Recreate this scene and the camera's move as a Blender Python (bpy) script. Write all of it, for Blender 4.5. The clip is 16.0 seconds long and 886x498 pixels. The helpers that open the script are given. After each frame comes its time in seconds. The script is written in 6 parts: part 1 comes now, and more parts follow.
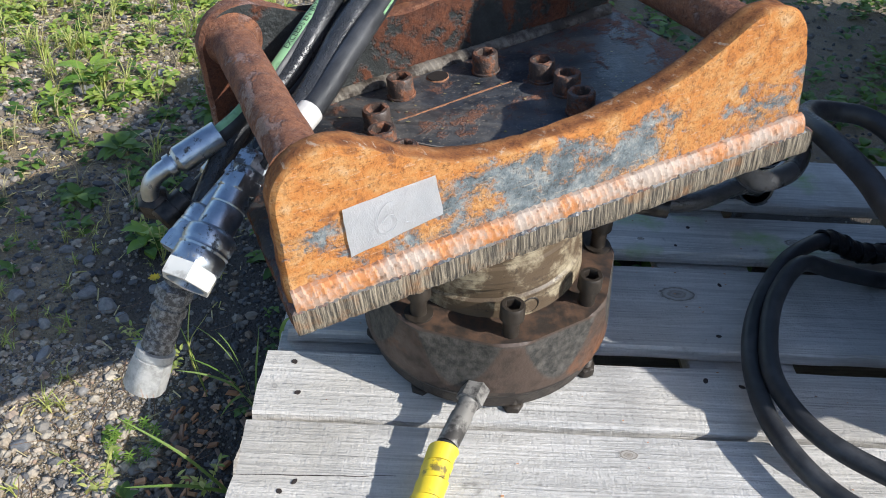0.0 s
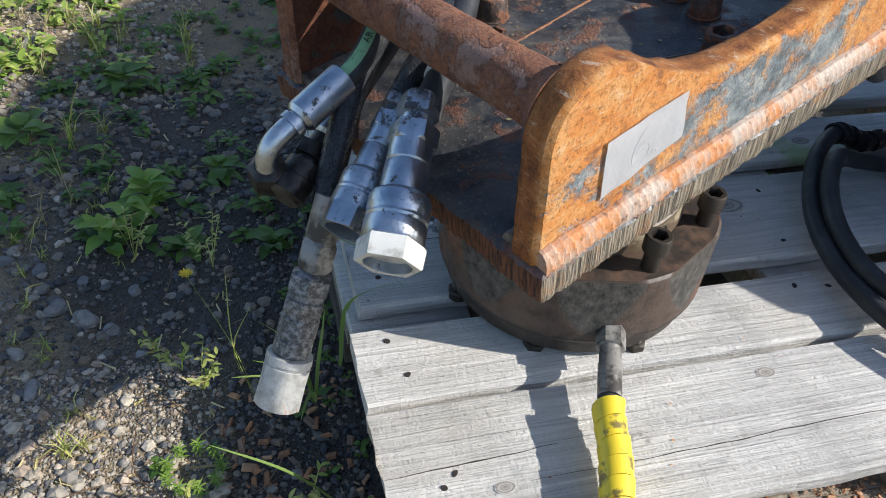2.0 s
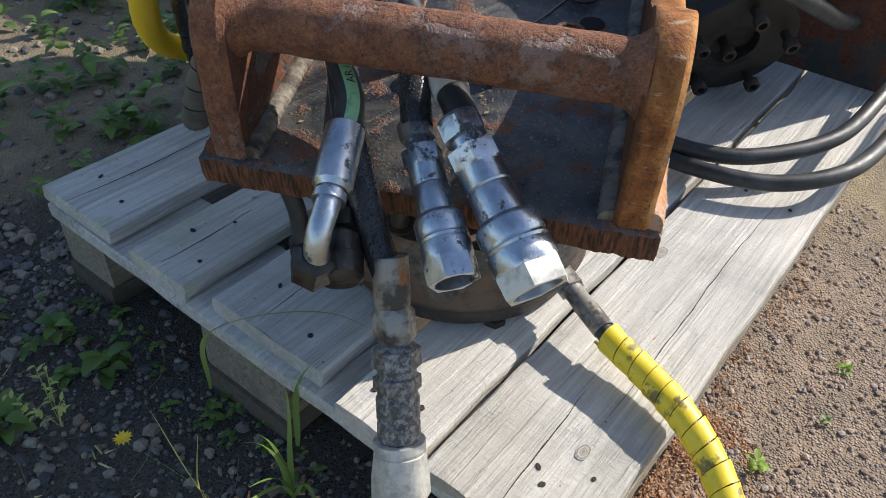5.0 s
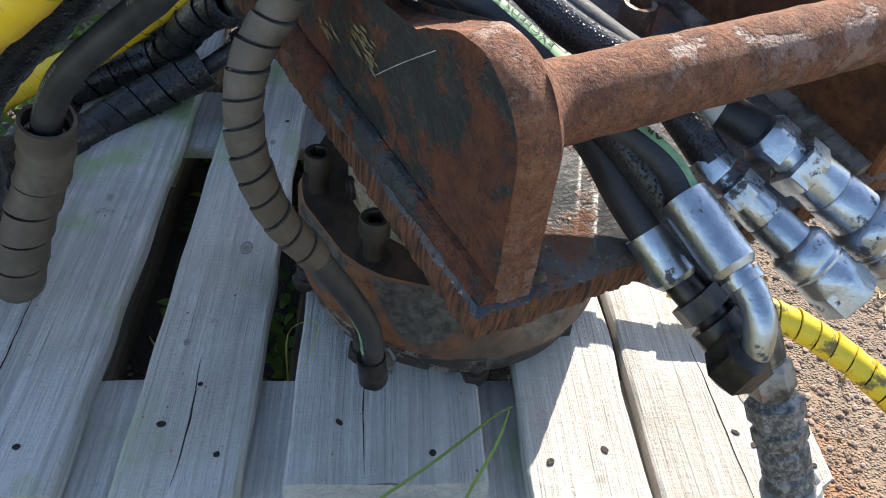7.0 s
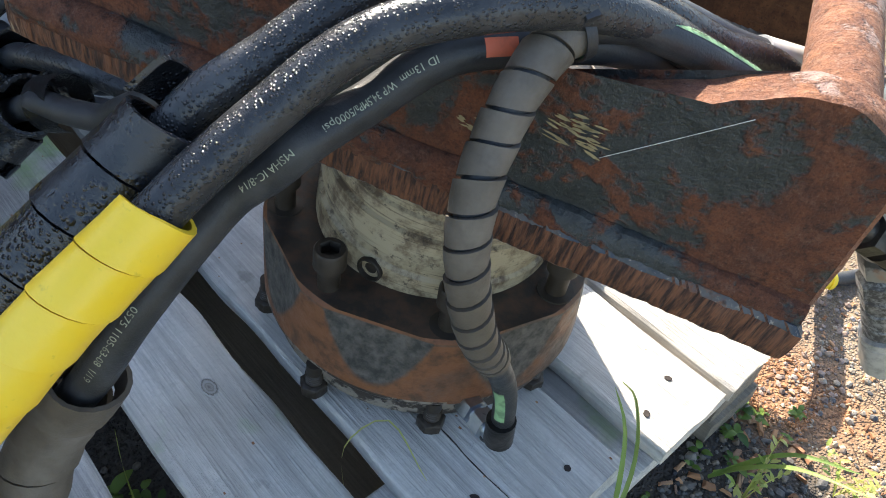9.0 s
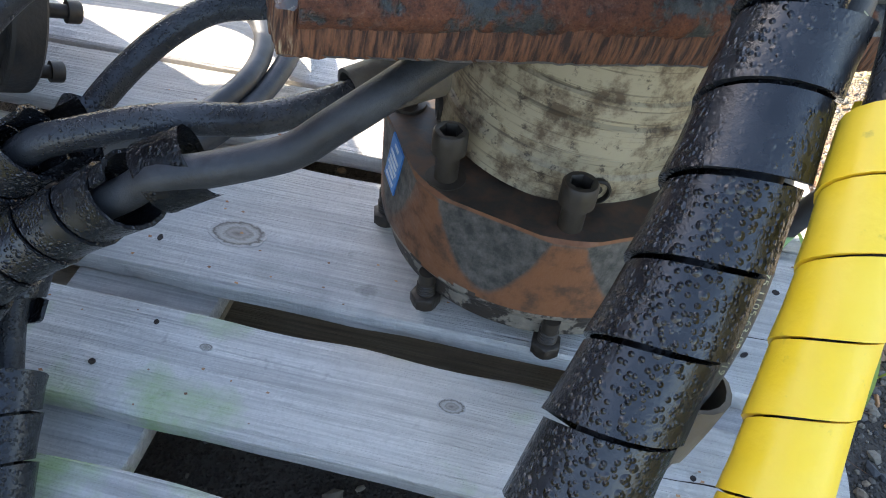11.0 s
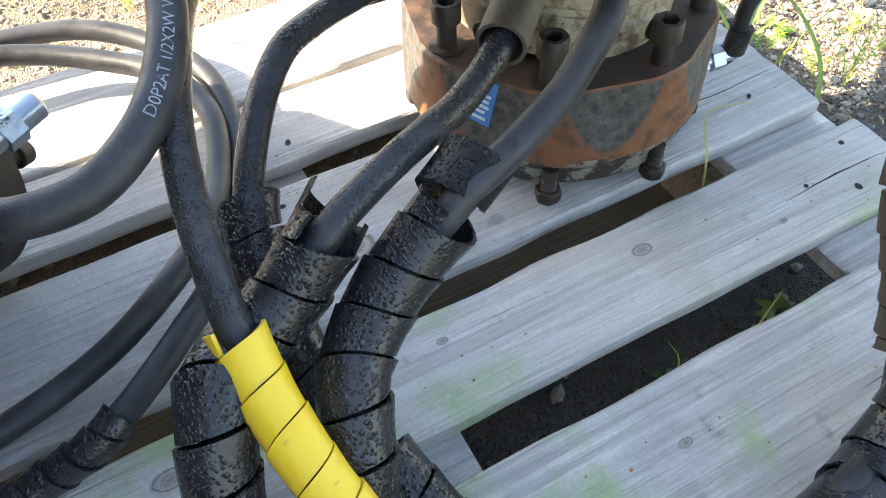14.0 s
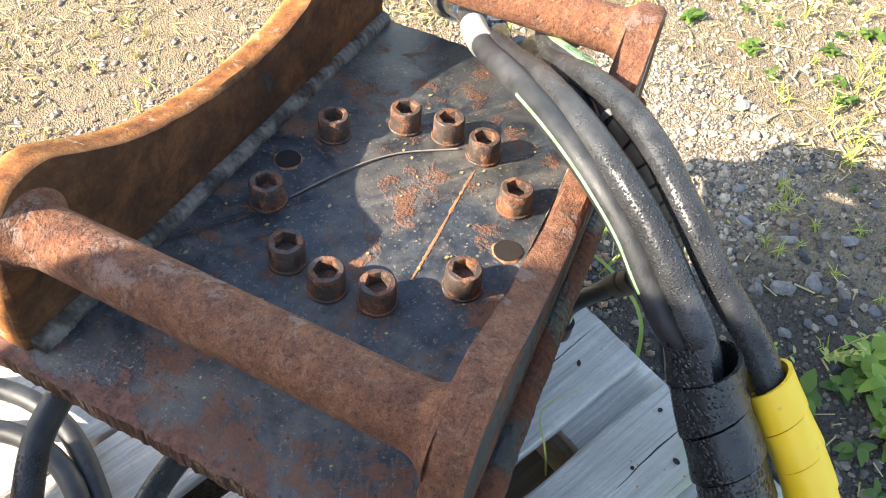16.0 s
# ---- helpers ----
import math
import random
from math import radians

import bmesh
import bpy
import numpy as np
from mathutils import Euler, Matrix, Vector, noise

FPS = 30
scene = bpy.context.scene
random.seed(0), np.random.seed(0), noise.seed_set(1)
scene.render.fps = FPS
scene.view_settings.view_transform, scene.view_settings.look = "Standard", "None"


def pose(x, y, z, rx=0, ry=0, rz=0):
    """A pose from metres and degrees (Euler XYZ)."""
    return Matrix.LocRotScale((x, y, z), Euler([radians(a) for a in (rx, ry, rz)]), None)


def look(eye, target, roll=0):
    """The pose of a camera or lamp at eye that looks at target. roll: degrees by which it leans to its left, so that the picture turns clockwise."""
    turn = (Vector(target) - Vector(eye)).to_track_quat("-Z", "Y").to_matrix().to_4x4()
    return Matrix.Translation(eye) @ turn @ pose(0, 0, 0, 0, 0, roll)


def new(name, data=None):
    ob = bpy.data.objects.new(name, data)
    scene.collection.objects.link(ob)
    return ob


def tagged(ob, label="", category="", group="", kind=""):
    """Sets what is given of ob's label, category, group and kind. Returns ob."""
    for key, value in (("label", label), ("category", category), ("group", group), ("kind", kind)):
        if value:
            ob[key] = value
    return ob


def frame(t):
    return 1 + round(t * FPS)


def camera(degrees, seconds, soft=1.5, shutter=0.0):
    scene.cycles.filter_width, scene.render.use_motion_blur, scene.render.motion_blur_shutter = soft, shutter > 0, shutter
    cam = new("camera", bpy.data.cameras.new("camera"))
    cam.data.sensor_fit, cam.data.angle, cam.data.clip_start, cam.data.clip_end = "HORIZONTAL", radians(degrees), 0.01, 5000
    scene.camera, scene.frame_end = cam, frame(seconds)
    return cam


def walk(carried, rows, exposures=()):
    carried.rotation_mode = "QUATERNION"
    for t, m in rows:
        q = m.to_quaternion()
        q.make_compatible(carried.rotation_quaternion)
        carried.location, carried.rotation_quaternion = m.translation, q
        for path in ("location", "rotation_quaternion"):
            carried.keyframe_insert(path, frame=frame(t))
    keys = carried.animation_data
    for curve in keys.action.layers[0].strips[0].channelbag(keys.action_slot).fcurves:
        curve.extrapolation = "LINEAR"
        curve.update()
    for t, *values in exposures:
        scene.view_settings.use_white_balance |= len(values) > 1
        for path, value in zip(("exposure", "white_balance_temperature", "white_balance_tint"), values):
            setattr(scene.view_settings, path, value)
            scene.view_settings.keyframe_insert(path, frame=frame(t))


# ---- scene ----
cam = camera(59.4, 16.0, soft=1.0)
PATH = [
    (0, (-0.09, -0.754, 0.856), (-0.068, 0.841, -0.351), 3.2),
    (0.5, (-0.147, -0.741, 0.868), (-0.064, 0.842, -0.352), 3.5),
    (1, (-0.211, -0.717, 0.845), (-0.032, 0.845, -0.392), 4.0),
    (1.5, (-0.285, -0.675, 0.804), (0.03, 0.849, -0.453), 4.6),
    (2, (-0.388, -0.638, 0.773), (0.08, 0.825, -0.509), 5.2),
    (2.5, (-0.466, -0.662, 0.758), (0.147, 0.725, -0.546), 5.5),
    (3, (-0.532, -0.729, 0.744), (0.203, 0.587, -0.571), 5.2),
    (3.5, (-0.57, -0.722, 0.752), (0.276, 0.534, -0.555), 4.7),
    (4, (-0.586, -0.653, 0.771), (0.373, 0.528, -0.528), 4.2),
    (4.2, (-0.592, -0.602, 0.762), (0.425, 0.545, -0.523), 4.1),
    (6.3, (-0.705, -0.113, 0.754), (0.787, 0.159, -0.549), 3.2),
    (6.5, (-0.679, -0.054, 0.746), (0.83, 0.1, -0.558), 3.4),
    (7, (-0.643, 0.081, 0.734), (0.851, -0.056, -0.588), 4.1),
    (7.5, (-0.61, 0.192, 0.734), (0.81, -0.226, -0.61), 4.8),
    (8, (-0.587, 0.293, 0.739), (0.714, -0.374, -0.625), 5.3),
    (8.5, (-0.511, 0.342, 0.747), (0.641, -0.538, -0.63), 5.9),
    (9, (-0.404, 0.402, 0.76), (0.574, -0.638, -0.64), 7.0),
    (9.5, (-0.322, 0.494, 0.751), (0.469, -0.682, -0.66), 7.6),
    (9.7, (-0.276, 0.535, 0.754), (0.436, -0.675, -0.671), 7.9),
    (11.8, (0.114, 0.634, 0.649), (0.101, -0.752, -0.793), 0.5),
    (12, (0.149, 0.672, 0.663), (0.085, -0.691, -0.799), -0.2),
    (12.5, (0.242, 0.723, 0.669), (0.044, -0.561, -0.852), -1.1),
    (13, (0.315, 0.717, 0.657), (0.009, -0.484, -0.913), -2.1),
    (13.5, (0.4, 0.648, 0.684), (-0.025, -0.491, -0.905), -2.3),
    (14, (0.391, 0.56, 0.728), (-0.164, -0.549, -0.842), -2.3),
    (14.5, (0.35, 0.507, 0.803), (-0.331, -0.564, -0.743), -1.7),
    (15, (0.336, 0.482, 0.872), (-0.402, -0.529, -0.687), -0.6),
    (15.5, (0.239, 0.4, 0.974), (-0.486, -0.533, -0.64), -0.3),
    (16, (0.178, 0.349, 1.013), (-0.525, -0.529, -0.642), 0.2),
]
EXPOSURE = [(0, 0.32, 5900, 10), (4.2, 0.32, 6300, 10), (6.5, 0.85, 6550, 10), (7.5, 1.20, 6650, 11), (8.5, 1.52, 6800, 10), (9.5, 1.60, 6750, 11), (11.8, 2.35, 6900, 13), (13.0, 2.40, 6650, 14), (14.0, 2.42, 7500, 11), (14.8, 2.32, 7400, 10), (16.0, 1.82, 7150, 10)]
walk(cam, [(t, look(eye, target, roll)) for t, eye, target, roll in PATH], EXPOSURE)

# ---- sky, sun, exposure ----
SUN_WAY = Vector((-0.736, 0.342, -0.583)).normalized()
world = bpy.data.worlds.new("sky")
scene.world = world
world.use_nodes = True
_sky = world.node_tree.nodes.new("ShaderNodeTexSky")
_sky.sky_type, _sky.sun_disc = "NISHITA", False
_sky.sun_elevation = radians(35.7)
_sky.sun_rotation = math.atan2(-SUN_WAY.x, -SUN_WAY.y)
_back = world.node_tree.nodes["Background"]
_back.inputs["Strength"].default_value = 0.15
world.node_tree.links.new(_sky.outputs["Color"], _back.inputs["Color"])
_sun = bpy.data.lights.new("sun", "SUN")
_sun.energy, _sun.angle, _sun.color = 5.0, radians(0.53), (1.0, 0.93, 0.82)
sun = new("sun", _sun)
sun.matrix_world = look((3.0, -1.4, 2.4), Vector((3.0, -1.4, 2.4)) + SUN_WAY)


# ---- materials ----
class Mat:
    """A small builder of node materials; coordinates are the object's own, in metres."""

    def __init__(self, name, rough=0.6, metal=0.0, shift=True):
        self.m = bpy.data.materials.new(name)
        self.m.use_nodes = True
        self.t = self.m.node_tree
        self.b = self.t.nodes["Principled BSDF"]
        self.b.inputs["Roughness"].default_value = rough
        self.b.inputs["Metallic"].default_value = metal
        co = self.t.nodes.new("ShaderNodeTexCoord")
        self.co = co.outputs["Object"]
        if shift:
            info = self.t.nodes.new("ShaderNodeObjectInfo")
            mul = self.t.nodes.new("ShaderNodeVectorMath")
            mul.operation = "MULTIPLY_ADD"
            self.t.links.new(info.outputs["Random"], mul.inputs[0])
            mul.inputs[1].default_value = (7.3, 3.1, 5.7)
            self.t.links.new(self.co, mul.inputs[2])
            self.co = mul.outputs[0]

    def put(self, value, socket):
        if isinstance(value, bpy.types.NodeSocket):
            self.t.links.new(value, socket)
        elif isinstance(value, (tuple, list)) and len(value) == 3 and socket.type == "RGBA":
            socket.default_value = (*value, 1)
        else:
            socket.default_value = value

    def scaled(self, s, co=None):
        n = self.t.nodes.new("ShaderNodeMapping")
        self.t.links.new(co or self.co, n.inputs["Vector"])
        n.inputs["Scale"].default_value = s
        return n.outputs["Vector"]

    def noise(self, scale, detail=4.0, rough=0.55, co=None, distort=0.0):
        n = self.t.nodes.new("ShaderNodeTexNoise")
        n.inputs["Scale"].default_value = scale
        n.inputs["Detail"].default_value = detail
        n.inputs["Roughness"].default_value = rough
        n.inputs["Distortion"].default_value = distort
        self.t.links.new(co or self.co, n.inputs["Vector"])
        return n.outputs["Fac"]

    def cells(self, scale, co=None, feature="F1", out="Distance"):
        n = self.t.nodes.new("ShaderNodeTexVoronoi")
        n.feature = feature
        n.inputs["Scale"].default_value = scale
        self.t.links.new(co or self.co, n.inputs["Vector"])
        return n.outputs[out]

    def ramp(self, fac, *stops):
        n = self.t.nodes.new("ShaderNodeValToRGB")
        e = n.color_ramp.elements
        while len(e) < len(stops):
            e.new(0.5)
        for el, (p, c) in zip(e, stops):
            el.position = p
            el.color = (*c, 1) if isinstance(c, (tuple, list)) else (c, c, c, 1)
        self.put(fac, n.inputs["Fac"])
        return n.outputs["Color"]

    def mix(self, fac, a, b, mode="MIX"):
        n = self.t.nodes.new("ShaderNodeMix")
        n.data_type, n.blend_type = "RGBA", mode
        self.put(fac, n.inputs["Factor"])
        self.put(a, n.inputs[6])
        self.put(b, n.inputs[7])
        return n.outputs[2]

    def math(self, op, a, b=0.0):
        n = self.t.nodes.new("ShaderNodeMath")
        n.operation = op
        self.put(a, n.inputs[0])
        self.put(b, n.inputs[1])
        return n.outputs[0]

    def axis(self, which, co=None):
        n = self.t.nodes.new("ShaderNodeSeparateXYZ")
        self.t.links.new(co or self.co, n.inputs[0])
        return n.outputs[which]

    def random(self):
        return self.t.nodes.new("ShaderNodeObjectInfo").outputs["Random"]

    def island(self):
        return self.t.nodes.new("ShaderNodeNewGeometry").outputs["Random Per Island"]

    def done(self, color, bumps=(), rough=None, metal=None):
        self.put(color, self.b.inputs["Base Color"])
        if rough is not None:
            self.put(rough, self.b.inputs["Roughness"])
        if metal is not None:
            self.put(metal, self.b.inputs["Metallic"])
        last = None
        for height, dist in bumps:
            n = self.t.nodes.new("ShaderNodeBump")
            n.inputs["Distance"].default_value = dist
            n.inputs["Strength"].default_value = 1.0
            self.put(height, n.inputs["Height"])
            if last:
                self.t.links.new(last, n.inputs["Normal"])
            last = n.outputs["Normal"]
        if last:
            self.t.links.new(last, self.b.inputs["Normal"])
        return self.m


def wood_material(name, light, dark, green=0.0):
    """Weathered sawn pine: soft grain, cross saw marks, grey stains and a tone of its own for each board."""
    k = Mat(name, 0.85)
    warp = k.noise(3.0, 3, co=k.scaled((1.0, 6.0, 6.0)))
    grain = k.noise(2.0, 5, 0.6, k.scaled((1.6, 70.0, 70.0)), 0.9)
    fine = k.noise(1.0, 4, 0.7, k.scaled((9.0, 420.0, 420.0)))
    broad = k.noise(5.0, 5, 0.65, distort=0.6)
    saw = k.noise(1.0, 3, 0.6, k.scaled((210.0, 60.0, 60.0)))
    felt = k.noise(240.0, 4, 0.65)
    col = k.mix(k.ramp(grain, (0.34, 0.0), (0.62, 1.0)), dark, light)
    col = k.mix(k.math("MULTIPLY", k.ramp(fine, (0.44, 1.0), (0.54, 0.0)), 0.30), col, tuple(0.75 * c for c in dark))
    col = k.mix(k.ramp(broad, (0.44, 0.0), (0.70, 0.70)), col, tuple(0.58 * c for c in dark))
    col = k.mix(k.ramp(warp, (0.48, 0.0), (0.75, 0.45)), col, tuple(min(1, 1.10 * c) for c in light))
    col = k.mix(k.ramp(saw, (0.54, 0.0), (0.70, 0.10)), col, tuple(0.80 * c for c in dark))
    col = k.mix(k.ramp(felt, (0.50, 0.0), (0.70, 0.30)), col, tuple(0.80 * c for c in dark))
    blot = k.noise(24.0, 4, 0.6)
    col = k.mix(k.ramp(blot, (0.64, 0.0), (0.73, 0.55)), col, (0.13, 0.12, 0.11))
    warm = k.ramp(k.noise(2.3, 3), (0.45, 0.0), (0.65, 0.30))
    col = k.mix(warm, col, tuple(c * m for c, m in zip(light, (0.92, 0.84, 0.70))))
    col = k.mix(k.math("MULTIPLY", k.random(), 0.22), col, tuple(0.85 * c for c in dark))
    if green:
        info = k.t.nodes.new("ShaderNodeVectorMath")
        info.operation = "DISTANCE"
        k.t.links.new(k.t.nodes["Texture Coordinate"].outputs["Object"], info.inputs[0])
        info.inputs[1].default_value = (0.26, 0.40, 0.13)
        near = k.ramp(info.outputs["Value"], (0.05, 0.75), (0.20, 0.0))
        patch = k.ramp(k.math("ADD", k.noise(9.0, 5), k.math("MULTIPLY", near, 0.16)), (0.58, 0.0), (0.72, 0.8))
        col = k.mix(k.math("MULTIPLY", patch, k.ramp(grain, (0.3, 0.6), (0.7, 1.0))), col, (0.28, 0.46, 0.10))
    return k.done(col, [(grain, 0.0034), (fine, 0.0017), (saw, 0.0012), (felt, 0.0008)], 0.85)


def steel_material(name, paint, rust_a, rust_b, cover=0.5, rough=0.75, pit=0.0012, scale=1.0, fleck=0.30):
    """Painted steel, the paint gone to rust in patches; cover is the share of paint."""
    k = Mat(name, rough, shift=False)
    big = k.noise(9.0 * scale, 6, 0.62, distort=0.4)
    mid = k.noise(38.0 * scale, 5, 0.65)
    small = k.noise(160.0 * scale, 4, 0.6)
    dots = k.cells(150.0 * scale)
    rust = k.mix(k.ramp(mid, (0.3, 0.0), (0.7, 1.0)), rust_b, rust_a)
    rust = k.mix(k.ramp(small, (0.5, 0.0), (0.75, 0.8)), rust, tuple(0.35 * c for c in rust_b))
    dusty = tuple(0.75 * c + 0.33 * fleck * m for c, m in zip(rust_a, (1.0, 0.95, 0.85)))
    rust = k.mix(k.ramp(k.noise(70.0 * scale, 6, 0.7, distort=0.8), (0.52, 0.0), (0.66, 0.75)), rust, dusty)
    tone = k.mix(k.ramp(mid, (0.35, 0.0), (0.7, 0.7)), paint, tuple(min(1, 1.9 * c + 0.02) for c in paint))
    mask = k.math("ADD", k.math("MULTIPLY", big, 0.7), k.math("MULTIPLY", mid, 0.3))
    lo = 0.5 + (cover - 0.5) * 0.5
    mask = k.math("ADD", mask, k.math("MULTIPLY", k.math("SUBTRACT", small, 0.5), 0.10))
    mask = k.ramp(mask, (lo - 0.020, 0.0), (lo + 0.020, 1.0))
    col = k.mix(mask, tone, rust)
    pits = k.ramp(dots, (0.10, 1.0), (0.22, 0.0))
    col = k.mix(k.math("MULTIPLY", pits, k.ramp(big, (0.42, 0.0), (0.6, 0.75))), col, rust_b)
    speck = k.noise(520.0 * scale, 3, 0.7)
    col = k.mix(k.ramp(speck, (0.36, 0.40), (0.48, 0.0)), col, (0.0, 0.0, 0.0))
    col = k.mix(k.ramp(speck, (0.60, 0.0), (0.74, fleck)), col, (0.75, 0.62, 0.50), "SCREEN")
    h = k.math("ADD", k.math("MULTIPLY", mask, 0.5), k.math("MULTIPLY", k.math("ADD", small, k.math("MULTIPLY", speck, 0.5)), 0.9))
    rr = k.mix(mask, (0.42, 0.42, 0.42), (0.9, 0.9, 0.9))
    return k.done(col, [(h, pit), (mid, pit * 1.2)], rr)


M = {}
M["deck"] = wood_material("weathered_pine", (0.76, 0.73, 0.685), (0.44, 0.425, 0.40))
M["deck_green"] = wood_material("mossy_pine", (0.76, 0.73, 0.685), (0.44, 0.425, 0.40), 0.8)
# pine for the inner bottom boards, darkened to hold the shade below the deck
M["shaded_board"] = wood_material("shade_darkened_pine", (0.17, 0.140, 0.108), (0.080, 0.066, 0.052))
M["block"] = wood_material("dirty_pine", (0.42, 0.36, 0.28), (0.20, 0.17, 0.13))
k = Mat("golden_rusted_steel", 0.75, shift=False)
big = k.noise(15.0, 6, 0.66, distort=0.7)
mid = k.noise(48.0, 6, 0.70, distort=0.4)
small = k.noise(230.0, 4, 0.7)
rust = k.ramp(mid, (0.30, (0.23, 0.100, 0.042)), (0.44, (0.50, 0.195, 0.050)), (0.58, (0.53, 0.265, 0.090)), (0.72, (0.58, 0.38, 0.20)))
rust = k.mix(k.ramp(small, (0.52, 0.0), (0.70, 0.65)), rust, (0.17, 0.070, 0.032))
paint = k.ramp(k.noise(70.0, 5, 0.7), (0.34, (0.085, 0.105, 0.115)), (0.52, (0.185, 0.215, 0.225)), (0.68, (0.36, 0.36, 0.33)))
place = k.math("MULTIPLY_ADD", k.axis(0), 1.8)
place.node.inputs[2].default_value = 0.5
bias = k.ramp(place, (0.02, 0.58), (0.12, 0.49), (0.22, 0.50), (0.36, 0.43), (0.60, 0.43), (0.75, 0.52), (0.97, 0.47))
mask = k.math("ADD", k.math("MULTIPLY", big, 0.62), k.math("MULTIPLY", mid, 0.38))
mask = k.math("ADD", mask, k.math("SUBTRACT", bias, 0.5))
mask = k.math("ADD", mask, k.math("MULTIPLY", k.math("SUBTRACT", small, 0.5), 0.22))
# inner face: dark brown rust, darkened further with the shade on that side
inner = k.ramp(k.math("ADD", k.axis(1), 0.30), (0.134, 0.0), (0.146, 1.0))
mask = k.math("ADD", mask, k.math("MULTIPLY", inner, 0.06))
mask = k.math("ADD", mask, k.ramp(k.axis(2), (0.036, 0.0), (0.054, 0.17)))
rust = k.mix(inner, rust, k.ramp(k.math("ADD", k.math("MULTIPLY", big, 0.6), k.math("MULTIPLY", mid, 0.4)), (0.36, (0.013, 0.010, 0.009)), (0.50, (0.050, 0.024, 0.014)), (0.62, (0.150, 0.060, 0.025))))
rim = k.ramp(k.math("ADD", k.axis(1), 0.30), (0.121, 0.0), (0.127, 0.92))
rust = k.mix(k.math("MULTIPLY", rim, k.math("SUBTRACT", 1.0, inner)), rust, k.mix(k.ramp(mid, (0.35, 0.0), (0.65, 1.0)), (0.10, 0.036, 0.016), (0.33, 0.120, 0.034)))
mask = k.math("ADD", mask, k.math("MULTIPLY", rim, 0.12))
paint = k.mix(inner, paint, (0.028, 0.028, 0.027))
mask = k.ramp(mask, (0.455, 0.0), (0.535, 1.0))
col = k.mix(mask, paint, rust)
scratch = k.noise(1.0, 4, 0.7, k.scaled((60.0, 60.0, 520.0), k.scaled((1.0, 1.0, 1.0))))
scratch.node.inputs["Distortion"].default_value = 0.5
col = k.mix(k.math("MULTIPLY", k.ramp(scratch, (0.60, 0.0), (0.68, 0.55)), k.math("SUBTRACT", 1.0, inner)), col, (0.56, 0.47, 0.35))
col = k.mix(k.ramp(k.noise(420.0, 3, 0.7), (0.34, 0.55), (0.45, 0.0)), col, (0.05, 0.025, 0.015))
k.b.inputs["Specular IOR Level"].default_value = 0.25
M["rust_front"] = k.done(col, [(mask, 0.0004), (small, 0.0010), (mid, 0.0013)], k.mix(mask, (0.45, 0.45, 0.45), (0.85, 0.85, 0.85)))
M["rust_rear"] = steel_material("brown_rusted_steel", (0.020, 0.023, 0.022), (0.155, 0.050, 0.020), (0.062, 0.022, 0.012), 0.495, pit=0.0016, scale=1.3, fleck=0.08)
M["rust_bar"] = steel_material("rusted_bar_steel", (0.22, 0.120, 0.085), (0.300, 0.122, 0.055), (0.125, 0.048, 0.030), 0.36, pit=0.0022, scale=1.6, fleck=0.20)
k = Mat("black_painted_plate", 0.4, shift=False)
big = k.noise(13.0, 6, 0.65, distort=0.5)
mid = k.noise(55.0, 5, 0.65)
fine = k.noise(330.0, 4, 0.6)
col = k.mix(k.ramp(mid, (0.35, 0.0), (0.7, 1.0)), (0.016, 0.019, 0.025), (0.050, 0.058, 0.068))
col = k.mix(k.ramp(big, (0.44, 0.0), (0.64, 0.62)), col, (0.180, 0.158, 0.130))
col = k.mix(k.ramp(fine, (0.60, 0.0), (0.70, 0.65)), col, (0.33, 0.27, 0.20))
rust = k.math("MULTIPLY", k.ramp(k.noise(21.0, 6, 0.7), (0.53, 0.0), (0.60, 1.0)), k.ramp(fine, (0.35, 0.5), (0.6, 1.0)))
col = k.mix(rust, col, k.mix(mid, (0.10, 0.040, 0.025), (0.26, 0.115, 0.06)))
ends = k.ramp(k.math("ADD", k.math("ABSOLUTE", k.axis(0)), k.math("MULTIPLY", k.math("SUBTRACT", k.noise(17.0, 5, 0.65), 0.5), 0.12)), (0.264, 0.0), (0.271, 1.0))
col = k.mix(k.math("MULTIPLY", ends, 0.85), col, k.mix(k.ramp(k.noise(120.0, 5, 0.7), (0.35, 0.0), (0.65, 1.0)), (0.085, 0.036, 0.026), (0.25, 0.115, 0.075)))
rust = k.math("MAXIMUM", rust, ends)
pits = k.ramp(k.cells(95.0), (0.08, 1.0), (0.17, 0.0))
col = k.mix(k.math("MULTIPLY", pits, 0.7), col, (0.02, 0.012, 0.01))
M["rust_plate"] = k.done(col, [(fine, 0.0005), (k.math("ADD", mid, rust), 0.0008)], k.mix(rust, k.ramp(big, (0.35, 0.30), (0.65, 0.62)), (0.9, 0.9, 0.9)))
k = Mat("flame_cut_edge", 0.8, shift=False)
lines = k.noise(1.0, 4, 0.7, k.scaled((430.0, 430.0, 22.0)))
big = k.noise(22.0, 5, 0.65)
col = k.mix(k.ramp(lines, (0.4, 0.0), (0.62, 1.0)), (0.055, 0.048, 0.040), (0.34, 0.285, 0.205))
col = k.mix(k.ramp(big, (0.54, 0.0), (0.68, 0.6)), col, (0.36, 0.165, 0.055))
M["flame_cut"] = k.done(col, [(lines, 0.0034)], 0.85)
k = Mat("rusty_flame_cut_edge", 0.85, shift=False)
lines = k.noise(1.0, 3, 0.65, k.scaled((380.0, 380.0, 45.0)))
big = k.noise(26.0, 5, 0.65)
col = k.mix(k.ramp(lines, (0.38, 0.0), (0.62, 1.0)), (0.030, 0.014, 0.010), (0.185, 0.075, 0.036))
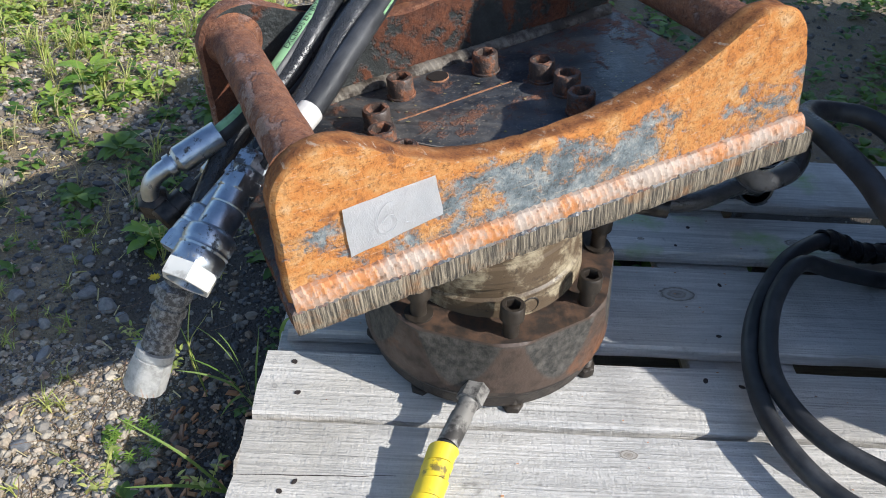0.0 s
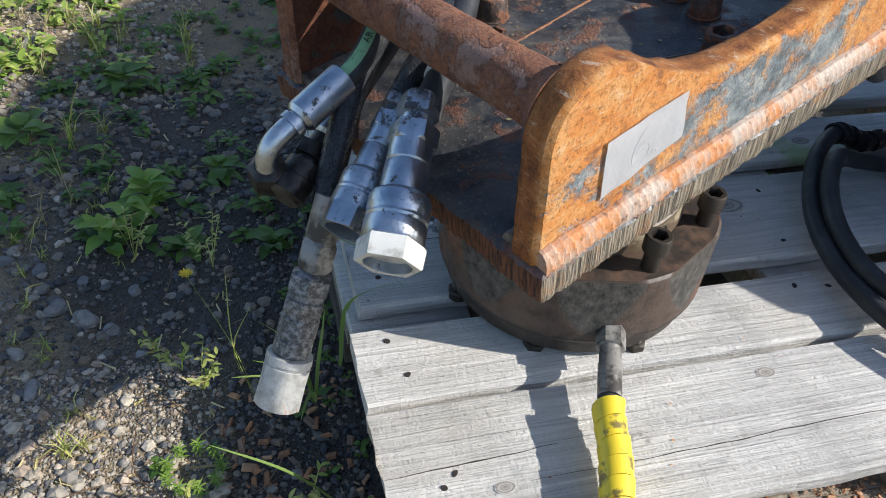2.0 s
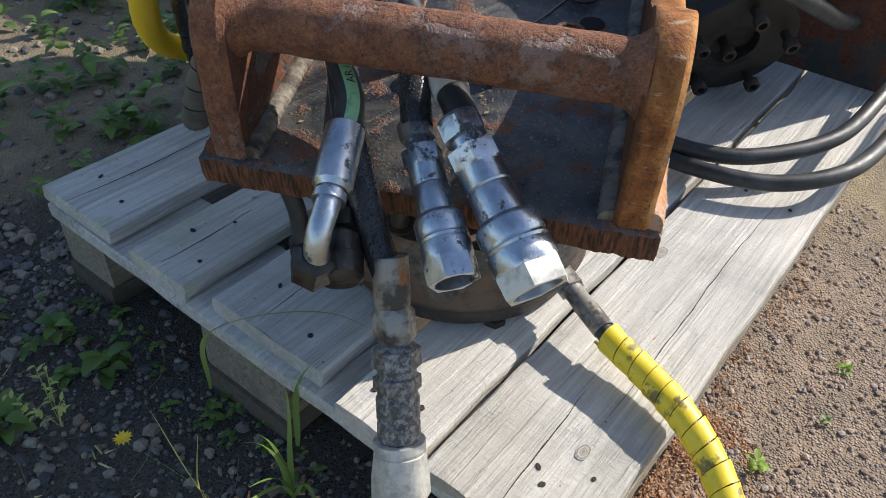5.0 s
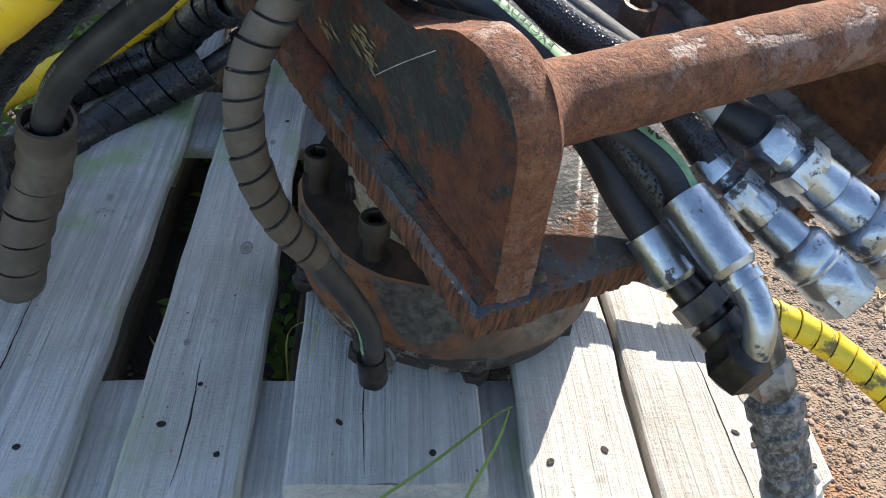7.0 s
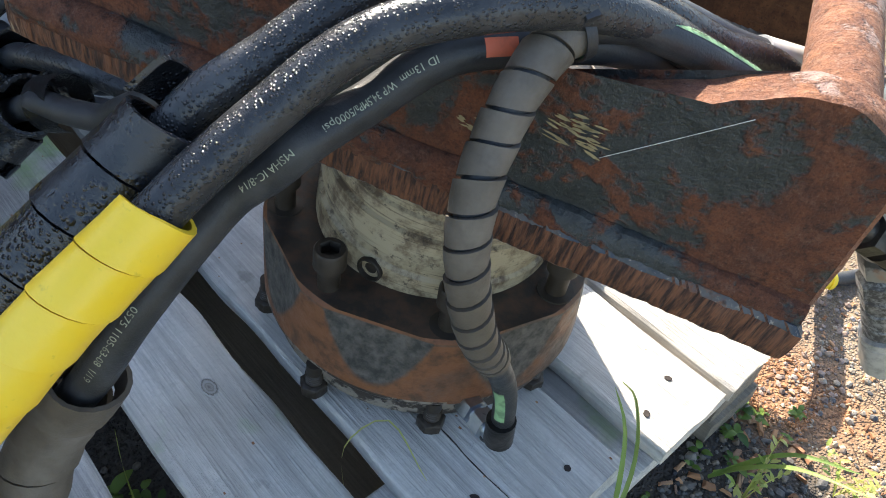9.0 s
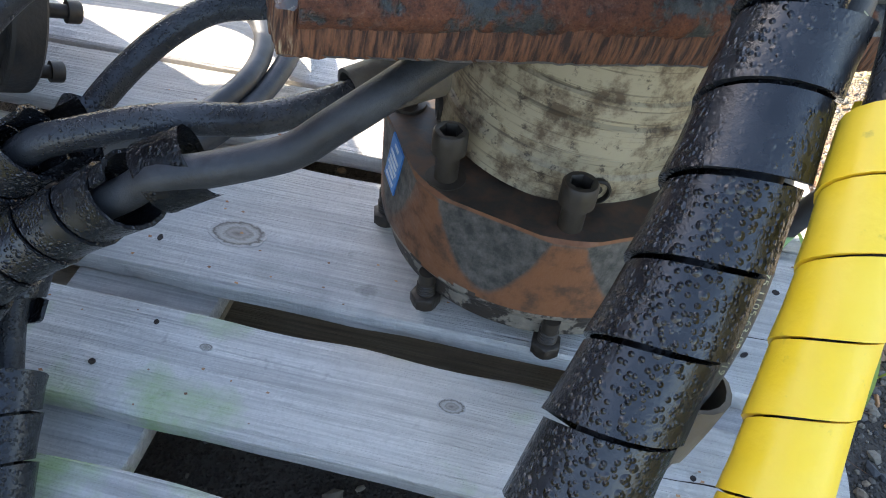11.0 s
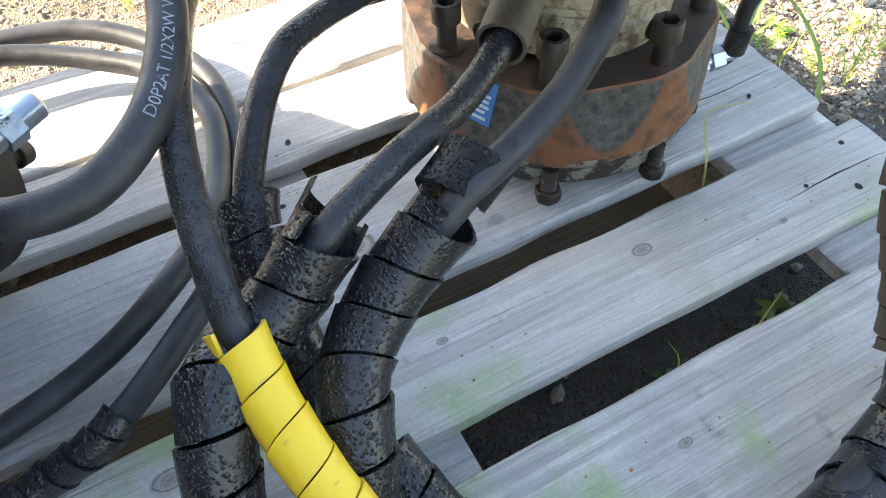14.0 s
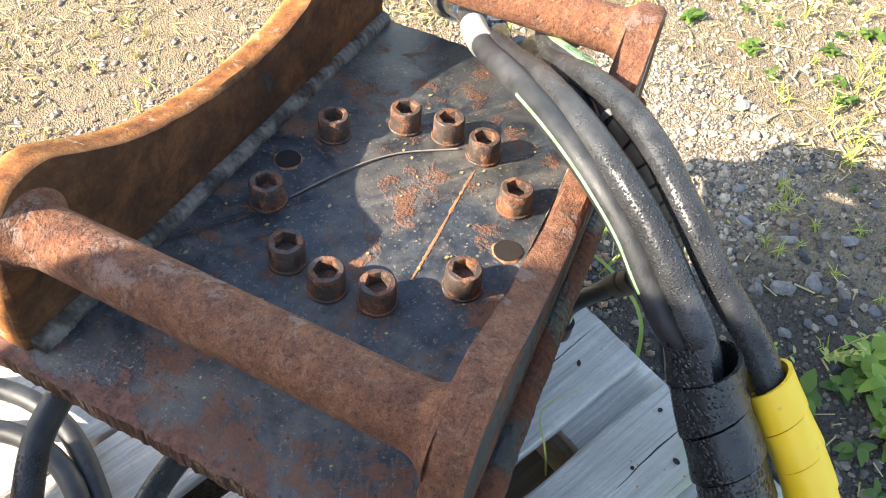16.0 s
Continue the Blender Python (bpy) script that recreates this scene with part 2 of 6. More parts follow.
col = k.mix(k.math("MULTIPLY", k.ramp(lines, (0.50, 0.0), (0.60, 1.0)), k.math("MULTIPLY", k.ramp(k.axis(0), (0.262, 0.0), (0.268, 1.0)), k.ramp(big, (0.46, 0.0), (0.58, 0.8)))), col, (0.40, 0.31, 0.20))
M["flame_rust"] = k.done(col, [(lines, 0.0026), (big, 0.0018)], 0.8)
k = Mat("weld_metal", 0.6, shift=False)
big = k.noise(28.0, 6, 0.65)
bias = k.ramp(k.math("ADD", k.axis(0), 0.30), (0.03, 0.48), (0.12, 0.55), (0.20, 0.54), (0.28, 0.46), (0.50, 0.49))
col = k.mix(k.ramp(k.math("ADD", big, k.math("SUBTRACT", bias, 0.5)), (0.42, 0.0), (0.60, 1.0)), (0.44, 0.355, 0.290), (0.48, 0.20, 0.070))
col = k.mix(k.ramp(k.noise(95.0, 5, 0.7), (0.48, 0.0), (0.62, 0.6)), col, (0.40, 0.33, 0.27))
col = k.mix(k.ramp(k.noise(150.0, 4), (0.56, 0.0), (0.7, 0.8)), col, (0.14, 0.075, 0.04))
M["weld"] = k.done(col, [(k.noise(260.0, 4), 0.0007)], 0.65, 0.15)
k = Mat("grey_weld_metal", 0.6, shift=False)
big = k.noise(40.0, 6, 0.65)
col = k.mix(k.ramp(big, (0.42, 0.0), (0.58, 1.0)), (0.20, 0.175, 0.14), (0.055, 0.042, 0.032))
M["weld_grey"] = k.done(col, [(big, 0.0015), (k.noise(260.0, 4), 0.0008)], 0.7, 0.1)
M["rust_bolt"] = steel_material("rusted_bolt_steel", (0.055, 0.038, 0.030), (0.27, 0.105, 0.046), (0.11, 0.043, 0.024), 0.48, scale=2.0, pit=0.0005)


# ---- mesh helpers ----
def mesh_object(name, bm, material, smooth=None):
    me = bpy.data.meshes.new(name)
    bm.normal_update()
    bm.to_mesh(me)
    bm.free()
    if material:
        me.materials.append(material)
    if smooth:
        me.polygons.foreach_set("use_smooth", [True] * len(me.polygons))
        if smooth is not True:
            me.set_sharp_from_angle(angle=radians(smooth))
    return new(name, me)


def part(name, bm, material, parent, label="", smooth=40):
    ob = mesh_object(name, bm, material, smooth)
    ob.parent = parent
    if label:
        ob["label"] = label
    return ob


def twin(name, ob, parent, m):
    """Another part on the same mesh, at the pose m within its parent."""
    o = new(name, ob.data)
    o.parent = parent
    o.matrix_basis = m
    return o


def thing(name, label, category, group="", kind="", at=None):
    ob = new(name)
    ob.empty_display_size = 0.05
    if at is not None:
        ob.matrix_world = at
    return tagged(ob, label, category, group, kind)


def ring_loft(bm, rings, closed_ring=True, cap=True):
    """Joins rows of points, each a ring, into a skin."""
    vs = [[bm.verts.new(p) for p in r] for r in rings]
    n = len(rings[0])
    for a, b in zip(vs, vs[1:]):
        for i in range(n if closed_ring else n - 1):
            j = (i + 1) % n
            bm.faces.new((a[i], a[j], b[j], b[i]))
    if cap:
        bm.faces.new(list(reversed(vs[0])))
        bm.faces.new(vs[-1])
    return vs


def lathe(profile, seg=32, bm=None, at=None, squeeze=None):
    """A turned solid about z from (radius, height) pairs, bottom to top."""
    bm = bm or bmesh.new()
    at = at or Matrix()
    rings = []
    for r, z in profile:
        ring = []
        for i in range(seg):
            a = 2 * math.pi * i / seg
            rr = squeeze(r, a, z) if squeeze else r
            ring.append(at @ Vector((rr * math.cos(a), rr * math.sin(a), z)))
        rings.append(ring)
    ring_loft(bm, rings)
    return bm


def spline(points, step=0.006):
    """A smooth curve through the points, in even steps."""
    p = [Vector(q) for q in points]
    p = [2 * p[0] - p[1], *p, 2 * p[-1] - p[-2]]
    out = []
    for a, b, c, d in zip(p, p[1:], p[2:], p[3:]):
        t0, t1 = 0.0, max((b - a).length, 1e-6) ** 0.5
        t2 = t1 + max((c - b).length, 1e-6) ** 0.5
        t3 = t2 + max((d - c).length, 1e-6) ** 0.5
        for i in range(24):
            t = t1 + (t2 - t1) * i / 24
            a1 = (t1 - t) / t1 * a + t / t1 * b
            a2 = (t2 - t) / (t2 - t1) * b + (t - t1) / (t2 - t1) * c
            a3 = (t3 - t) / (t3 - t2) * c + (t - t2) / (t3 - t2) * d
            b1 = (t2 - t) / t2 * a1 + t / t2 * a2
            b2 = (t3 - t) / (t3 - t1) * a2 + (t - t1) / (t3 - t1) * a3
            out.append((t2 - t) / (t2 - t1) * b1 + (t - t1) / (t2 - t1) * b2)
    out.append(p[-2])
    even, left = [out[0]], step
    for a, b in zip(out, out[1:]):
        d = (b - a).length
        while d >= left:
            a = a + (b - a) * (left / d)
            even.append(a)
            d = (b - a).length
            left = step
        left -= d
    if (even[-1] - out[-1]).length > step * 0.3:
        even.append(out[-1])
    return even


def frames_along(path):
    """Tangent and two cross directions at each point, turning as little as they can."""
    tans = [((path[min(i + 1, len(path) - 1)] - path[max(i - 1, 0)]).normalized()) for i in range(len(path))]
    n = tans[0].orthogonal().normalized()
    if abs(tans[0].z) < 0.95:
        n = (Vector((0, 0, 1)) - tans[0] * tans[0].z).normalized()
    out = []
    for t in tans:
        n = (n - t * n.dot(t)).normalized()
        out.append((t, n, t.cross(n)))
    return out


def tube(path, radius, seg=14, bm=None, inner=0.0):
    bm = bm or bmesh.new()
    fr = frames_along(path)
    rings = []
    for p, (t, n, b) in zip(path, fr):
        rings.append([p + radius * (math.cos(2 * math.pi * i / seg) * n + math.sin(2 * math.pi * i / seg) * b) for i in range(seg)])
    if inner:
        depth = inner * 2
        first = [path[0] + inner / radius * (q - path[0]) for q in rings[0]]
        deep = [q + fr[0][0] * depth for q in first]
        last = [path[-1] + inner / radius * (q - path[-1]) for q in rings[-1]]
        sunk = [q - fr[-1][0] * depth for q in last]
        rings = [deep, first, *rings, last, sunk]
    ring_loft(bm, rings)
    return bm


def spiral(path, radius, pitch, thick=0.003, seg=18, gap=0.12, flare=0.0022, bm=None, start=0.0):
    """A spiral guard wound round the path: one ribbon of plastic, each turn a little flared."""
    bm = bm or bmesh.new()
    fr = frames_along(path)
    lengths = [0.0]
    for a, b in zip(path, path[1:]):
        lengths.append(lengths[-1] + (b - a).length)
    total = lengths[-1]
    turns = total / pitch
    steps = int(turns * seg)

    def at(s):
        s = min(max(s, 0.0), total)
        lo, hi = 0, len(lengths) - 1
        while hi - lo > 1:
            mid = (lo + hi) // 2
            if lengths[mid] <= s:
                lo = mid
            else:
                hi = mid
        f = (s - lengths[lo]) / max(lengths[hi] - lengths[lo], 1e-9)
        p = path[lo].lerp(path[hi], f)
        n = fr[lo][1].lerp(fr[hi][1], f).normalized()
        t = fr[lo][0].lerp(fr[hi][0], f).normalized()
        return p, n, t.cross(n)

    rings = []
    width = pitch * (1 - gap)
    for k in range(steps + 1):
        a = start + 2 * math.pi * k / seg
        s0 = k / seg * pitch
        wob = 0.0010 * noise.noise((k * 0.13, start, radius * 100))
        ring = []
        for f, r in ((0.0, radius + flare), (0.5, radius + flare * 0.35), (1.0, radius), (1.0, radius - thick), (0.5, radius - thick + flare * 0.3), (0.0, radius - thick + flare)):
            p, n, b = at(s0 - pitch * 0.5 + f * width)
            ring.append(p + (r + wob) * (math.cos(a) * n + math.sin(a) * b))
        rings.append(ring)
    ring_loft(bm, rings)
    return bm


def slab(x0, x1, y0, y1, z0, z1, seg=48, chamfer=0.004, rough=0.0015, seed=0.0, ends=0.003, cut=None):
    """A sawn board along x with worn edges and ragged ends."""
    bm = bmesh.new()
    c = chamfer
    sect = [(y0 + c, z0), (y1 - c, z0), (y1, z0 + c), (y1, z1 - c)]
    m = max(2, int((y1 - y0) / 0.02))
    sect += [(y1 - c - (y1 - y0 - 2 * c) * i / m, z1) for i in range(m + 1)]
    sect += [(y0, z1 - c), (y0, z0 + c)]
    rings = []
    for i in range(seg + 1):
        x = x0 + (x1 - x0) * i / seg
        ring = []
        for y, z in sect:
            e = 0.0
            if i in (0, seg):
                e = ends * noise.noise((y * 60, z * 60, seed + i))
            yy = y + rough * noise.noise((x * 14, y * 40, seed)) * (2.0 if y in (y0, y1) else 0.6)
            zz = z + rough * 0.7 * noise.noise((x * 9, y * 23, seed + 9)) - (0.0 if i not in (0, seg) else 0.0)
            xx = x + e
            if cut:
                xx = max(xx, x0 + cut[0] * (1 - (y - y0) / cut[1]) + 0.0002 * i)
            ring.append(Vector((xx, yy, zz)))
        rings.append(ring)
    ring_loft(bm, rings)
    return bm


# ---- ground ----
def ground_height(x, y):
    h = 0.012 * noise.noise((x * 1.7, y * 1.7, 0.3)) + 0.006 * noise.noise((x * 6, y * 6, 1.3))
    front = min(1.0, max(0.0, (-0.22 - y) / 0.15)) * min(1.0, max(0.0, (x + 0.45) / 0.3))
    return h - 0.020 * front - 0.012


def build_ground():
    bm = bmesh.new()
    near = [i * 0.03 for i in range(-60, 61)]
    far = [2.2, 3.0, 4.5, 7.0, 12.0, 25.0, 60.0, 200.0, 800.0]
    axis = [-f for f in reversed(far)] + near + far
    grid = []
    for y in axis:
        row = []
        for x in axis:
            inside = abs(x) < 2.5 and abs(y) < 2.5
            row.append(bm.verts.new((x, y, ground_height(x, y) if inside else -0.012)))
        grid.append(row)
    for a, b in zip(grid, grid[1:]):
        for i in range(len(axis) - 1):
            bm.faces.new((a[i], a[i + 1], b[i + 1], b[i]))
    k = Mat("sandy_gravel_soil", 0.95, shift=False)
    big = k.noise(1.6, 5, 0.6)
    mid = k.noise(22.0, 5, 0.7)
    grit = k.cells(260.0)
    tone = k.cells(260.0, out="Color")
    col = k.mix(k.ramp(big, (0.4, 0.0), (0.62, 1.0)), (0.235, 0.178, 0.098), (0.31, 0.24, 0.138))
    spot = k.t.nodes.new("ShaderNodeVectorMath")
    spot.operation = "DISTANCE"
    k.t.links.new(k.scaled((0.7, 1.25, 0.0)), spot.inputs[0])
    spot.inputs[1].default_value = (0.12, -0.56, 0.0)
    damp = k.ramp(k.math("ADD", spot.outputs["Value"], k.math("MULTIPLY", big, 0.2)), (0.38, 1.0), (0.55, 0.0))
    col = k.mix(damp, col, (0.31, 0.225, 0.16))
    col = k.mix(k.ramp(mid, (0.35, 0.0), (0.7, 0.8)), col, (0.15, 0.115, 0.085))
    g2 = k.mix(0.5, k.mix(k.ramp(k.axis(0, tone), (0.0, 0.0), (1.0, 1.0)), (0.16, 0.14, 0.12), (0.50, 0.46, 0.40)), col)
    col = k.mix(k.ramp(grit, (0.2, 0.75), (0.55, 0.0)), col, g2)
    # dark soil below the pallet, with the pallet's shade put into the colour
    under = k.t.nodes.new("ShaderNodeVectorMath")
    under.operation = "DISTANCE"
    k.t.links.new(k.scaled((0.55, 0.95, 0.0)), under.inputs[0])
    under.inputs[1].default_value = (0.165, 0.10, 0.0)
    under_shade = k.ramp(k.math("ADD", under.outputs["Value"], k.math("MULTIPLY", mid, 0.10)), (0.35, 1.0), (0.46, 0.0))
    col = k.mix(under_shade, col, k.mix(mid, (0.045, 0.036, 0.028), (0.11, 0.088, 0.066)))
    # ellipse and strip beside the pallet: shadow put into the soil colour
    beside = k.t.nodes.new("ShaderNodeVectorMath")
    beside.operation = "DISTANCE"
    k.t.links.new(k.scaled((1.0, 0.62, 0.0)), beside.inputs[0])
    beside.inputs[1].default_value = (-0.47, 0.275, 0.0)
    shade_beside = k.ramp(k.math("ADD", beside.outputs["Value"], k.math("MULTIPLY", big, 0.20)), (0.30, 0.9), (0.40, 0.0))
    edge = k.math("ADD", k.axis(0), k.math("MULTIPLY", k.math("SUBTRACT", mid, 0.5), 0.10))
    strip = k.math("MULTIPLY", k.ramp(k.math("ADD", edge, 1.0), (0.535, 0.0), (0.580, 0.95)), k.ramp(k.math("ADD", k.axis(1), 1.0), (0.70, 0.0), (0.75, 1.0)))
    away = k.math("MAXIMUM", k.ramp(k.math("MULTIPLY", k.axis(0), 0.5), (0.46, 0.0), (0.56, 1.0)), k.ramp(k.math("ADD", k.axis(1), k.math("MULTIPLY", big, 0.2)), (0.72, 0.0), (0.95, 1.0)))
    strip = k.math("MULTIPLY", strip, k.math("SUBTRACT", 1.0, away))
    dark = k.math("MAXIMUM", shade_beside, strip)
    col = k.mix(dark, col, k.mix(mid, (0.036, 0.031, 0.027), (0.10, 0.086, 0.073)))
    # rotten wood and litter trodden into the soil before the pallet's corner
    heap = k.t.nodes.new("ShaderNodeVectorMath")
    heap.operation = "DISTANCE"
    k.t.links.new(k.scaled((0.42, 1.0, 0.0)), heap.inputs[0])
    heap.inputs[1].default_value = (-0.092, -0.36, 0.0)
    rotten = k.ramp(k.math("ADD", heap.outputs["Value"], k.math("MULTIPLY", k.math("SUBTRACT", mid, 0.5), 0.14)), (0.055, 0.9), (0.125, 0.0))
    col = k.mix(rotten, col, k.mix(k.ramp(k.noise(90.0, 4, 0.7), (0.35, 0.0), (0.65, 1.0)), (0.16, 0.075, 0.038), (0.44, 0.225, 0.11)))
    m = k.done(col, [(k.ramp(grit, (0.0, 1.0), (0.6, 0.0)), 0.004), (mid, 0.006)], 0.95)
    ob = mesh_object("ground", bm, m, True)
    return tagged(ob, "sandy gravel ground with scattered stones and weeds", "ground", kind="structure")


build_ground()

# ---- pallet ----
TOP = 0.144
X0, X1 = -0.300, 0.900
pallet = thing("wooden_pallet", "weathered grey wooden pallet lying on gravel, carrying machine parts", "pallet")
BOARDS = [(-0.317, -0.1565, -0.298), (-0.1470, -0.041, -0.297), (-0.006, 0.169, -0.279), (0.205, 0.311, -0.290), (0.357, 0.509, -0.288)]
for n, (ya, yb, xa) in enumerate(BOARDS):
    bm = slab(xa, X1, ya, yb, TOP - 0.022, TOP, 72, 0.003, 0.0016, n * 3.7, cut=(0.022, 0.035) if n == 0 else None)
    part("deck_board", bm, M["deck_green"] if n >= 3 else M["deck"], pallet)
for xa in (-0.292, 0.256, 0.755):
    bm = slab(-0.31, 0.50, -xa - 0.145, -xa, TOP - 0.0445, TOP - 0.0235, 40, 0.002, 0.0012, xa)
    bmesh.ops.rotate(bm, verts=bm.verts, cent=(0, 0, 0), matrix=Matrix.Rotation(radians(90), 3, "Z"))
    part("cross_board", bm, M["deck_green"], pallet)
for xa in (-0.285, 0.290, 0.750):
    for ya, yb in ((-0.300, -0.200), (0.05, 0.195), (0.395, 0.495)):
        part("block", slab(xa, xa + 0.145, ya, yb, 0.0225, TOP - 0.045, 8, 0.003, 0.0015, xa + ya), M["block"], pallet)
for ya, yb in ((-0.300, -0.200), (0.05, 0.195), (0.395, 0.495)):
    part("bottom_board", slab(X0 + 0.01, X1 - 0.01, ya, yb, -0.012, 0.0215, 40, 0.002, 0.0012, ya), M["block"] if ya < 0 else M["shaded_board"], pallet)

# ---- rotator with its quick coupler, tilted on its feet ----
U = Vector((0.89848, 0.41456, 0.14450))
V = Vector((-0.41861, 0.90816, -0.00262))
W = U.cross(V)
C = Vector((-0.0523, -0.0074, 0.4920))
TILT = Matrix(((U.x, V.x, W.x, C.x), (U.y, V.y, W.y, C.y), (U.z, V.z, W.z, C.z), (0, 0, 0, 1)))
rotator = thing("hydraulic_rotator", "rusty steel hydraulic rotator with quick coupler frame, standing on pallet", "machine part", at=TILT)

PLATE_TOP, PLATE_LOW = -0.026, -0.057
ENDS = (-0.2615, 0.275)


def rear_line(u):
    """Outer face of the rear side plate, which is not quite parallel to the front one."""
    return 0.1655 + 0.06 * u


def ragged(p, s, a):
    return a * noise.noise((p[0] * s, p[1] * s, p[2] * s))


def base_plate():
    bm = bmesh.new()
    us, vs = 240, 170
    ua, ub = ENDS
    va, vl, vr = -0.190, 0.162, 0.196
    out = [(ua + (ub - ua) * i / us, va) for i in range(us)]
    out += [(ub, va + (vr - va) * j / vs) for j in range(vs)]
    out += [(ub + (ua - ub) * i / us, vr + (vl - vr) * i / us) for i in range(us)]
    out += [(ua, vl + (va - vl) * j / vs) for j in range(vs)]
    rings = []
    for w, inset in ((PLATE_LOW, 0.004), (PLATE_LOW + 0.003, 0.001), (-0.045, 0.0), (PLATE_TOP - 0.004, 0.0), (PLATE_TOP, 0.004)):
        ring = []
        for u, v in out:
            f = 1 - inset / 0.2
            d = ragged((u, v, w * 0.2), 90, 0.0016) + 0.0016 * noise.noise((u * 300, v * 300, w * 12))
            ring.append(Vector((u * f + d * (u < -0.26 or u > 0.274), v * f + d * (abs(v) > 0.16), w)))
        rings.append(ring)
    ring_loft(bm, rings)
    for f in bm.faces:
        f.normal_update()
        f.material_index = 0 if abs(f.normal.z) > 0.5 else (1 if f.normal.y < -0.7 else 2)
    ob = part("base_plate", bm, M["rust_plate"], rotator, "dark painted steel base plate with rusty flame-cut edges")
    ob.data.materials.append(M["flame_cut"])
    ob.data.materials.append(M["flame_rust"])
    return ob


base_plate()


def wall_profile():
    """Outline of a coupler cheek in (u, w): lobes round the two bars, a long dip between."""
    pts = [(-0.2595, PLATE_TOP), (-0.258, 0.0), (-0.2545, 0.045)]
    for a in range(170, 69, -10):
        pts.append((-0.2065 + 0.047 * math.cos(radians(a)), 0.061 + 0.047 * math.sin(radians(a))))
    pts += [(-0.171, 0.095), (-0.140, 0.077), (-0.105, 0.061), (-0.065, 0.053), (-0.02, 0.051), (0.03, 0.053), (0.08, 0.060), (0.125, 0.072), (0.160, 0.088)]
    for a in range(110, 9, -10):
        pts.append((0.2080 + 0.047 * math.cos(radians(a)), 0.061 + 0.047 * math.sin(radians(a))))
    pts += [(0.259, 0.045), (0.263, 0.0), (0.265, PLATE_TOP)]
    return pts


def cheek(name, va, vb, material, label, edge=None, skew=0.0):
    pts = spline([(u, 0, w) for u, w in wall_profile()], 0.006)
    pts = [(p.x, p.z) for p in pts]
    low = [(0.265 - 0.5245 * i / 60, PLATE_TOP) for i in range(1, 60)]
    pts += low
    rings = []
    mid = (0.0, 0.02)
    for v, f in ((va, 0.004), (va + 0.004, 0.0), (0.5 * (va + vb), 0.0), (vb - 0.004, 0.0), (vb, 0.004)):
        ring = []
        for u, w in pts:
            d = ragged((u, v, w), 70, 0.0012)
            du, dw = (u - mid[0]), (w - mid[1])
            l = max(0.02, math.hypot(du, dw))
            ring.append(Vector((u - f * du / l + d, v + skew * u, w - f * dw / l + d if w > PLATE_TOP else w)))
        rings.append(ring)
    bm = bmesh.new()
    ring_loft(bm, [list(reversed(r)) for r in rings])
    bmesh.ops.triangulate(bm, faces=[f for f in bm.faces if len(f.verts) > 4])
    for f in bm.faces:
        f.normal_update()
        f.material_index = 1 if edge and abs(f.normal.y) < 0.8 else 0
    ob = part(name, bm, material, rotator, label)
    if edge:
        ob.data.materials.append(edge)
    return ob


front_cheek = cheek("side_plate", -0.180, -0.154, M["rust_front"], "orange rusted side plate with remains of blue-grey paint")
rear_cheek = cheek("side_plate", 0.1395, 0.1655, M["rust_rear"], "dark brown rusted side plate with remains of green-black paint", M["rust_bar"], 0.06)


def cross_bar(u, w):
    """A round bar that swells into the side plates at both ends."""
    bm = bmesh.new()
    va, vb = -0.157, rear_line(u) - 0.023
    rings = []
    for i in range(61):
        v = va + (vb - va) * i / 60
        end = min(v - va, vb - v)
        r = 0.0223 + 0.011 * max(0.0, 1 - end / 0.020) ** 2.2
        rings.append([Vector((u + r * math.cos(a), v, w + r * math.sin(a))) for a in (2 * math.pi * j / 36 for j in range(36))])
    ring_loft(bm, [list(reversed(r)) for r in rings])
    for q in bm.verts:
        d = ragged(q.co, 60, 0.0007)
        q.co += Vector((d, 0, d))
    return part("cross_bar", bm, M["rust_bar"], rotator, "round steel bar, coarse red-brown rust")


BARS = ((-0.2165, 0.0720), (0.2220, 0.0650))
for u, w in BARS:
    cross_bar(u, w)


def bolt_mesh(r=0.015, h=0.021, socket=0.0085):
    """Socket-head bolt, its head with a hexagon recess."""
    bm = bmesh.new()
    seg = 36
    def circle(rad, z):
        return [Vector((rad * math.cos(2 * math.pi * i / seg), rad * math.sin(2 * math.pi * i / seg), z)) for i in range(seg)]
    def hexa(rad, z):
        out = []
        for i in range(seg):
            a = 2 * math.pi * i / seg
            f = math.cos(math.pi / 6) / math.cos((a % (math.pi / 3)) - math.pi / 6)
            out.append(Vector((rad * f * math.cos(a), rad * f * math.sin(a), z)))
        return out
    ring_loft(bm, [circle(r, 0), circle(r, h - 0.002), circle(r - 0.0015, h), hexa(socket * 1.25, h), hexa(socket * 1.12, h - 0.002), hexa(socket * 1.1, h - 0.011)])
    return bm


ANGLES = (179.3, 202.3, 157, 118.9, 60.1, 22.6, 0.2, -23.1, -62.2, -120.1)
first = None
for a in ANGLES:
    at = pose(0.1085 * math.cos(radians(a)), 0.1085 * math.sin(radians(a)), PLATE_TOP + 0.003, 0, 0, a * 3.3)
    if first is None:
        first = part("bolt", bolt_mesh(), M["rust_bolt"], rotator, "rusty hexagon socket bolt")
        first.matrix_basis = at
        ring = part("washer", lathe([(0.0165, 0), (0.0168, 0.0022), (0.0160, 0.003)], 32), M["rust_bolt"], rotator)
        ring.matrix_basis = at @ pose(0, 0, -0.003)
    else:
        twin("bolt", first, rotator, at)
        twin("washer", ring, rotator, at @ pose(0, 0, -0.003))



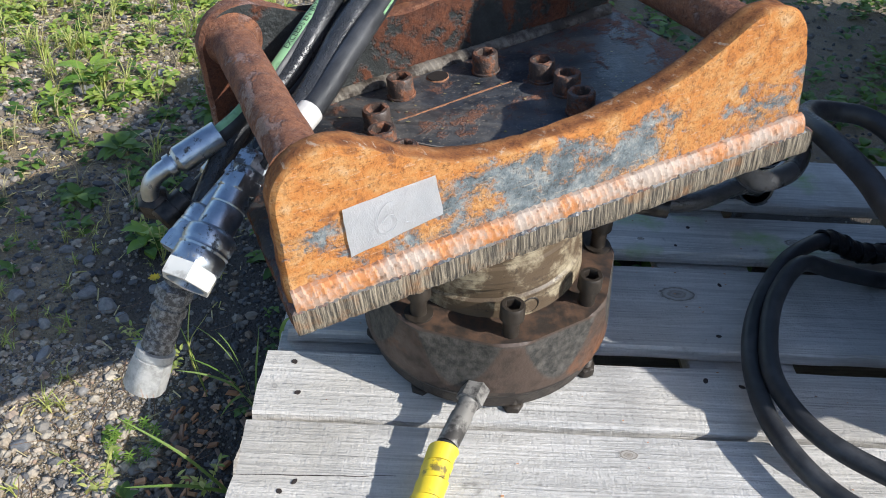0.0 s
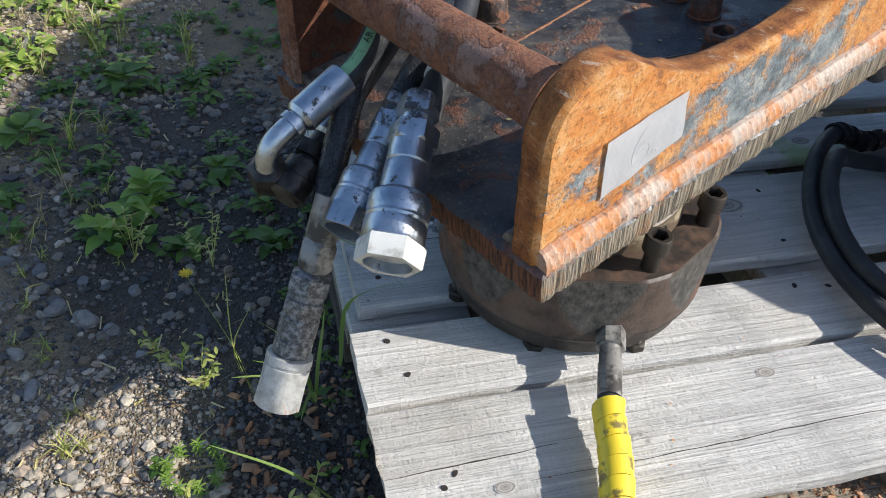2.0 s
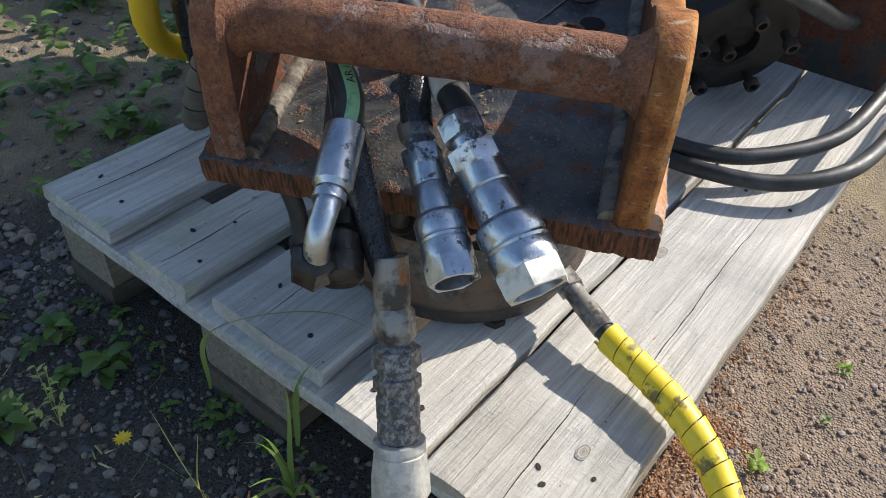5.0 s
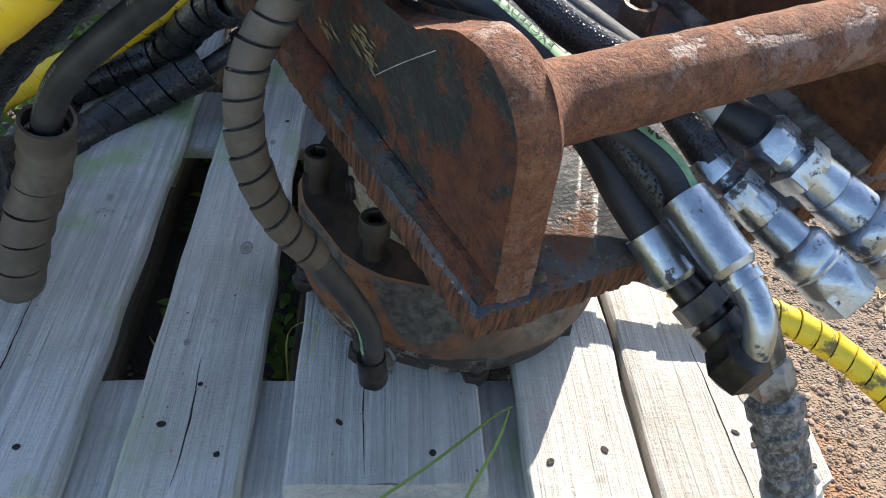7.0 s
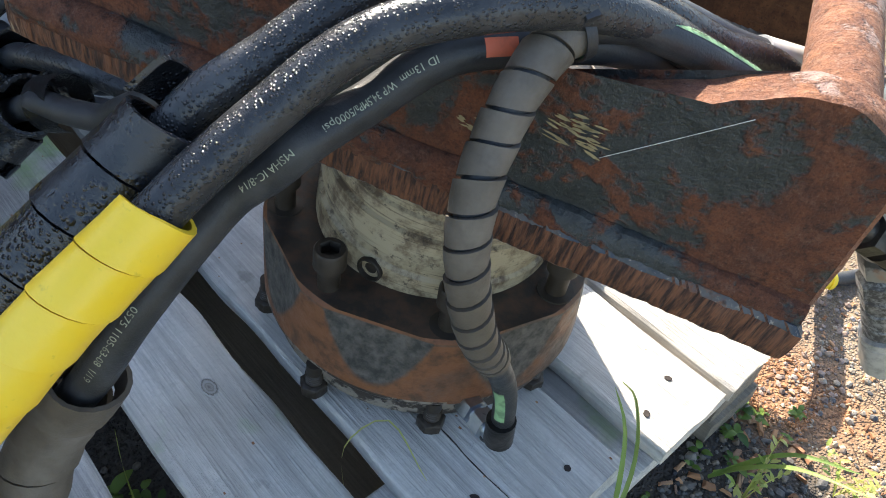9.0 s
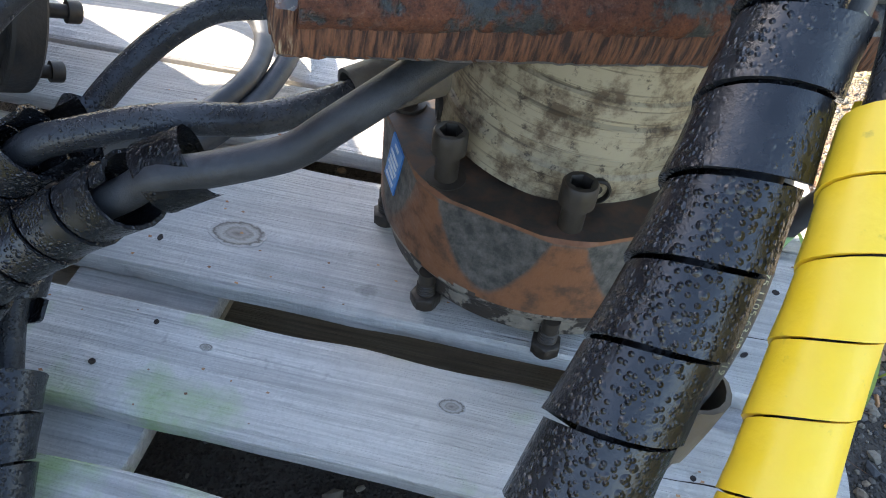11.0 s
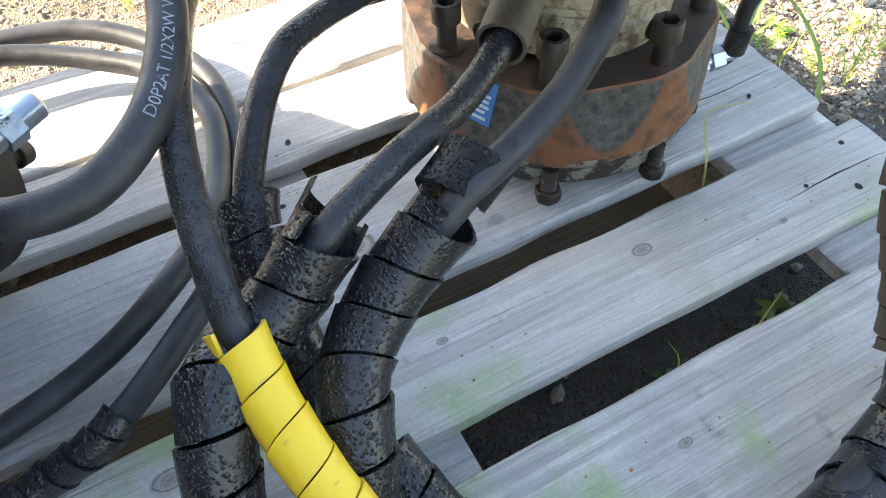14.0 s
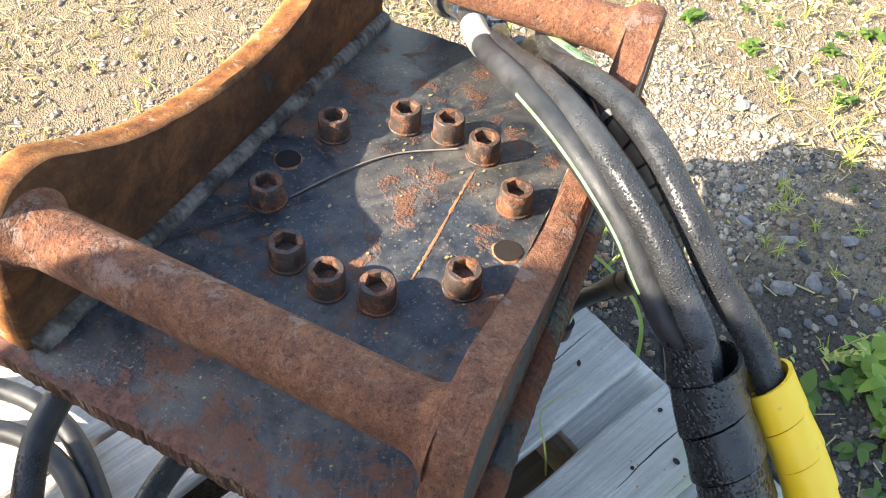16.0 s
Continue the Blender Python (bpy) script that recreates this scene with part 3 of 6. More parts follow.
# ---- rotator body: a wide cast drum, nearly level, with flats milled between its flange bolts ----
lean = Vector((-0.025, -0.045, 1.0)).normalized()
side = lean.cross(Vector((1, 0, 0))).normalized()
DRUM = Matrix.Translation((-0.019, 0.018, 0.1580)) @ Matrix((side.cross(lean).normalized(), side, lean)).transposed().to_4x4()
IN = TILT.inverted() @ DRUM
HIGH = 0.115
BOLT0 = -126.7

k = Mat("rusty_brown_cast_steel", 0.6, shift=False)
big = k.noise(11.0, 5, 0.65)
mid = k.noise(48.0, 5, 0.65)
far = k.math("MULTIPLY", k.axis(1), 0.9)
col = k.mix(k.ramp(k.math("ADD", big, far), (0.46, 0.0), (0.62, 1.0)), (0.078, 0.052, 0.038), (0.18, 0.070, 0.027))
col = k.mix(k.ramp(mid, (0.50, 0.0), (0.68, 0.7)), col, (0.035, 0.025, 0.018))
flat = k.t.nodes.new("ShaderNodeVectorMath")
flat.operation = "LENGTH"
k.t.links.new(k.scaled((1.0, 1.0, 0.0)), flat.inputs[0])
rad = k.math("ADD", flat.outputs["Value"], k.math("MULTIPLY", k.math("SUBTRACT", mid, 0.5), 0.0006))
milled = k.math("MULTIPLY", k.ramp(k.math("MULTIPLY", rad, 5.0), (0.7870, 1.0), (0.7885, 0.0)), k.ramp(k.math("MULTIPLY", k.axis(2), 5.0), (0.19, 0.0), (0.20, 1.0)))
milled = k.math("MULTIPLY", milled, k.ramp(k.math("MULTIPLY", k.axis(2), 5.0), (0.555, 1.0), (0.562, 0.0)))
olive = k.mix(k.ramp(k.noise(90.0, 5, 0.7), (0.38, 0.0), (0.66, 1.0)), (0.026, 0.025, 0.022), (0.105, 0.094, 0.080))
col = k.mix(milled, col, olive)
M["drum"] = k.done(col, [(k.noise(300.0, 4), 0.0005), (mid, 0.0008)], k.ramp(mid, (0.3, 0.42), (0.7, 0.8)))
k = Mat("greasy_brown_flange", 0.55, shift=False)
mid = k.noise(45.0, 5, 0.65)
M["drum_top"] = k.done(k.mix(k.ramp(mid, (0.42, 0.0), (0.64, 1.0)), (0.032, 0.024, 0.019), (0.100, 0.055, 0.032)), [(mid, 0.0008)], k.ramp(mid, (0.3, 0.4), (0.7, 0.8)))
k = Mat("chipped_black_rim", 0.55, shift=False)
mid = k.noise(42.0, 6, 0.7)
chip = k.math("MULTIPLY", k.ramp(mid, (0.50, 0.0), (0.535, 1.0)), k.ramp(k.math("ADD", k.axis(1), 0.2), (0.15, 0.12), (0.23, 1.0)))
col = k.mix(chip, k.mix(k.noise(60.0, 4), (0.012, 0.011, 0.010), (0.055, 0.040, 0.030)), k.mix(k.noise(120.0, 3), (0.10, 0.088, 0.07), (0.30, 0.26, 0.21)))
M["drum_rim"] = k.done(col, [(chip, 0.0012), (k.noise(240.0, 4), 0.0006)], 0.6)
k = Mat("scraped_neck_steel", 0.55, shift=False)
mid = k.noise(26.0, 6, 0.7)
rings = k.noise(1.0, 3, 0.6, k.scaled((9.0, 9.0, 300.0)))
far = k.math("MULTIPLY", k.axis(1), 0.5)
col = k.mix(k.ramp(k.math("ADD", mid, far), (0.45, 0.0), (0.58, 1.0)), (0.115, 0.080, 0.048), (0.38, 0.320, 0.215))
col = k.mix(k.ramp(rings, (0.57, 0.0), (0.67, 0.7)), col, (0.07, 0.05, 0.034))
col = k.mix(k.ramp(k.noise(95.0, 5, 0.7), (0.58, 0.0), (0.66, 0.8)), col, (0.045, 0.032, 0.024))
M["neck"] = k.done(col, [(rings, 0.0007), (mid, 0.0008)], 0.5)
k = Mat("oiled_bolt_steel", 0.45, 0.3, shift=False)
mid = k.noise(90.0, 5, 0.6)
M["dark_bolt"] = k.done(k.mix(mid, (0.014, 0.012, 0.011), (0.065, 0.050, 0.036)), [(mid, 0.0006)], k.ramp(mid, (0.3, 0.35), (0.7, 0.7)))


def drum_radius(r, a, z):
    """Shallow inclined flats, halfway between the bolts."""
    step = math.pi / 4
    off = (a - radians(BOLT0)) % step - step / 2
    flat = 0.1582 - 0.110 * max(0.0, z - 0.036)
    return min(r, flat / math.cos(off)) if z > 0.036 else r


def drum():
    prof = [(0.110, 0.0), (0.145, 0.0), (0.1485, 0.002), (0.1500, 0.012), (0.1510, 0.0205), (0.1530, 0.0225), (0.1555, 0.027)]
    prof += [(0.158, 0.028 + 0.003 * i) for i in range(1, 28)]
    prof += [(0.157, HIGH - 0.0025), (0.154, HIGH), (0.12, HIGH), (0.02, HIGH)]
    bm = lathe(prof, 192, squeeze=drum_radius)
    for f in bm.faces:
        c = f.calc_center_median()
        if c.z < 0.034 + 0.004 * noise.noise(c * 30):
            f.material_index = 2
        elif c.z > HIGH - 0.001:
            f.material_index = 1
    for q in bm.verts:
        q.co += Vector((1, 1, 0.6)) * ragged(q.co, 45, 0.0002)
    ob = part("drum", bm, M["drum"], rotator, "rusty brown cast steel drum with dark milled flats", 25)
    ob.data.materials.append(M["drum_top"])
    ob.data.materials.append(M["drum_rim"])
    ob.matrix_basis = IN
    return ob


drum()
bm = lathe([(0.112, -0.225), (0.112, -0.196), (0.1085, -0.193), (0.1085, -0.180), (0.112, -0.177), (0.112, -0.150), (0.1085, -0.148), (0.1085, -0.142), (0.112, -0.140), (0.112, -0.128), (0.109, -0.126), (0.109, PLATE_LOW - 0.0005)], 96)
bmesh.ops.translate(bm, verts=bm.verts, vec=(0.004, 0.004, 0))
part("neck", bm, M["neck"], rotator, "scraped olive-grey neck with turned grooves", 30)
flange = foot = None
for n in range(8):
    a = radians(BOLT0 + 45 * n)
    at = IN @ pose(0.138 * math.cos(a), 0.138 * math.sin(a), HIGH, 0, 0, n * 17)
    raise_ = (0.0, 0.004, 0.006, 0.0, 0.002, 0.005, 0.003, 0.001)[n]
    b = radians(-79 + 45 * n)
    low = IN @ pose(0.003 + 0.1475 * math.cos(b), 0.007 + 0.1475 * math.sin(b), 0.0, 0, 0, n * 23)
    if flange is None:
        flange = part("bolt_shank", lathe([(0.0165, 0), (0.0165, 0.003), (0.0095, 0.0035), (0.0095, 0.030)], 24), M["dark_bolt"], rotator, "dark oily flange bolt")
        head = part("bolt_head", bolt_mesh(0.0138, 0.019, 0.0075), M["dark_bolt"], rotator)
        foot = part("foot_bolt", lathe([(0.006, -0.0135), (0.0115, -0.013), (0.0125, -0.011), (0.0125, -0.001), (0.0115, 0.0), (0.008, 0.0005), (0.0085, 0.003), (0.0075, 0.004), (0.0085, 0.006), (0.0075, 0.007), (0.0085, 0.009), (0.0075, 0.010), (0.0085, 0.012), (0.0075, 0.013), (0.0075, 0.026)], 24,
                                       squeeze=lambda r, t, z: r * (math.cos(math.pi / 6) / math.cos((t % (math.pi / 3)) - math.pi / 6) * 1.08 if -0.012 < z < -0.0005 else 1)), M["dark_bolt"], rotator, "hexagon bolt end under the drum")
        for o, m in ((flange, at), (head, at @ pose(0, 0, 0.029)), (foot, low)):
            o.matrix_basis = m
    else:
        twin("bolt_shank", flange, rotator, at @ pose(0, 0, -raise_))
        twin("bolt_head", head, rotator, at @ pose(0, 0, 0.029 - raise_))
        twin("foot_bolt", foot, rotator, low)


k = Mat("black_socket", 0.6)
M["socket"] = k.done(k.mix(k.noise(200.0, 3), (0.008, 0.007, 0.006), (0.03, 0.022, 0.016)), [], 0.6)
for a in (108, 18, -68, -158):
    m = IN @ pose(0.1115 * math.cos(radians(a)), 0.1115 * math.sin(radians(a)), 0.1285) @ pose(0, 0, 0, 0, 0, a) @ pose(0, 0, 0, 0, 90)
    part("plug", lathe([(0.0118, -0.012), (0.0118, 0.0015), (0.0108, 0.0026), (0.0098, 0.0026), (0.0092, 0.0010), (0.0090, -0.0060), (0.0060, -0.0065), (0.0055, -0.0015), (0.0035, -0.0010), (0.0012, -0.0010)], 28, at=m), M["socket"], rotator, "black socket plug in the neck", 35)


def weld(path, rv, rw, material, label, seed, ripple=0.12):
    """A weld bead: overlapping ripples along the path, flattened across."""
    bm = bmesh.new()
    rings = []
    for i, p in enumerate(path):
        ring = []
        s = i * 0.0012
        amp = 1 + 0.16 * noise.noise((s * 25, seed, 0))
        wide = rv if not isinstance(rv, tuple) else rv[0] + (rv[1] - rv[0]) * i / len(path)
        for j in range(16):
            a = 2 * math.pi * j / 16
            ph = (s + 0.0045 * math.sin(a)) / 0.0074
            rip = 1.0 - 0.4 * ripple + ripple * (ph % 1) ** 1.5 + 0.06 * noise.noise((s * 130, a, seed))
            ring.append(p + Vector((0, wide * rip * amp * math.cos(a), rw * rip * amp * math.sin(a))))
        rings.append(ring)
    ring_loft(bm, rings)
    return part("weld_bead", bm, material, rotator, label, 25)


def straight(ua, ub, va, vb, w):
    n = int(abs(ub - ua) / 0.0012)
    return [Vector((ua + (ub - ua) * i / n, va + (vb - va) * i / n, w)) for i in range(n + 1)]


weld(straight(-0.256, 0.264, -0.1805, -0.1805, -0.0250), 0.0085, 0.0140, M["weld"], "broad rippled weld bead, bare and orange", 1.0)
weld(straight(-0.255, 0.260, -0.1525, -0.1525, -0.0250), 0.010, 0.0085, M["weld_grey"], "rough grey weld bead", 2.0)
weld(straight(-0.255, 0.260, rear_line(-0.255) - 0.0275, rear_line(0.260) - 0.0275, -0.0250), 0.010, 0.0085, M["weld_grey"], "rough grey weld bead", 3.0)
weld(straight(-0.257, 0.264, rear_line(-0.257), rear_line(0.264) + 0.004, -0.0290), (0.0085, 0.0150), 0.0140, M["rust_rear"], "rusty weld bead", 4.0, 0.04)


# seam scar, dark discs for empty bolt holes, tape note
k = Mat("orange_rust_streak", 0.9, shift=False)
M["streak"] = k.done(k.mix(k.ramp(k.noise(160.0, 5, 0.7), (0.42, 0.0), (0.62, 1.0)), (0.36, 0.165, 0.080), (0.17, 0.085, 0.05)), [(k.noise(400.0, 3), 0.0006)], 0.9)
bm = bmesh.new()
rows = []
for p in spline([(-0.077, 0.0445, PLATE_TOP), (-0.03, 0.0475, PLATE_TOP), (0.02, 0.0520, PLATE_TOP), (0.068, 0.0550, PLATE_TOP)], 0.0016):
    wide = 0.0022 * (0.9 + 0.9 * noise.noise(p * 260) + 0.5 * noise.noise(p * 90))
    rows.append([p + Vector((0, -wide, -0.0004)), p + Vector((0, -0.4 * wide, 0.0006)), p + Vector((0, 0.5 * wide, 0.0006)), p + Vector((0, wide, -0.0004))])
ring_loft(bm, rows, False, False)
part("weld_scar", bm, M["streak"], rotator, "flat orange rust streak of an old weld")
# the darkness inside the holes is the colour of a raised disc
k = Mat("hole_shade", 0.9)
M["hole"] = k.done(k.mix(k.noise(200.0, 3), (0.006, 0.005, 0.004), (0.022, 0.014, 0.010)), [], 0.9)
for a in (90, -91):
    m = pose(0.111 * math.cos(radians(a)), 0.111 * math.sin(radians(a)), PLATE_TOP)
    hole = part("bolt_hole", lathe([(0.0119, -0.0004), (0.0119, 0.0019), (0.001, 0.0020)], 28, at=m), M["hole"], rotator, "empty dark bolt hole")
    part("rust_ring", lathe([(0.0136, -0.0003), (0.0130, 0.0006), (0.0118, 0.0014), (0.0106, 0.0009)], 32, at=m, squeeze=lambda r, t, z: r * (1 + 0.05 * math.sin(3 * t) + 0.04 * math.sin(7 * t))), M["streak"], hole, "thin rusty ring round the hole")


def sheet(name, corners, n, m, material, parent, label, lift, wave):
    """A thin pliable sheet between four corners in a plane v = const (u, w)."""
    (a, b, c, d) = [Vector((p[0], 0, p[1])) for p in corners]
    bm = bmesh.new()
    grid = []
    for j in range(m + 1):
        row = []
        for i in range(n + 1):
            p = a.lerp(b, i / n).lerp(d.lerp(c, i / n), j / m)
            edge = 0.0012 * noise.noise((p.x * 300, p.z * 300, 2)) if i in (0, n) else 0
            row.append(bm.verts.new((p.x + edge, lift - wave * (0.5 + noise.noise((p.x * 60, p.z * 60, 5))), p.z)))
        grid.append(row)
    for r0, r1 in zip(grid, grid[1:]):
        for i in range(n):
            bm.faces.new((r0[i], r1[i], r1[i + 1], r0[i + 1]))
    bmesh.ops.solidify(bm, geom=bm.faces[:], thickness=0.0004)
    return part(name, bm, material, parent, label)


k = Mat("grey_cloth_tape", 0.55, shift=False)
weave = k.noise(1.0, 2, 0.5, k.scaled((900.0, 900.0, 900.0)))
M["grey_tape"] = k.done(k.mix(k.ramp(k.noise(30.0, 4), (0.4, 0.0), (0.7, 0.6)), (0.68, 0.69, 0.70), (0.76, 0.77, 0.78)), [(weave, 0.0003), (k.noise(60.0, 3), 0.0008)], 0.5)
k = Mat("pencil_grey", 0.6)
M["pencil"] = k.done(k.mix(k.noise(300.0, 3), (0.42, 0.42, 0.43), (0.58, 0.58, 0.59)), [], 0.6)
sheet("tape_note", [(-0.2005, 0.0513), (-0.1207, 0.0558), (-0.1177, 0.0153), (-0.2016, 0.0029)], 14, 8, M["grey_tape"], rotator, "strip of grey tape with a handwritten six", -0.1818, 0.0010)


def letters(body, size):
    """The text as a flat mesh in xy, by the built-in font."""
    cu = bpy.data.curves.new("writing", "FONT")
    cu.body, cu.size, cu.resolution_u = body, size, 3
    tmp = new("writing", cu)
    bpy.context.view_layer.update()
    me = bpy.data.meshes.new_from_object(tmp.evaluated_get(bpy.context.evaluated_depsgraph_get()))
    bpy.data.objects.remove(tmp)
    bpy.data.curves.remove(cu)
    bm = bmesh.new()
    bm.from_mesh(me)
    bpy.data.meshes.remove(me)
    return bm


# the note's handwriting: one thin pencil stroke and a dot
stroke = [(0.0075, 0.0150), (0.002, 0.0148), (-0.005, 0.0085), (-0.0085, -0.001), (-0.007, -0.010), (-0.001, -0.0135), (0.006, -0.0105), (0.0085, -0.0045), (0.006, 0.0015), (0.000, 0.0020), (-0.0045, -0.0025)]
bm = tube(spline([(-0.167 + x, -0.1842, 0.0305 + z + 0.10 * x) for x, z in stroke], 0.0012), 0.00024, 6)
tube([Vector((-0.1505 + 0.0006 * i, -0.1842, 0.0212)) for i in range(4)], 0.0005, 6, bm)
part("writing", bm, M["pencil"], rotator, "handwritten six and dot")

# pale scrapes through the paint of the rear side plate, and a straw caught on it
k = Mat("pale_scrape", 0.7, shift=False)
M["scrape"] = k.done(k.mix(k.noise(300.0, 4), (0.16, 0.12, 0.06), (0.42, 0.34, 0.18)), [], 0.7)
rs = random.Random(12)
bm = bmesh.new()
for n in range(46):
    row = n % 4
    u = (-0.091, -0.041, -0.094, -0.092)[row] + rs.uniform(-0.014, 0.014)
    w = (0.040, 0.014, 0.035, 0.030)[row] + rs.uniform(-0.006, 0.006)
    l, h = rs.uniform(0.002, 0.008), rs.uniform(0.0004, 0.0012)
    a = rs.uniform(-0.15, 0.25)
    vs = [bm.verts.new((u + l * x, rear_line(u + l * x) + 0.0008, w + h * z + a * l * x)) for x, z in ((-1, 0), (-0.3, -1), (0.6, -0.7), (1, 0.2), (0.3, 0.9), (-0.5, 0.7))]
    bm.faces.new(vs)
bmesh.ops.recalc_face_normals(bm, faces=bm.faces)
part("scrape", bm, M["scrape"], rotator, "pale scratches through the dark paint")["kind"] = "stuff"


# ---- hoses ----
def rubber_material(name, base, wet=0.0, rough=0.5, dust=0.3):
    k = Mat(name, rough)
    n = k.noise(60.0, 5, 0.6)
    f = k.noise(700.0, 3, 0.6)
    d = k.noise(14.0, 5, 0.65)
    col = k.mix(k.ramp(n, (0.35, 0.0), (0.7, 0.7)), base, tuple(1.8 * c + 0.006 for c in base))
    col = k.mix(k.ramp(d, (0.50, 0.0), (0.72, dust)), col, tuple(0.075 + 1.7 * c for c in base))
    bumps = [(f, 0.0003), (n, 0.0004)]
    r = k.ramp(n, (0.3, rough - 0.10), (0.7, rough + 0.15))
    if wet:
        where = k.ramp(k.noise(19.0, 4), (0.36, 0.0), (0.50, 1.0))
        drops = k.ramp(k.cells(330.0 if wet > 0.8 else 480.0), (0.12, 1.0), (0.44, 0.0))
        large = k.ramp(k.cells(150.0), (0.10, 1.0), (0.34, 0.0))
        dome = k.math("MULTIPLY", k.math("MAXIMUM", drops, large) if wet > 0.8 else drops, where)
        bumps.append((dome, 0.0011 * wet))
        r = k.mix(where, r, (0.20, 0.20, 0.20))
    k.b.inputs["Specular IOR Level"].default_value = 0.55 if wet > 0.8 else (0.4 if base[0] < 0.05 else 0.5)
    return k.done(col, bumps, r)


M["hose"] = rubber_material("black_hose_rubber", (0.022, 0.023, 0.025), 0.0, 0.44, 0.45)
M["hose_wet"] = rubber_material("damp_black_hose_rubber", (0.021, 0.022, 0.024), 0.6, 0.40, 0.40)
M["guard"] = rubber_material("wet_black_guard_plastic", (0.0105, 0.0115, 0.0135), 1.0, 0.30, 0.14)
M["guard_brown"] = rubber_material("dusty_brown_guard_plastic", (0.080, 0.065, 0.049), 0.0, 0.6, 0.7)
k = Mat("yellow_guard_plastic", 0.4)
n1 = k.noise(30.0, 5, 0.6)
col = k.mix(k.ramp(n1, (0.4, 0.0), (0.7, 0.5)), (0.86, 0.565, 0.026), (0.85, 0.61, 0.070))
col = k.mix(k.ramp(k.noise(120.0, 4), (0.66, 0.0), (0.76, 0.55)), col, (0.30, 0.20, 0.03))
M["yellow"] = k.done(col, [(k.noise(90.0, 4), 0.0006)], k.ramp(n1, (0.3, 0.3), (0.7, 0.5)))
k = Mat("dirty_yellow_guard_plastic", 0.45)
n1 = k.noise(45.0, 5, 0.65)
col = k.mix(k.ramp(n1, (0.54, 0.0), (0.62, 0.85)), (0.78, 0.58, 0.03), (0.09, 0.075, 0.04))
M["yellow_dirty"] = k.done(col, [(n1, 0.0008)], 0.45)
k = Mat("zinc_plated_steel", 0.3, 1.0)
n1 = k.noise(55.0, 5, 0.6)
grime = k.ramp(k.noise(48.0, 6, 0.72), (0.565, 0.0), (0.62, 1.0))
col = k.mix(k.ramp(n1, (0.3, 0.0), (0.7, 1.0)), (0.32, 0.37, 0.43), (0.56, 0.59, 0.62))
col = k.mix(k.math("MULTIPLY", grime, 0.9), col, (0.03, 0.028, 0.025))
M["zinc"] = k.done(col, [(n1, 0.0006), (k.noise(300.0, 3), 0.0003)], k.mix(grime, (0.34, 0.34, 0.34), (0.6, 0.6, 0.6)), k.ramp(grime, (0.0, 1.0), (1.0, 0.2)))
k = Mat("oxidised_zinc_steel", 0.5, 0.6)
n1 = k.noise(40.0, 6, 0.65)
col = k.mix(k.ramp(n1, (0.42, 0.0), (0.55, 1.0)), (0.07, 0.065, 0.06), (0.31, 0.295, 0.27))
col = k.mix(k.ramp(k.noise(16.0, 4), (0.64, 0.0), (0.72, 0.9)), col, (0.45, 0.17, 0.05))
M["zinc_old"] = k.done(col, [(n1, 0.0008)], 0.55, 0.5)
k = Mat("whitish_oxide_zinc", 0.6, 0.1)
n1 = k.noise(60.0, 5, 0.6)
M["white_zinc"] = k.done(k.mix(k.ramp(n1, (0.5, 0.0), (0.68, 1.0)), (0.66, 0.64, 0.58), (0.34, 0.31, 0.26)), [(n1, 0.0006)], 0.6)
k = Mat("worn_dark_steel", 0.5, 0.5)
n1 = k.noise(190.0, 6, 0.75)
col = k.mix(k.ramp(n1, (0.45, 0.0), (0.60, 1.0)), (0.085, 0.082, 0.080), (0.30, 0.30, 0.30))
M["worn_dark"] = k.done(col, [(n1, 0.0008)], 0.5, 0.45)
k = Mat("pale_dull_steel", 0.5, 0.4)
n1 = k.noise(70.0, 6, 0.7)
streak = k.noise(1.0, 3, 0.6, k.scaled((60.0, 60.0, 8.0)))
col = k.mix(k.ramp(n1, (0.45, 0.0), (0.62, 1.0)), (0.52, 0.51, 0.48), (0.34, 0.33, 0.31))
col = k.mix(k.ramp(streak, (0.66, 0.0), (0.72, 0.9)), col, (0.46, 0.20, 0.07))
M["pale_steel"] = k.done(col, [(n1, 0.0006)], 0.5, 0.35)
k = Mat("black_oily_steel", 0.35, 0.4)
M["oily"] = k.done(k.mix(k.ramp(k.noise(60.0, 5), (0.4, 0.0), (0.7, 1.0)), (0.012, 0.011, 0.010), (0.07, 0.06, 0.05)), [(k.noise(120.0, 4), 0.0008)], 0.38)
k = Mat("pale_tape", 0.6)
M["tape"] = k.done(k.mix(k.ramp(k.noise(60.0, 4), (0.4, 0.0), (0.7, 0.4)), (0.62, 0.60, 0.56), (0.35, 0.32, 0.28)), [], 0.6)
k = Mat("green_print", 0.6)
M["green"] = k.done(k.mix(k.ramp(k.noise(90.0, 4), (0.5, 0.0), (0.65, 0.6)), (0.24, 0.42, 0.21), (0.06, 0.11, 0.06)), [], 0.6)
k = Mat("grey_print", 0.7)
M["print"] = k.done(k.mix(k.ramp(k.noise(200.0, 3), (0.45, 0.0), (0.65, 0.7)), (0.44, 0.46, 0.34), (0.14, 0.15, 0.11)), [], 0.7)
k = Mat("red_print", 0.6)
M["red"] = k.done(k.mix(k.ramp(k.noise(90.0, 4), (0.5, 0.0), (0.65, 0.5)), (0.62, 0.14, 0.07), (0.3, 0.1, 0.06)), [], 0.6)


def along(path, a, b):
    """The stretch of a path from share a to share b of its length."""
    n = len(path) - 1
    return path[int(round(a * n)): int(round(b * n)) + 1]


def nearest(path, p):
    p = Vector(p)
    return min(range(len(path)), key=lambda i: (path[i] - p).length)


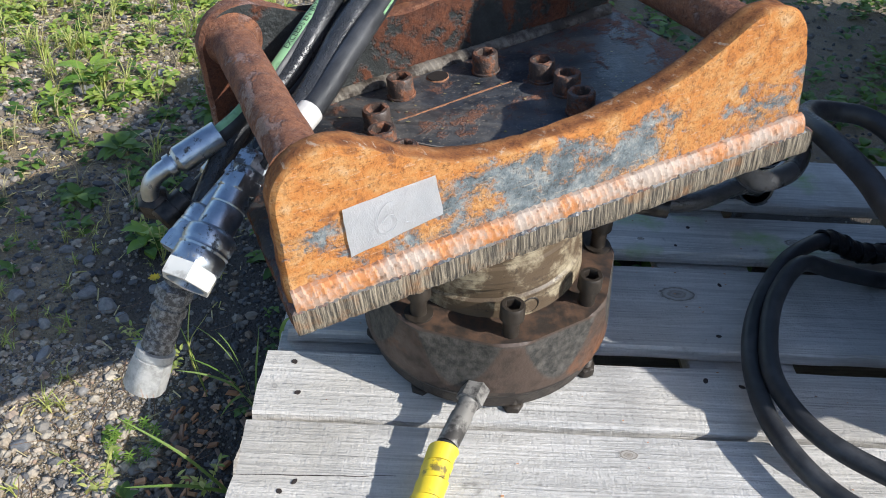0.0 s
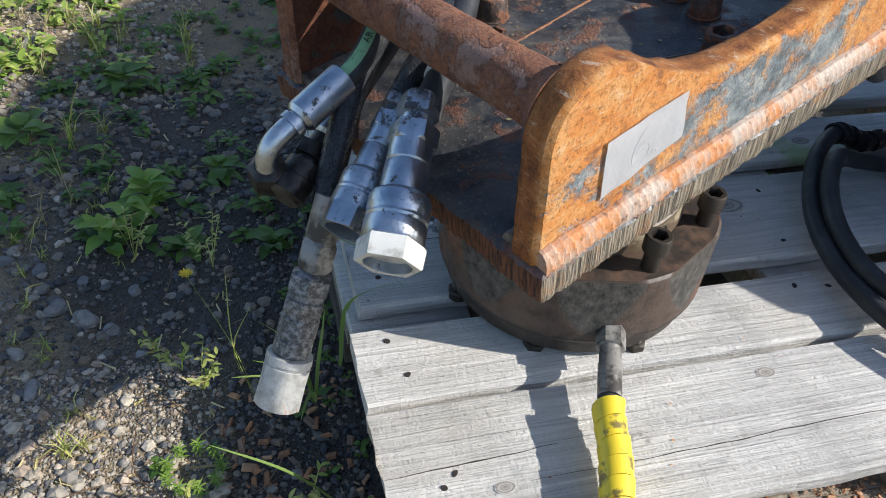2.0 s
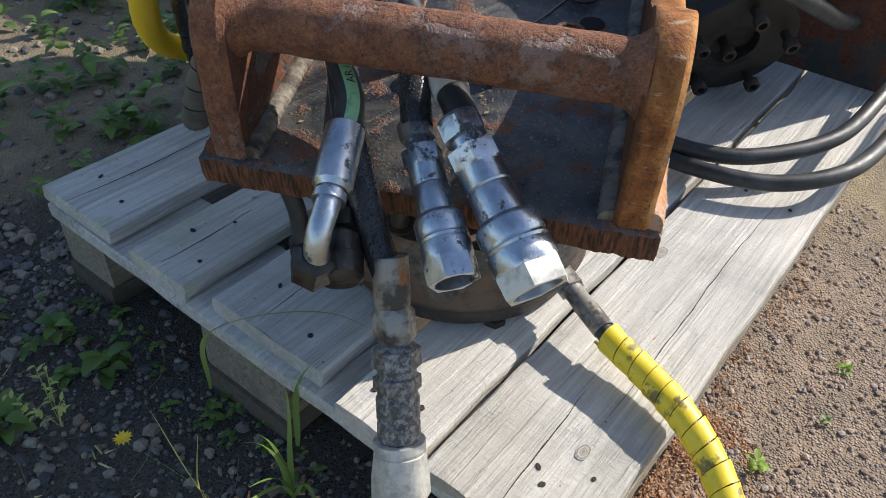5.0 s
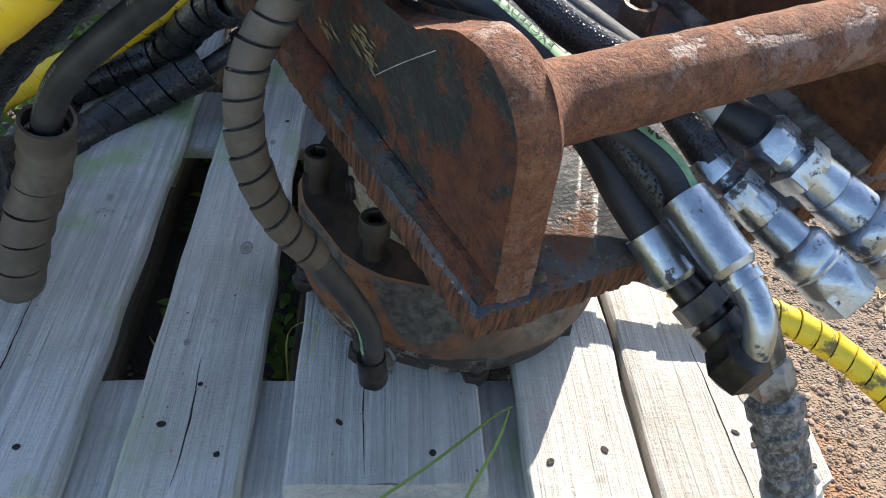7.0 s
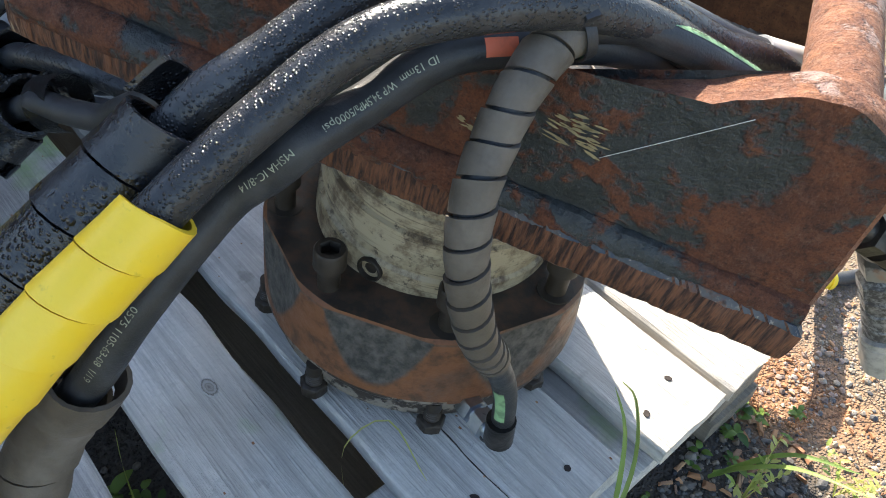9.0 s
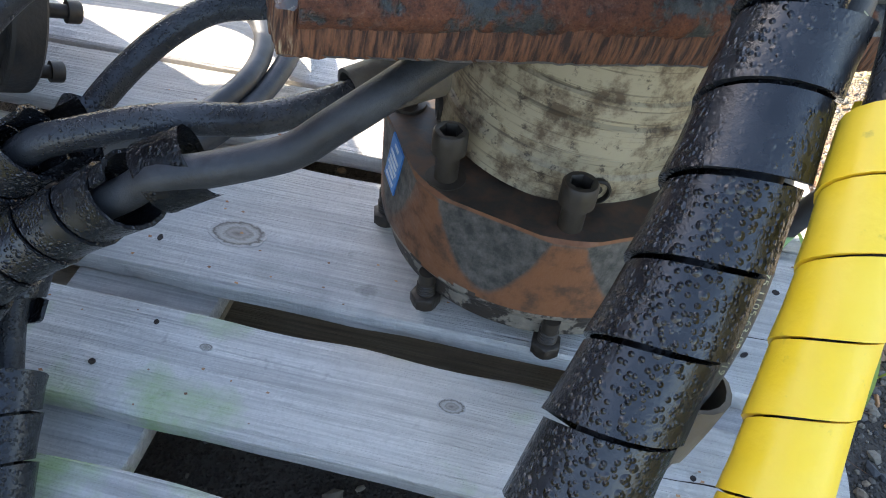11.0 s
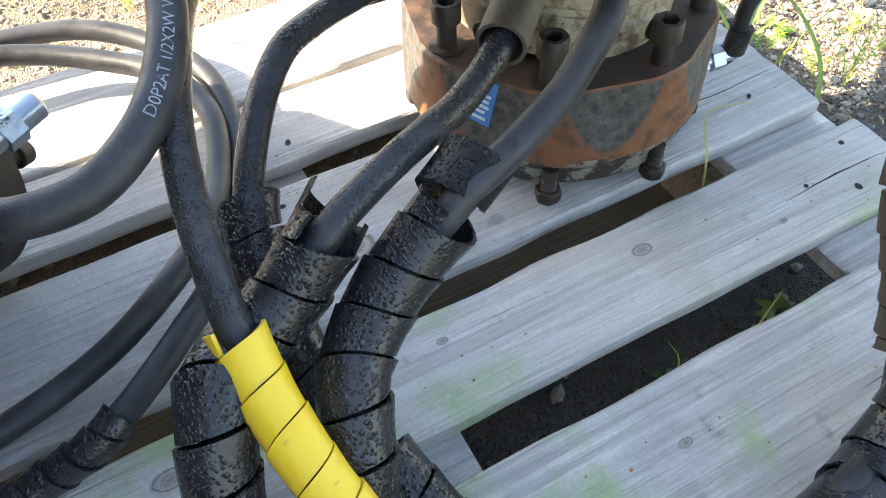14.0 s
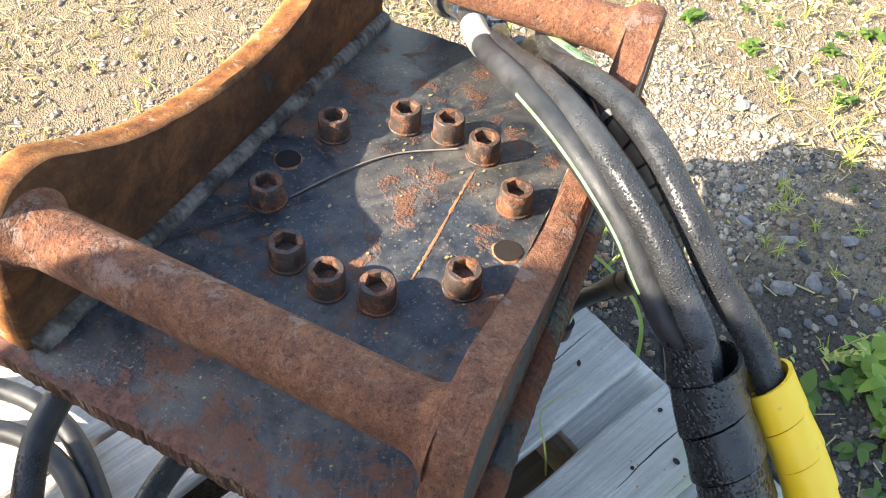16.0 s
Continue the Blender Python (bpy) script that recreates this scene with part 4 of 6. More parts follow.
def hose(label, points, radius=0.0115, material="hose", guards=(), open_ends=False):
    """A hose through the points; guards: (from, to, radius, pitch, material key, label) by places on it."""
    top = thing("hydraulic_hose", label, "hose")
    path = spline(points)
    part("hose", tube(path, radius, 16), M[material], top)
    for a, b, r, pitch, key, words, *gap in guards:
        i, j = sorted((nearest(path, a), nearest(path, b)))
        part("spiral_guard", spiral(path[i: j + 1], r, pitch, start=i * 0.7, gap=gap[0] if gap else 0.07, flare=gap[1] if len(gap) > 1 else (0.0012 if "yellow" in key else 0.0022)), M[key], top, words, 50)
    return top, path


def turned(top, name, a, b, profile, material, label="", seg=24, hexes=()):
    """A turned fitting from a to b: profile of (share of length, radius); hexes: rows of the profile that are six-sided."""
    a, b = Vector(a), Vector(b)
    m = Matrix.Translation(a) @ (b - a).to_track_quat("Z", "Y").to_matrix().to_4x4()
    length = (b - a).length
    bm = bmesh.new()
    rings = []
    for n, (s, r) in enumerate(profile):
        ring = []
        for i in range(seg):
            t = 2 * math.pi * i / seg
            f = 1.0
            if n in hexes:
                f = math.cos(math.pi / 6) / math.cos((t % (math.pi / 3)) - math.pi / 6) * 1.08
            ring.append(m @ Vector((r * f * math.cos(t), r * f * math.sin(t), s * length)))
        rings.append(ring)
    ring_loft(bm, rings)
    return part(name, bm, material, top, label, 35)


BLACK = "wet black plastic spiral guard"
# hose from the front port, in yellow guard, down to the ground
h, path = hose("black hydraulic hose in scuffed yellow spiral guard, lying over pallet edge",
               [(-0.040, -0.150, 0.192), (-0.056, -0.190, 0.184), (-0.072, -0.225, 0.179), (-0.086, -0.275, 0.173), (-0.107, -0.327, 0.168), (-0.128, -0.368, 0.155),
                (-0.156, -0.401, 0.143), (-0.182, -0.430, 0.126), (-0.205, -0.462, 0.100), (-0.228, -0.505, 0.050), (-0.25, -0.57, -0.005), (-0.30, -0.70, -0.020)], 0.0105,
               guards=[((-0.068, -0.214, 0.18), (-0.25, -0.57, -0.005), 0.0155, 0.021, "yellow_dirty", "yellow plastic spiral guard blotched with black grime")])
turned(h, "fitting", (-0.026, -0.118, 0.196), (-0.066, -0.212, 0.181), [(0, 0.012), (0.18, 0.012), (0.19, 0.015), (0.42, 0.015), (0.43, 0.0115), (0.6, 0.0115), (0.62, 0.0125), (1, 0.0122)], M["zinc_old"], "grimy steel hose fitting", hexes=(2, 3))

# hose in bright yellow guard: out from under the plate, one wide loop behind the pallet, over the side plate
h, path = hose("black hydraulic hose in bright yellow spiral guard, looped round pallet edge",
               [(0.2150, -0.0658, 0.4703), (0.2289, -0.0587, 0.4472), (0.2513, -0.0466, 0.4307), (0.2878, -0.0209, 0.4247), (0.3172, 0.0180, 0.4163), (0.3390, 0.0595, 0.4098), (0.3577, 0.1084, 0.4069), (0.3743,
                0.1586, 0.3977), (0.3833, 0.2006, 0.3812), (0.3889, 0.2428, 0.3567), (0.3902, 0.2830, 0.3255), (0.3882, 0.3136, 0.3058), (0.3837, 0.3412, 0.2930), (0.3779, 0.3664, 0.2779), (0.3685, 0.3959, 0.2627),
                (0.3580, 0.4228, 0.2464), (0.3431, 0.4537, 0.2303), (0.3199, 0.4941, 0.2122), (0.2822, 0.5386, 0.2048), (0.2169, 0.5790, 0.2023), (0.1252, 0.5925, 0.2057), (0.0549, 0.5860, 0.2091), (-0.0100, 0.5669,
                0.2278), (-0.0646, 0.5321, 0.2755), (-0.1014, 0.4855, 0.3402), (-0.1211, 0.4325, 0.4125), (-0.1291, 0.3919, 0.4502), (-0.1347, 0.3628, 0.4778), (-0.1391, 0.3284, 0.5033), (-0.1448, 0.2900, 0.5330),
                (-0.1480, 0.2504, 0.5552), (-0.1536, 0.2189, 0.5737), (-0.1609, 0.1934, 0.5830), (-0.1765, 0.1559, 0.5881), (-0.1934, 0.1095, 0.5841), (-0.2109, 0.0574, 0.5656), (-0.2298, 0.0122, 0.5361), (-0.2527,
                -0.0248, 0.5076), (-0.2729, -0.0485, 0.4934), (-0.2921, -0.0718, 0.4723), (-0.3110, -0.1015, 0.4398), (-0.3253, -0.1291, 0.4069), (-0.3306, -0.1470, 0.3880)],
               0.0118, "hose_wet",
               guards=[((0.3903, 0.2733, 0.3328), (-0.143, 0.304, 0.523), 0.0180, 0.030, "yellow", "bright yellow plastic spiral guard", 0.035)])
YELLOW = path
turned(h, "crimp_sleeve", (-0.324, -0.139, 0.405), (-0.336, -0.153, 0.372), [(0, 0.0135), (0.9, 0.0135), (1.0, 0.012)], M["zinc_old"])
turned(h, "nut", (-0.335, -0.152, 0.375), (-0.345, -0.164, 0.348), [(0, 0.010), (0.2, 0.0145), (0.8, 0.0145), (1.0, 0.010)], M["zinc_old"], hexes=(1, 2))
turned(h, "quick_coupler", (-0.344, -0.163, 0.350), (-0.384, -0.2045, 0.242),
       [(0, 0.011), (0.04, 0.017), (0.15, 0.017), (0.16, 0.0145), (0.20, 0.0145), (0.21, 0.0165), (0.29, 0.0165), (0.30, 0.0150), (0.33, 0.0150), (0.34, 0.0162), (0.47, 0.0162), (0.48, 0.0152), (0.495, 0.0152), (0.505, 0.0162), (0.60, 0.0162), (0.61, 0.0150), (0.66, 0.0150)],
       M["worn_dark"], "dark scraped steel quick coupler, hanging open", hexes=(1, 2, 5, 6))
turned(h, "sleeve", Vector((-0.344, -0.163, 0.350)).lerp(Vector((-0.384, -0.2045, 0.242)), 0.615), (-0.384, -0.2045, 0.242),
       [(0, 0.0150), (0.01, 0.0195), (0.14, 0.0198), (0.15, 0.0188), (0.20, 0.0188), (0.21, 0.0195), (0.60, 0.0203), (0.96, 0.0207), (1.0, 0.0198), (1.0, 0.0150), (0.75, 0.0140)], M["pale_steel"], "pale dull steel sleeve with a rust streak", 32, hexes=(6, 7))

# hose in wide black guard: from the upper port, down to the deck, loop, up and over the side plate
h, path = hose("pair of black hydraulic hoses in wet spiral guard, looped on pallet",
               [(0.1150, 0.0200, 0.3560), (0.1505, 0.0179, 0.3549), (0.1829, 0.0209, 0.3535), (0.2157, 0.0285, 0.3521), (0.2449, 0.0427, 0.3543), (0.2717, 0.0611, 0.3557), (0.2980, 0.0848, 0.3450), (0.3213, 0.1116,
                0.3273), (0.3424, 0.1449, 0.3040), (0.3526, 0.1826, 0.2838), (0.3571, 0.2236, 0.2614), (0.3534, 0.2660, 0.2362), (0.3466, 0.3008, 0.2170), (0.3336, 0.3367, 0.1971), (0.3152, 0.3900, 0.1749), (0.2917,
                0.4376, 0.1578), (0.2590, 0.4707, 0.1460), (0.2102, 0.4998, 0.1491), (0.1609, 0.5184, 0.1687), (0.1171, 0.5247, 0.1898), (0.0732, 0.5186, 0.1979), (0.0265, 0.5059, 0.1985), (-0.0098, 0.4920, 0.2319),
                (-0.0339, 0.4698, 0.2870), (-0.0483, 0.4556, 0.3466), (-0.0544, 0.4284, 0.3857), (-0.0693, 0.3915, 0.4260), (-0.0833, 0.3554, 0.4603), (-0.0927, 0.3247, 0.4894), (-0.0999, 0.2948, 0.5148), (-0.1107,
                0.2679, 0.5442), (-0.1199, 0.2336, 0.5627), (-0.1269, 0.2000, 0.5803), (-0.1346, 0.1609, 0.5921), (-0.1513, 0.1058, 0.5898), (-0.1734, 0.0529, 0.5717), (-0.1964, 0.0063, 0.5466), (-0.2120, -0.0354,
                0.5232), (-0.2284, -0.0772, 0.5054), (-0.2463, -0.0940, 0.4913), (-0.2640, -0.1120, 0.4730)],
               0.0118, "hose_wet",
               guards=[((0.341, 0.142, 0.306), (0.347, 0.301, 0.217), 0.0215, 0.034, "guard", BLACK), ((0.3354, 0.3318, 0.1995), (-0.111, 0.266, 0.5440), 0.0255, 0.036, "guard", BLACK)])
# the second hose leaves the same guard
second = spline([(-0.0910, 0.3556, 0.4656), (-0.0996, 0.3182, 0.4965), (-0.1074, 0.2816, 0.5170), (-0.1106, 0.2423, 0.5330), (-0.1156, 0.2137, 0.5486), (-0.1221, 0.1830, 0.5678), (-0.1282, 0.1420, 0.5824), (-0.1418,
                0.0910, 0.5808), (-0.1626, 0.0368, 0.5620), (-0.1858, -0.0163, 0.5373), (-0.2072, -0.0640, 0.5127), (-0.2309, -0.1112, 0.4951), (-0.2475, -0.1381, 0.4866), (-0.2550, -0.1500, 0.4820)])
part("hose", tube(second, 0.0118, 16), M["hose"], h)
turned(h, "fitting", (0.096, 0.026, 0.356), (0.184, 0.016, 0.351), [(0, 0.011), (0.3, 0.011), (0.31, 0.015), (0.55, 0.015), (0.56, 0.0135), (1.0, 0.0135)], M["oily"], "oily black hose fitting", hexes=(2, 3))


def m_mouth(top, a, b, r):
    """The pale hexagon collar round the mouth."""
    a, b = Vector(a), Vector(b)
    if r < 0.02:
        return None
    return turned(top, "mouth", a.lerp(b, 0.885), b.lerp(a, -0.004), [(0, 0.960 * r), (0.1, 0.975 * r), (0.93, 0.955 * r), (1.0, 0.925 * r), (1.0, 0.745 * r), (0.5, 0.735 * r)], M["white_zinc"], "whitish hexagon mouth", 36, hexes=(0, 1, 2, 3))


def coupler(top, a, b, scale, label):
    """A large quick coupler half: swivel nut, body with rings, wide knurled sleeve, hexagon mouth."""
    r = scale
    turned(top, "quick_coupler", a, b,
           [(0, 0.55 * r), (0.03, 0.66 * r), (0.13, 0.66 * r), (0.14, 0.50 * r), (0.19, 0.50 * r), (0.20, 0.74 * r), (0.30, 0.74 * r), (0.31, 0.68 * r), (0.42, 0.70 * r), (0.43, 0.66 * r), (0.44, 0.70 * r), (0.60, 0.72 * r),
            (0.62, 0.90 * r), (0.64, 0.97 * r), (0.72, 0.97 * r), (0.73, 0.93 * r), (0.745, 0.93 * r), (0.755, 0.97 * r), (0.77, 0.93 * r), (0.785, 0.97 * r), (0.86, 0.97 * r), (0.88, 0.95 * r), (0.99, 0.93 * r), (1.0, 0.90 * r), (1.0, 0.74 * r), (0.92, 0.70 * r), (0.91, 0.62 * r), (0.85, 0.62 * r)],
           M["zinc"], label, 36, hexes=(1, 2, 5, 6, 21, 22, 23))
    d = Vector(b) - Vector(a)
    part("bore", lathe([(0.001, 0), (0.60 * r, 0.001)], 24, at=Matrix.Translation(Vector(a) + d * 0.86) @ d.to_track_quat("Z", "Y").to_matrix().to_4x4()), M["oily"], top)
    return m_mouth(top, a, b, r)


coupler(h, (-0.256, -0.140, 0.4880), (-0.3015, -0.2470, 0.4215), 0.0235, "large zinc-plated quick coupler with white hexagon mouth")
coupler(h, (-0.261, -0.106, 0.4740), (-0.3250, -0.1975, 0.4145), 0.0185, "zinc-plated quick coupler smeared with grease")

# hoses from the rear ports in black guards
h, path = hose("black hydraulic hose in wet black spiral guard, running from neck port",
               [(0.0373, 0.1400, 0.4211), (0.0594, 0.1803, 0.4235), (0.0862, 0.2142, 0.4134), (0.1140, 0.2285, 0.3940), (0.1368, 0.2360, 0.3766), (0.1632, 0.2449, 0.3685), (0.1904, 0.2536, 0.3621), (0.2196, 0.2611,
                0.3557), (0.2430, 0.2643, 0.3388), (0.2692, 0.2696, 0.3225), (0.2934, 0.2779, 0.3071), (0.3146, 0.2904, 0.2947), (0.3338, 0.3082, 0.2844), (0.3435, 0.3287, 0.2691), (0.3535, 0.3529, 0.2484), (0.3668,
                0.3802, 0.2146), (0.3776, 0.4078, 0.1872), (0.3699, 0.4500, 0.1763), (0.3439, 0.5077, 0.1648), (0.2915, 0.5770, 0.1138), (0.2211, 0.6311, 0.0525), (0.1257, 0.6551, 0.0312), (0.1205, 0.5990, 0.0850),
                (0.1125, 0.5478, 0.1489), (0.0958, 0.5188, 0.1979), (0.0615, 0.5079, 0.2133), (0.0145, 0.4927, 0.1890), (-0.0412, 0.4725, 0.1696), (-0.0749, 0.4452, 0.1833), (-0.0772, 0.4255, 0.2283), (-0.0732,
                0.4115, 0.2638), (-0.0701, 0.3940, 0.2985), (-0.0780, 0.3737, 0.3405), (-0.1020, 0.3526, 0.3875), (-0.1133, 0.3238, 0.4326), (-0.1147, 0.2903, 0.4625), (-0.1170, 0.2601, 0.4866), (-0.1280, 0.2418, 0.5025), (-0.1360, 0.2246, 0.5185), (-0.1378, 0.1897, 0.5277), (-0.1518, 0.1487, 0.5495), (-0.1713, 0.1061, 0.5511), (-0.1991, 0.0562, 0.5470), (-0.2266, 0.0073, 0.5119), (-0.2584, -0.0342, 0.4877),
                (-0.2883, -0.0582, 0.4590), (-0.3085, -0.0762, 0.4404)],
               0.0118, "hose",
               guards=[((0.233, 0.263, 0.3467), (0.125, 0.655, 0.03), 0.0245, 0.034, "guard", BLACK), ((-0.074, 0.446, 0.183), (-0.095, 0.340, 0.386), 0.0215, 0.034, "guard_brown", "dusty grey-brown plastic guard with torn turns", 0.13)])
NECK = path
turned(h, "crimp_sleeve", (-0.300, -0.069, 0.446), (-0.322, -0.088, 0.427), [(0, 0.0135), (0.9, 0.0135), (1, 0.011)], M["zinc"])
turned(h, "fitting", (-0.321, -0.087, 0.428), (-0.362, -0.128, 0.398), [(0, 0.010), (0.2, 0.010), (0.21, 0.0145), (0.4, 0.0145), (0.41, 0.010), (0.47, 0.010), (0.48, 0.0155), (0.7, 0.0155), (0.71, 0.0165), (0.95, 0.0165), (1, 0.013)], M["oily"], "black greasy threaded fitting", hexes=(2, 3))
h, path = hose("black hydraulic hose in black spiral guard, drooping off pallet deck",
               [(0.0850, 0.1050, 0.3620), (0.1191, 0.1383, 0.3605), (0.1548, 0.1653, 0.3553), (0.1877, 0.1850, 0.3528), (0.2189, 0.2034, 0.3595), (0.2520, 0.2177, 0.3599), (0.2844, 0.2296, 0.3538), (0.3154, 0.2429,
                0.3466), (0.3479, 0.2546, 0.3228), (0.3809, 0.2688, 0.3089), (0.4098, 0.2838, 0.3093), (0.4210, 0.3054, 0.2982), (0.4323, 0.3277, 0.2737), (0.4401, 0.3515, 0.2459), (0.4464, 0.3846, 0.2243), (0.4521,
                0.4186, 0.1985), (0.4421, 0.4504, 0.1816), (0.4172, 0.4901, 0.1739), (0.3821, 0.5460, 0.1352), (0.3425, 0.6214, 0.0639), (0.2980, 0.7017, 0.0225), (0.2186, 0.8018, 0.0130)],
               0.0118, "hose_wet",
               guards=[((0.3116, 0.2413, 0.3482), (0.345, 0.62, 0.06), 0.0245, 0.034, "guard", BLACK)])
G2 = h

# spiral-guarded thin hose from the side port over the side plate to the elbow
h, path = hose("thin hydraulic hose in dusty brown spiral guard, arched over side plate",
               [(-0.1888, 0.0900, 0.1795), (-0.2044, 0.0926, 0.1902), (-0.2046, 0.0940, 0.2159), (-0.2033, 0.0982, 0.2597), (-0.2101, 0.1292, 0.3310), (-0.2171, 0.1617, 0.3901), (-0.2134, 0.1743, 0.4388), (-0.2071,
                0.1745, 0.4735), (-0.2014, 0.1666, 0.5017), (-0.1961, 0.1518, 0.5241), (-0.1942, 0.1346, 0.5502), (-0.1924, 0.1055, 0.5681), (-0.2046, 0.0760, 0.5694), (-0.2232, 0.0426, 0.5564), (-0.2446, 0.0025,
                0.5324), (-0.2669, -0.0356, 0.5067), (-0.2904, -0.0730, 0.4866), (-0.3100, -0.0850, 0.4730)],
               0.0098, "hose",
               guards=[((-0.2115, 0.1360, 0.3440), (-0.194, 0.103, 0.5675), 0.0134, 0.0185, "guard_brown", "dusty brown plastic spiral guard", 0.12, -0.0010)])
THIN = path
turned(h, "sleeve", (-0.2045, 0.096, 0.222), (-0.2045, 0.094, 0.192), [(0, 0.0125), (1, 0.0128)], M["oily"])
turned(h, "fitting", (-0.205, 0.094, 0.188), (-0.150, 0.083, 0.182), [(0, 0.009), (0.25, 0.009), (0.26, 0.013), (0.5, 0.013), (0.51, 0.009), (0.58, 0.009), (0.6, 0.0125), (0.85, 0.0125), (1, 0.009)], M["zinc"], "zinc-plated port fitting", hexes=(2, 3, 6, 7))
turned(h, "crimp_sleeve", (-0.306, -0.082, 0.476), (-0.345, -0.106, 0.456), [(0, 0.0140), (0.92, 0.0140), (1, 0.011)], M["zinc"], "bright crimped hose sleeve")
part("elbow", tube(spline([(-0.343, -0.105, 0.457), (-0.356, -0.112, 0.451), (-0.367, -0.116, 0.441), (-0.372, -0.117, 0.428), (-0.372, -0.117, 0.418)], 0.004), 0.0088, 18), M["zinc"], h, "bent zinc-plated elbow")
turned(h, "collar", (-0.347, -0.107, 0.455), (-0.352, -0.110, 0.4525), [(0, 0.0115), (1, 0.0115)], M["zinc"])
turned(h, "nut", (-0.3720, -0.1165, 0.424), (-0.3705, -0.1080, 0.400), [(0, 0.010), (0.15, 0.0150), (0.9, 0.0150), (1, 0.012)], M["oily"], "dark greasy union nut", hexes=(1, 2))

# two plain hoses in a flat loop on the deck, from the parts on the far end
h, path = hose("black rubber hose lying in a flat loop on pallet deck",
               [(0.7950, -0.3030, 0.2337), (0.6095, -0.3002, 0.2172), (0.4843, -0.2832, 0.2008), (0.4005, -0.2356, 0.1921), (0.3446, -0.1774, 0.1881), (0.3254, -0.1015, 0.1859), (0.3455, -0.0122, 0.1850), (0.3775, 0.0587, 0.1966), (0.4253, 0.1114, 0.2051), (0.4899, 0.1317, 0.1791), (0.5838, 0.1443, 0.1562), (0.7299, 0.1634, 0.1562)], 0.0120)
h, path = hose("black rubber hose with short guard, looped flat on deck",
               [(0.7942, -0.3465, 0.1962), (0.5850, -0.3421, 0.1918), (0.4161, -0.3167, 0.1880), (0.3409, -0.2520, 0.1786), (0.3072, -0.1736, 0.1772), (0.3115, -0.0739, 0.1697), (0.3354, 0.0116, 0.1698), (0.3768, 0.0887, 0.1769), (0.4270, 0.1496, 0.1889), (0.5064, 0.2049, 0.1817), (0.5645, 0.2084, 0.1585), (0.7056, 0.2365, 0.1562)], 0.0120,
               guards=[((0.50, 0.172, 0.1565), (0.613, 0.222, 0.1565), 0.0150, 0.024, "guard", "short black spiral guard")])
# standing loop with white print, on the far parts
h, path = hose("thick black hydraulic hose with white print arching over pallet",
               [(0.6424, 0.0258, 0.2339), (0.5759, 0.0794, 0.2861), (0.5371, 0.1230, 0.3447), (0.5062, 0.1571, 0.3843), (0.4745, 0.1874, 0.3970), (0.4338, 0.1912, 0.4012), (0.3933, 0.1694, 0.4123), (0.3662, 0.1318, 0.4215), (0.3465, 0.0823, 0.4370), (0.3459, 0.0230, 0.4480), (0.3635, -0.0449, 0.4398), (0.3839, -0.1032, 0.4192), (0.4383, -0.1480, 0.3959), (0.5353, -0.1831, 0.3492), (0.6509, -0.1979, 0.2983), (0.7460, -0.2026, 0.2677)], 0.0132)
LABEL_LOOP = path
HOSE_PATHS = (NECK, THIN, LABEL_LOOP, YELLOW, second)


# ---- prints on the hoses ----
def wrap_text(path, radius, start, body, size, material, parent, facing, flip=False, name="print", label=""):
    """Letters bent round a hose: start is the place where they begin, facing the side they are on."""
    bm = letters(body, size)
    fr = frames_along(path)
    i0 = nearest(path, start)
    step = (path[1] - path[0]).length
    facing = Vector(facing).normalized()
    width = max(q.co.x for q in bm.verts)
    for q in bm.verts:
        x = q.co.x
        y = q.co.y - 0.35 * size
        if flip:
            x, y = width - x, -y
        f = i0 + x / step
        i = min(max(int(f), 0), len(path) - 2)
        p = path[i].lerp(path[i + 1], f - i)
        t = fr[i][0].lerp(fr[i + 1][0], min(max(f - i, 0.0), 1.0)).normalized()
        out = (facing - t * facing.dot(t)).normalized()
        up = out.cross(t)
        a = y / radius
        q.co = p + (radius + 0.0004) * (math.cos(a) * out + math.sin(a) * up)
    return part(name, bm, material, parent, label, None)


def wrap_patch(path, radius, a, b, wide, material, parent, facing, name="stripe", label=""):
    """A thin coloured band along one side of a hose, from a to b."""
    i, j = sorted((nearest(path, a), nearest(path, b)))
    fr = frames_along(path)
    facing = Vector(facing).normalized()
    bm = bmesh.new()
    rows = []
    for n in range(i, j + 1):
        t = fr[n][0]
        out = (facing - t * facing.dot(t)).normalized()
        up = out.cross(t)
        rows.append([path[n] + (radius + 0.00025) * (math.cos(s * wide / radius / 2) * out + math.sin(s * wide / radius / 2) * up) for s in (-1, -0.5, 0, 0.5, 1)])
    ring_loft(bm, rows, False, False)
    return part(name, bm, material, parent, label)


def hose_of(words):
    return next(o for o in scene.objects if o.get("label", "").startswith(words))


k = Mat("black_print", 0.7)
M["black_print"] = k.done(k.mix(k.noise(200.0, 3), (0.01, 0.012, 0.01), (0.03, 0.035, 0.03)), [], 0.7)
k = Mat("white_print", 0.7)
M["white_print"] = k.done(k.mix(k.ramp(k.noise(160.0, 3), (0.5, 0.0), (0.62, 0.8)), (0.30, 0.33, 0.36), (0.05, 0.05, 0.06)), [], 0.7)
NECK_HOSE, THIN_HOSE, LOOP_HOSE, YELLOW_HOSE, PAIR_HOSE = HOSE_PATHS
facing = (-0.55, 0.60, 0.45)
wrap_text(NECK_HOSE, 0.0118, (-0.098, 0.335, 0.390), "0575 1105-63-08  1/19", 0.0058, M["print"], hose_of("black hydraulic hose in wet black"), facing, True)
wrap_text(NECK_HOSE, 0.0118, (-0.122, 0.247, 0.483), "MSHA IC-8/14", 0.0058, M["print"], hose_of("black hydraulic hose in wet black"), facing, True)
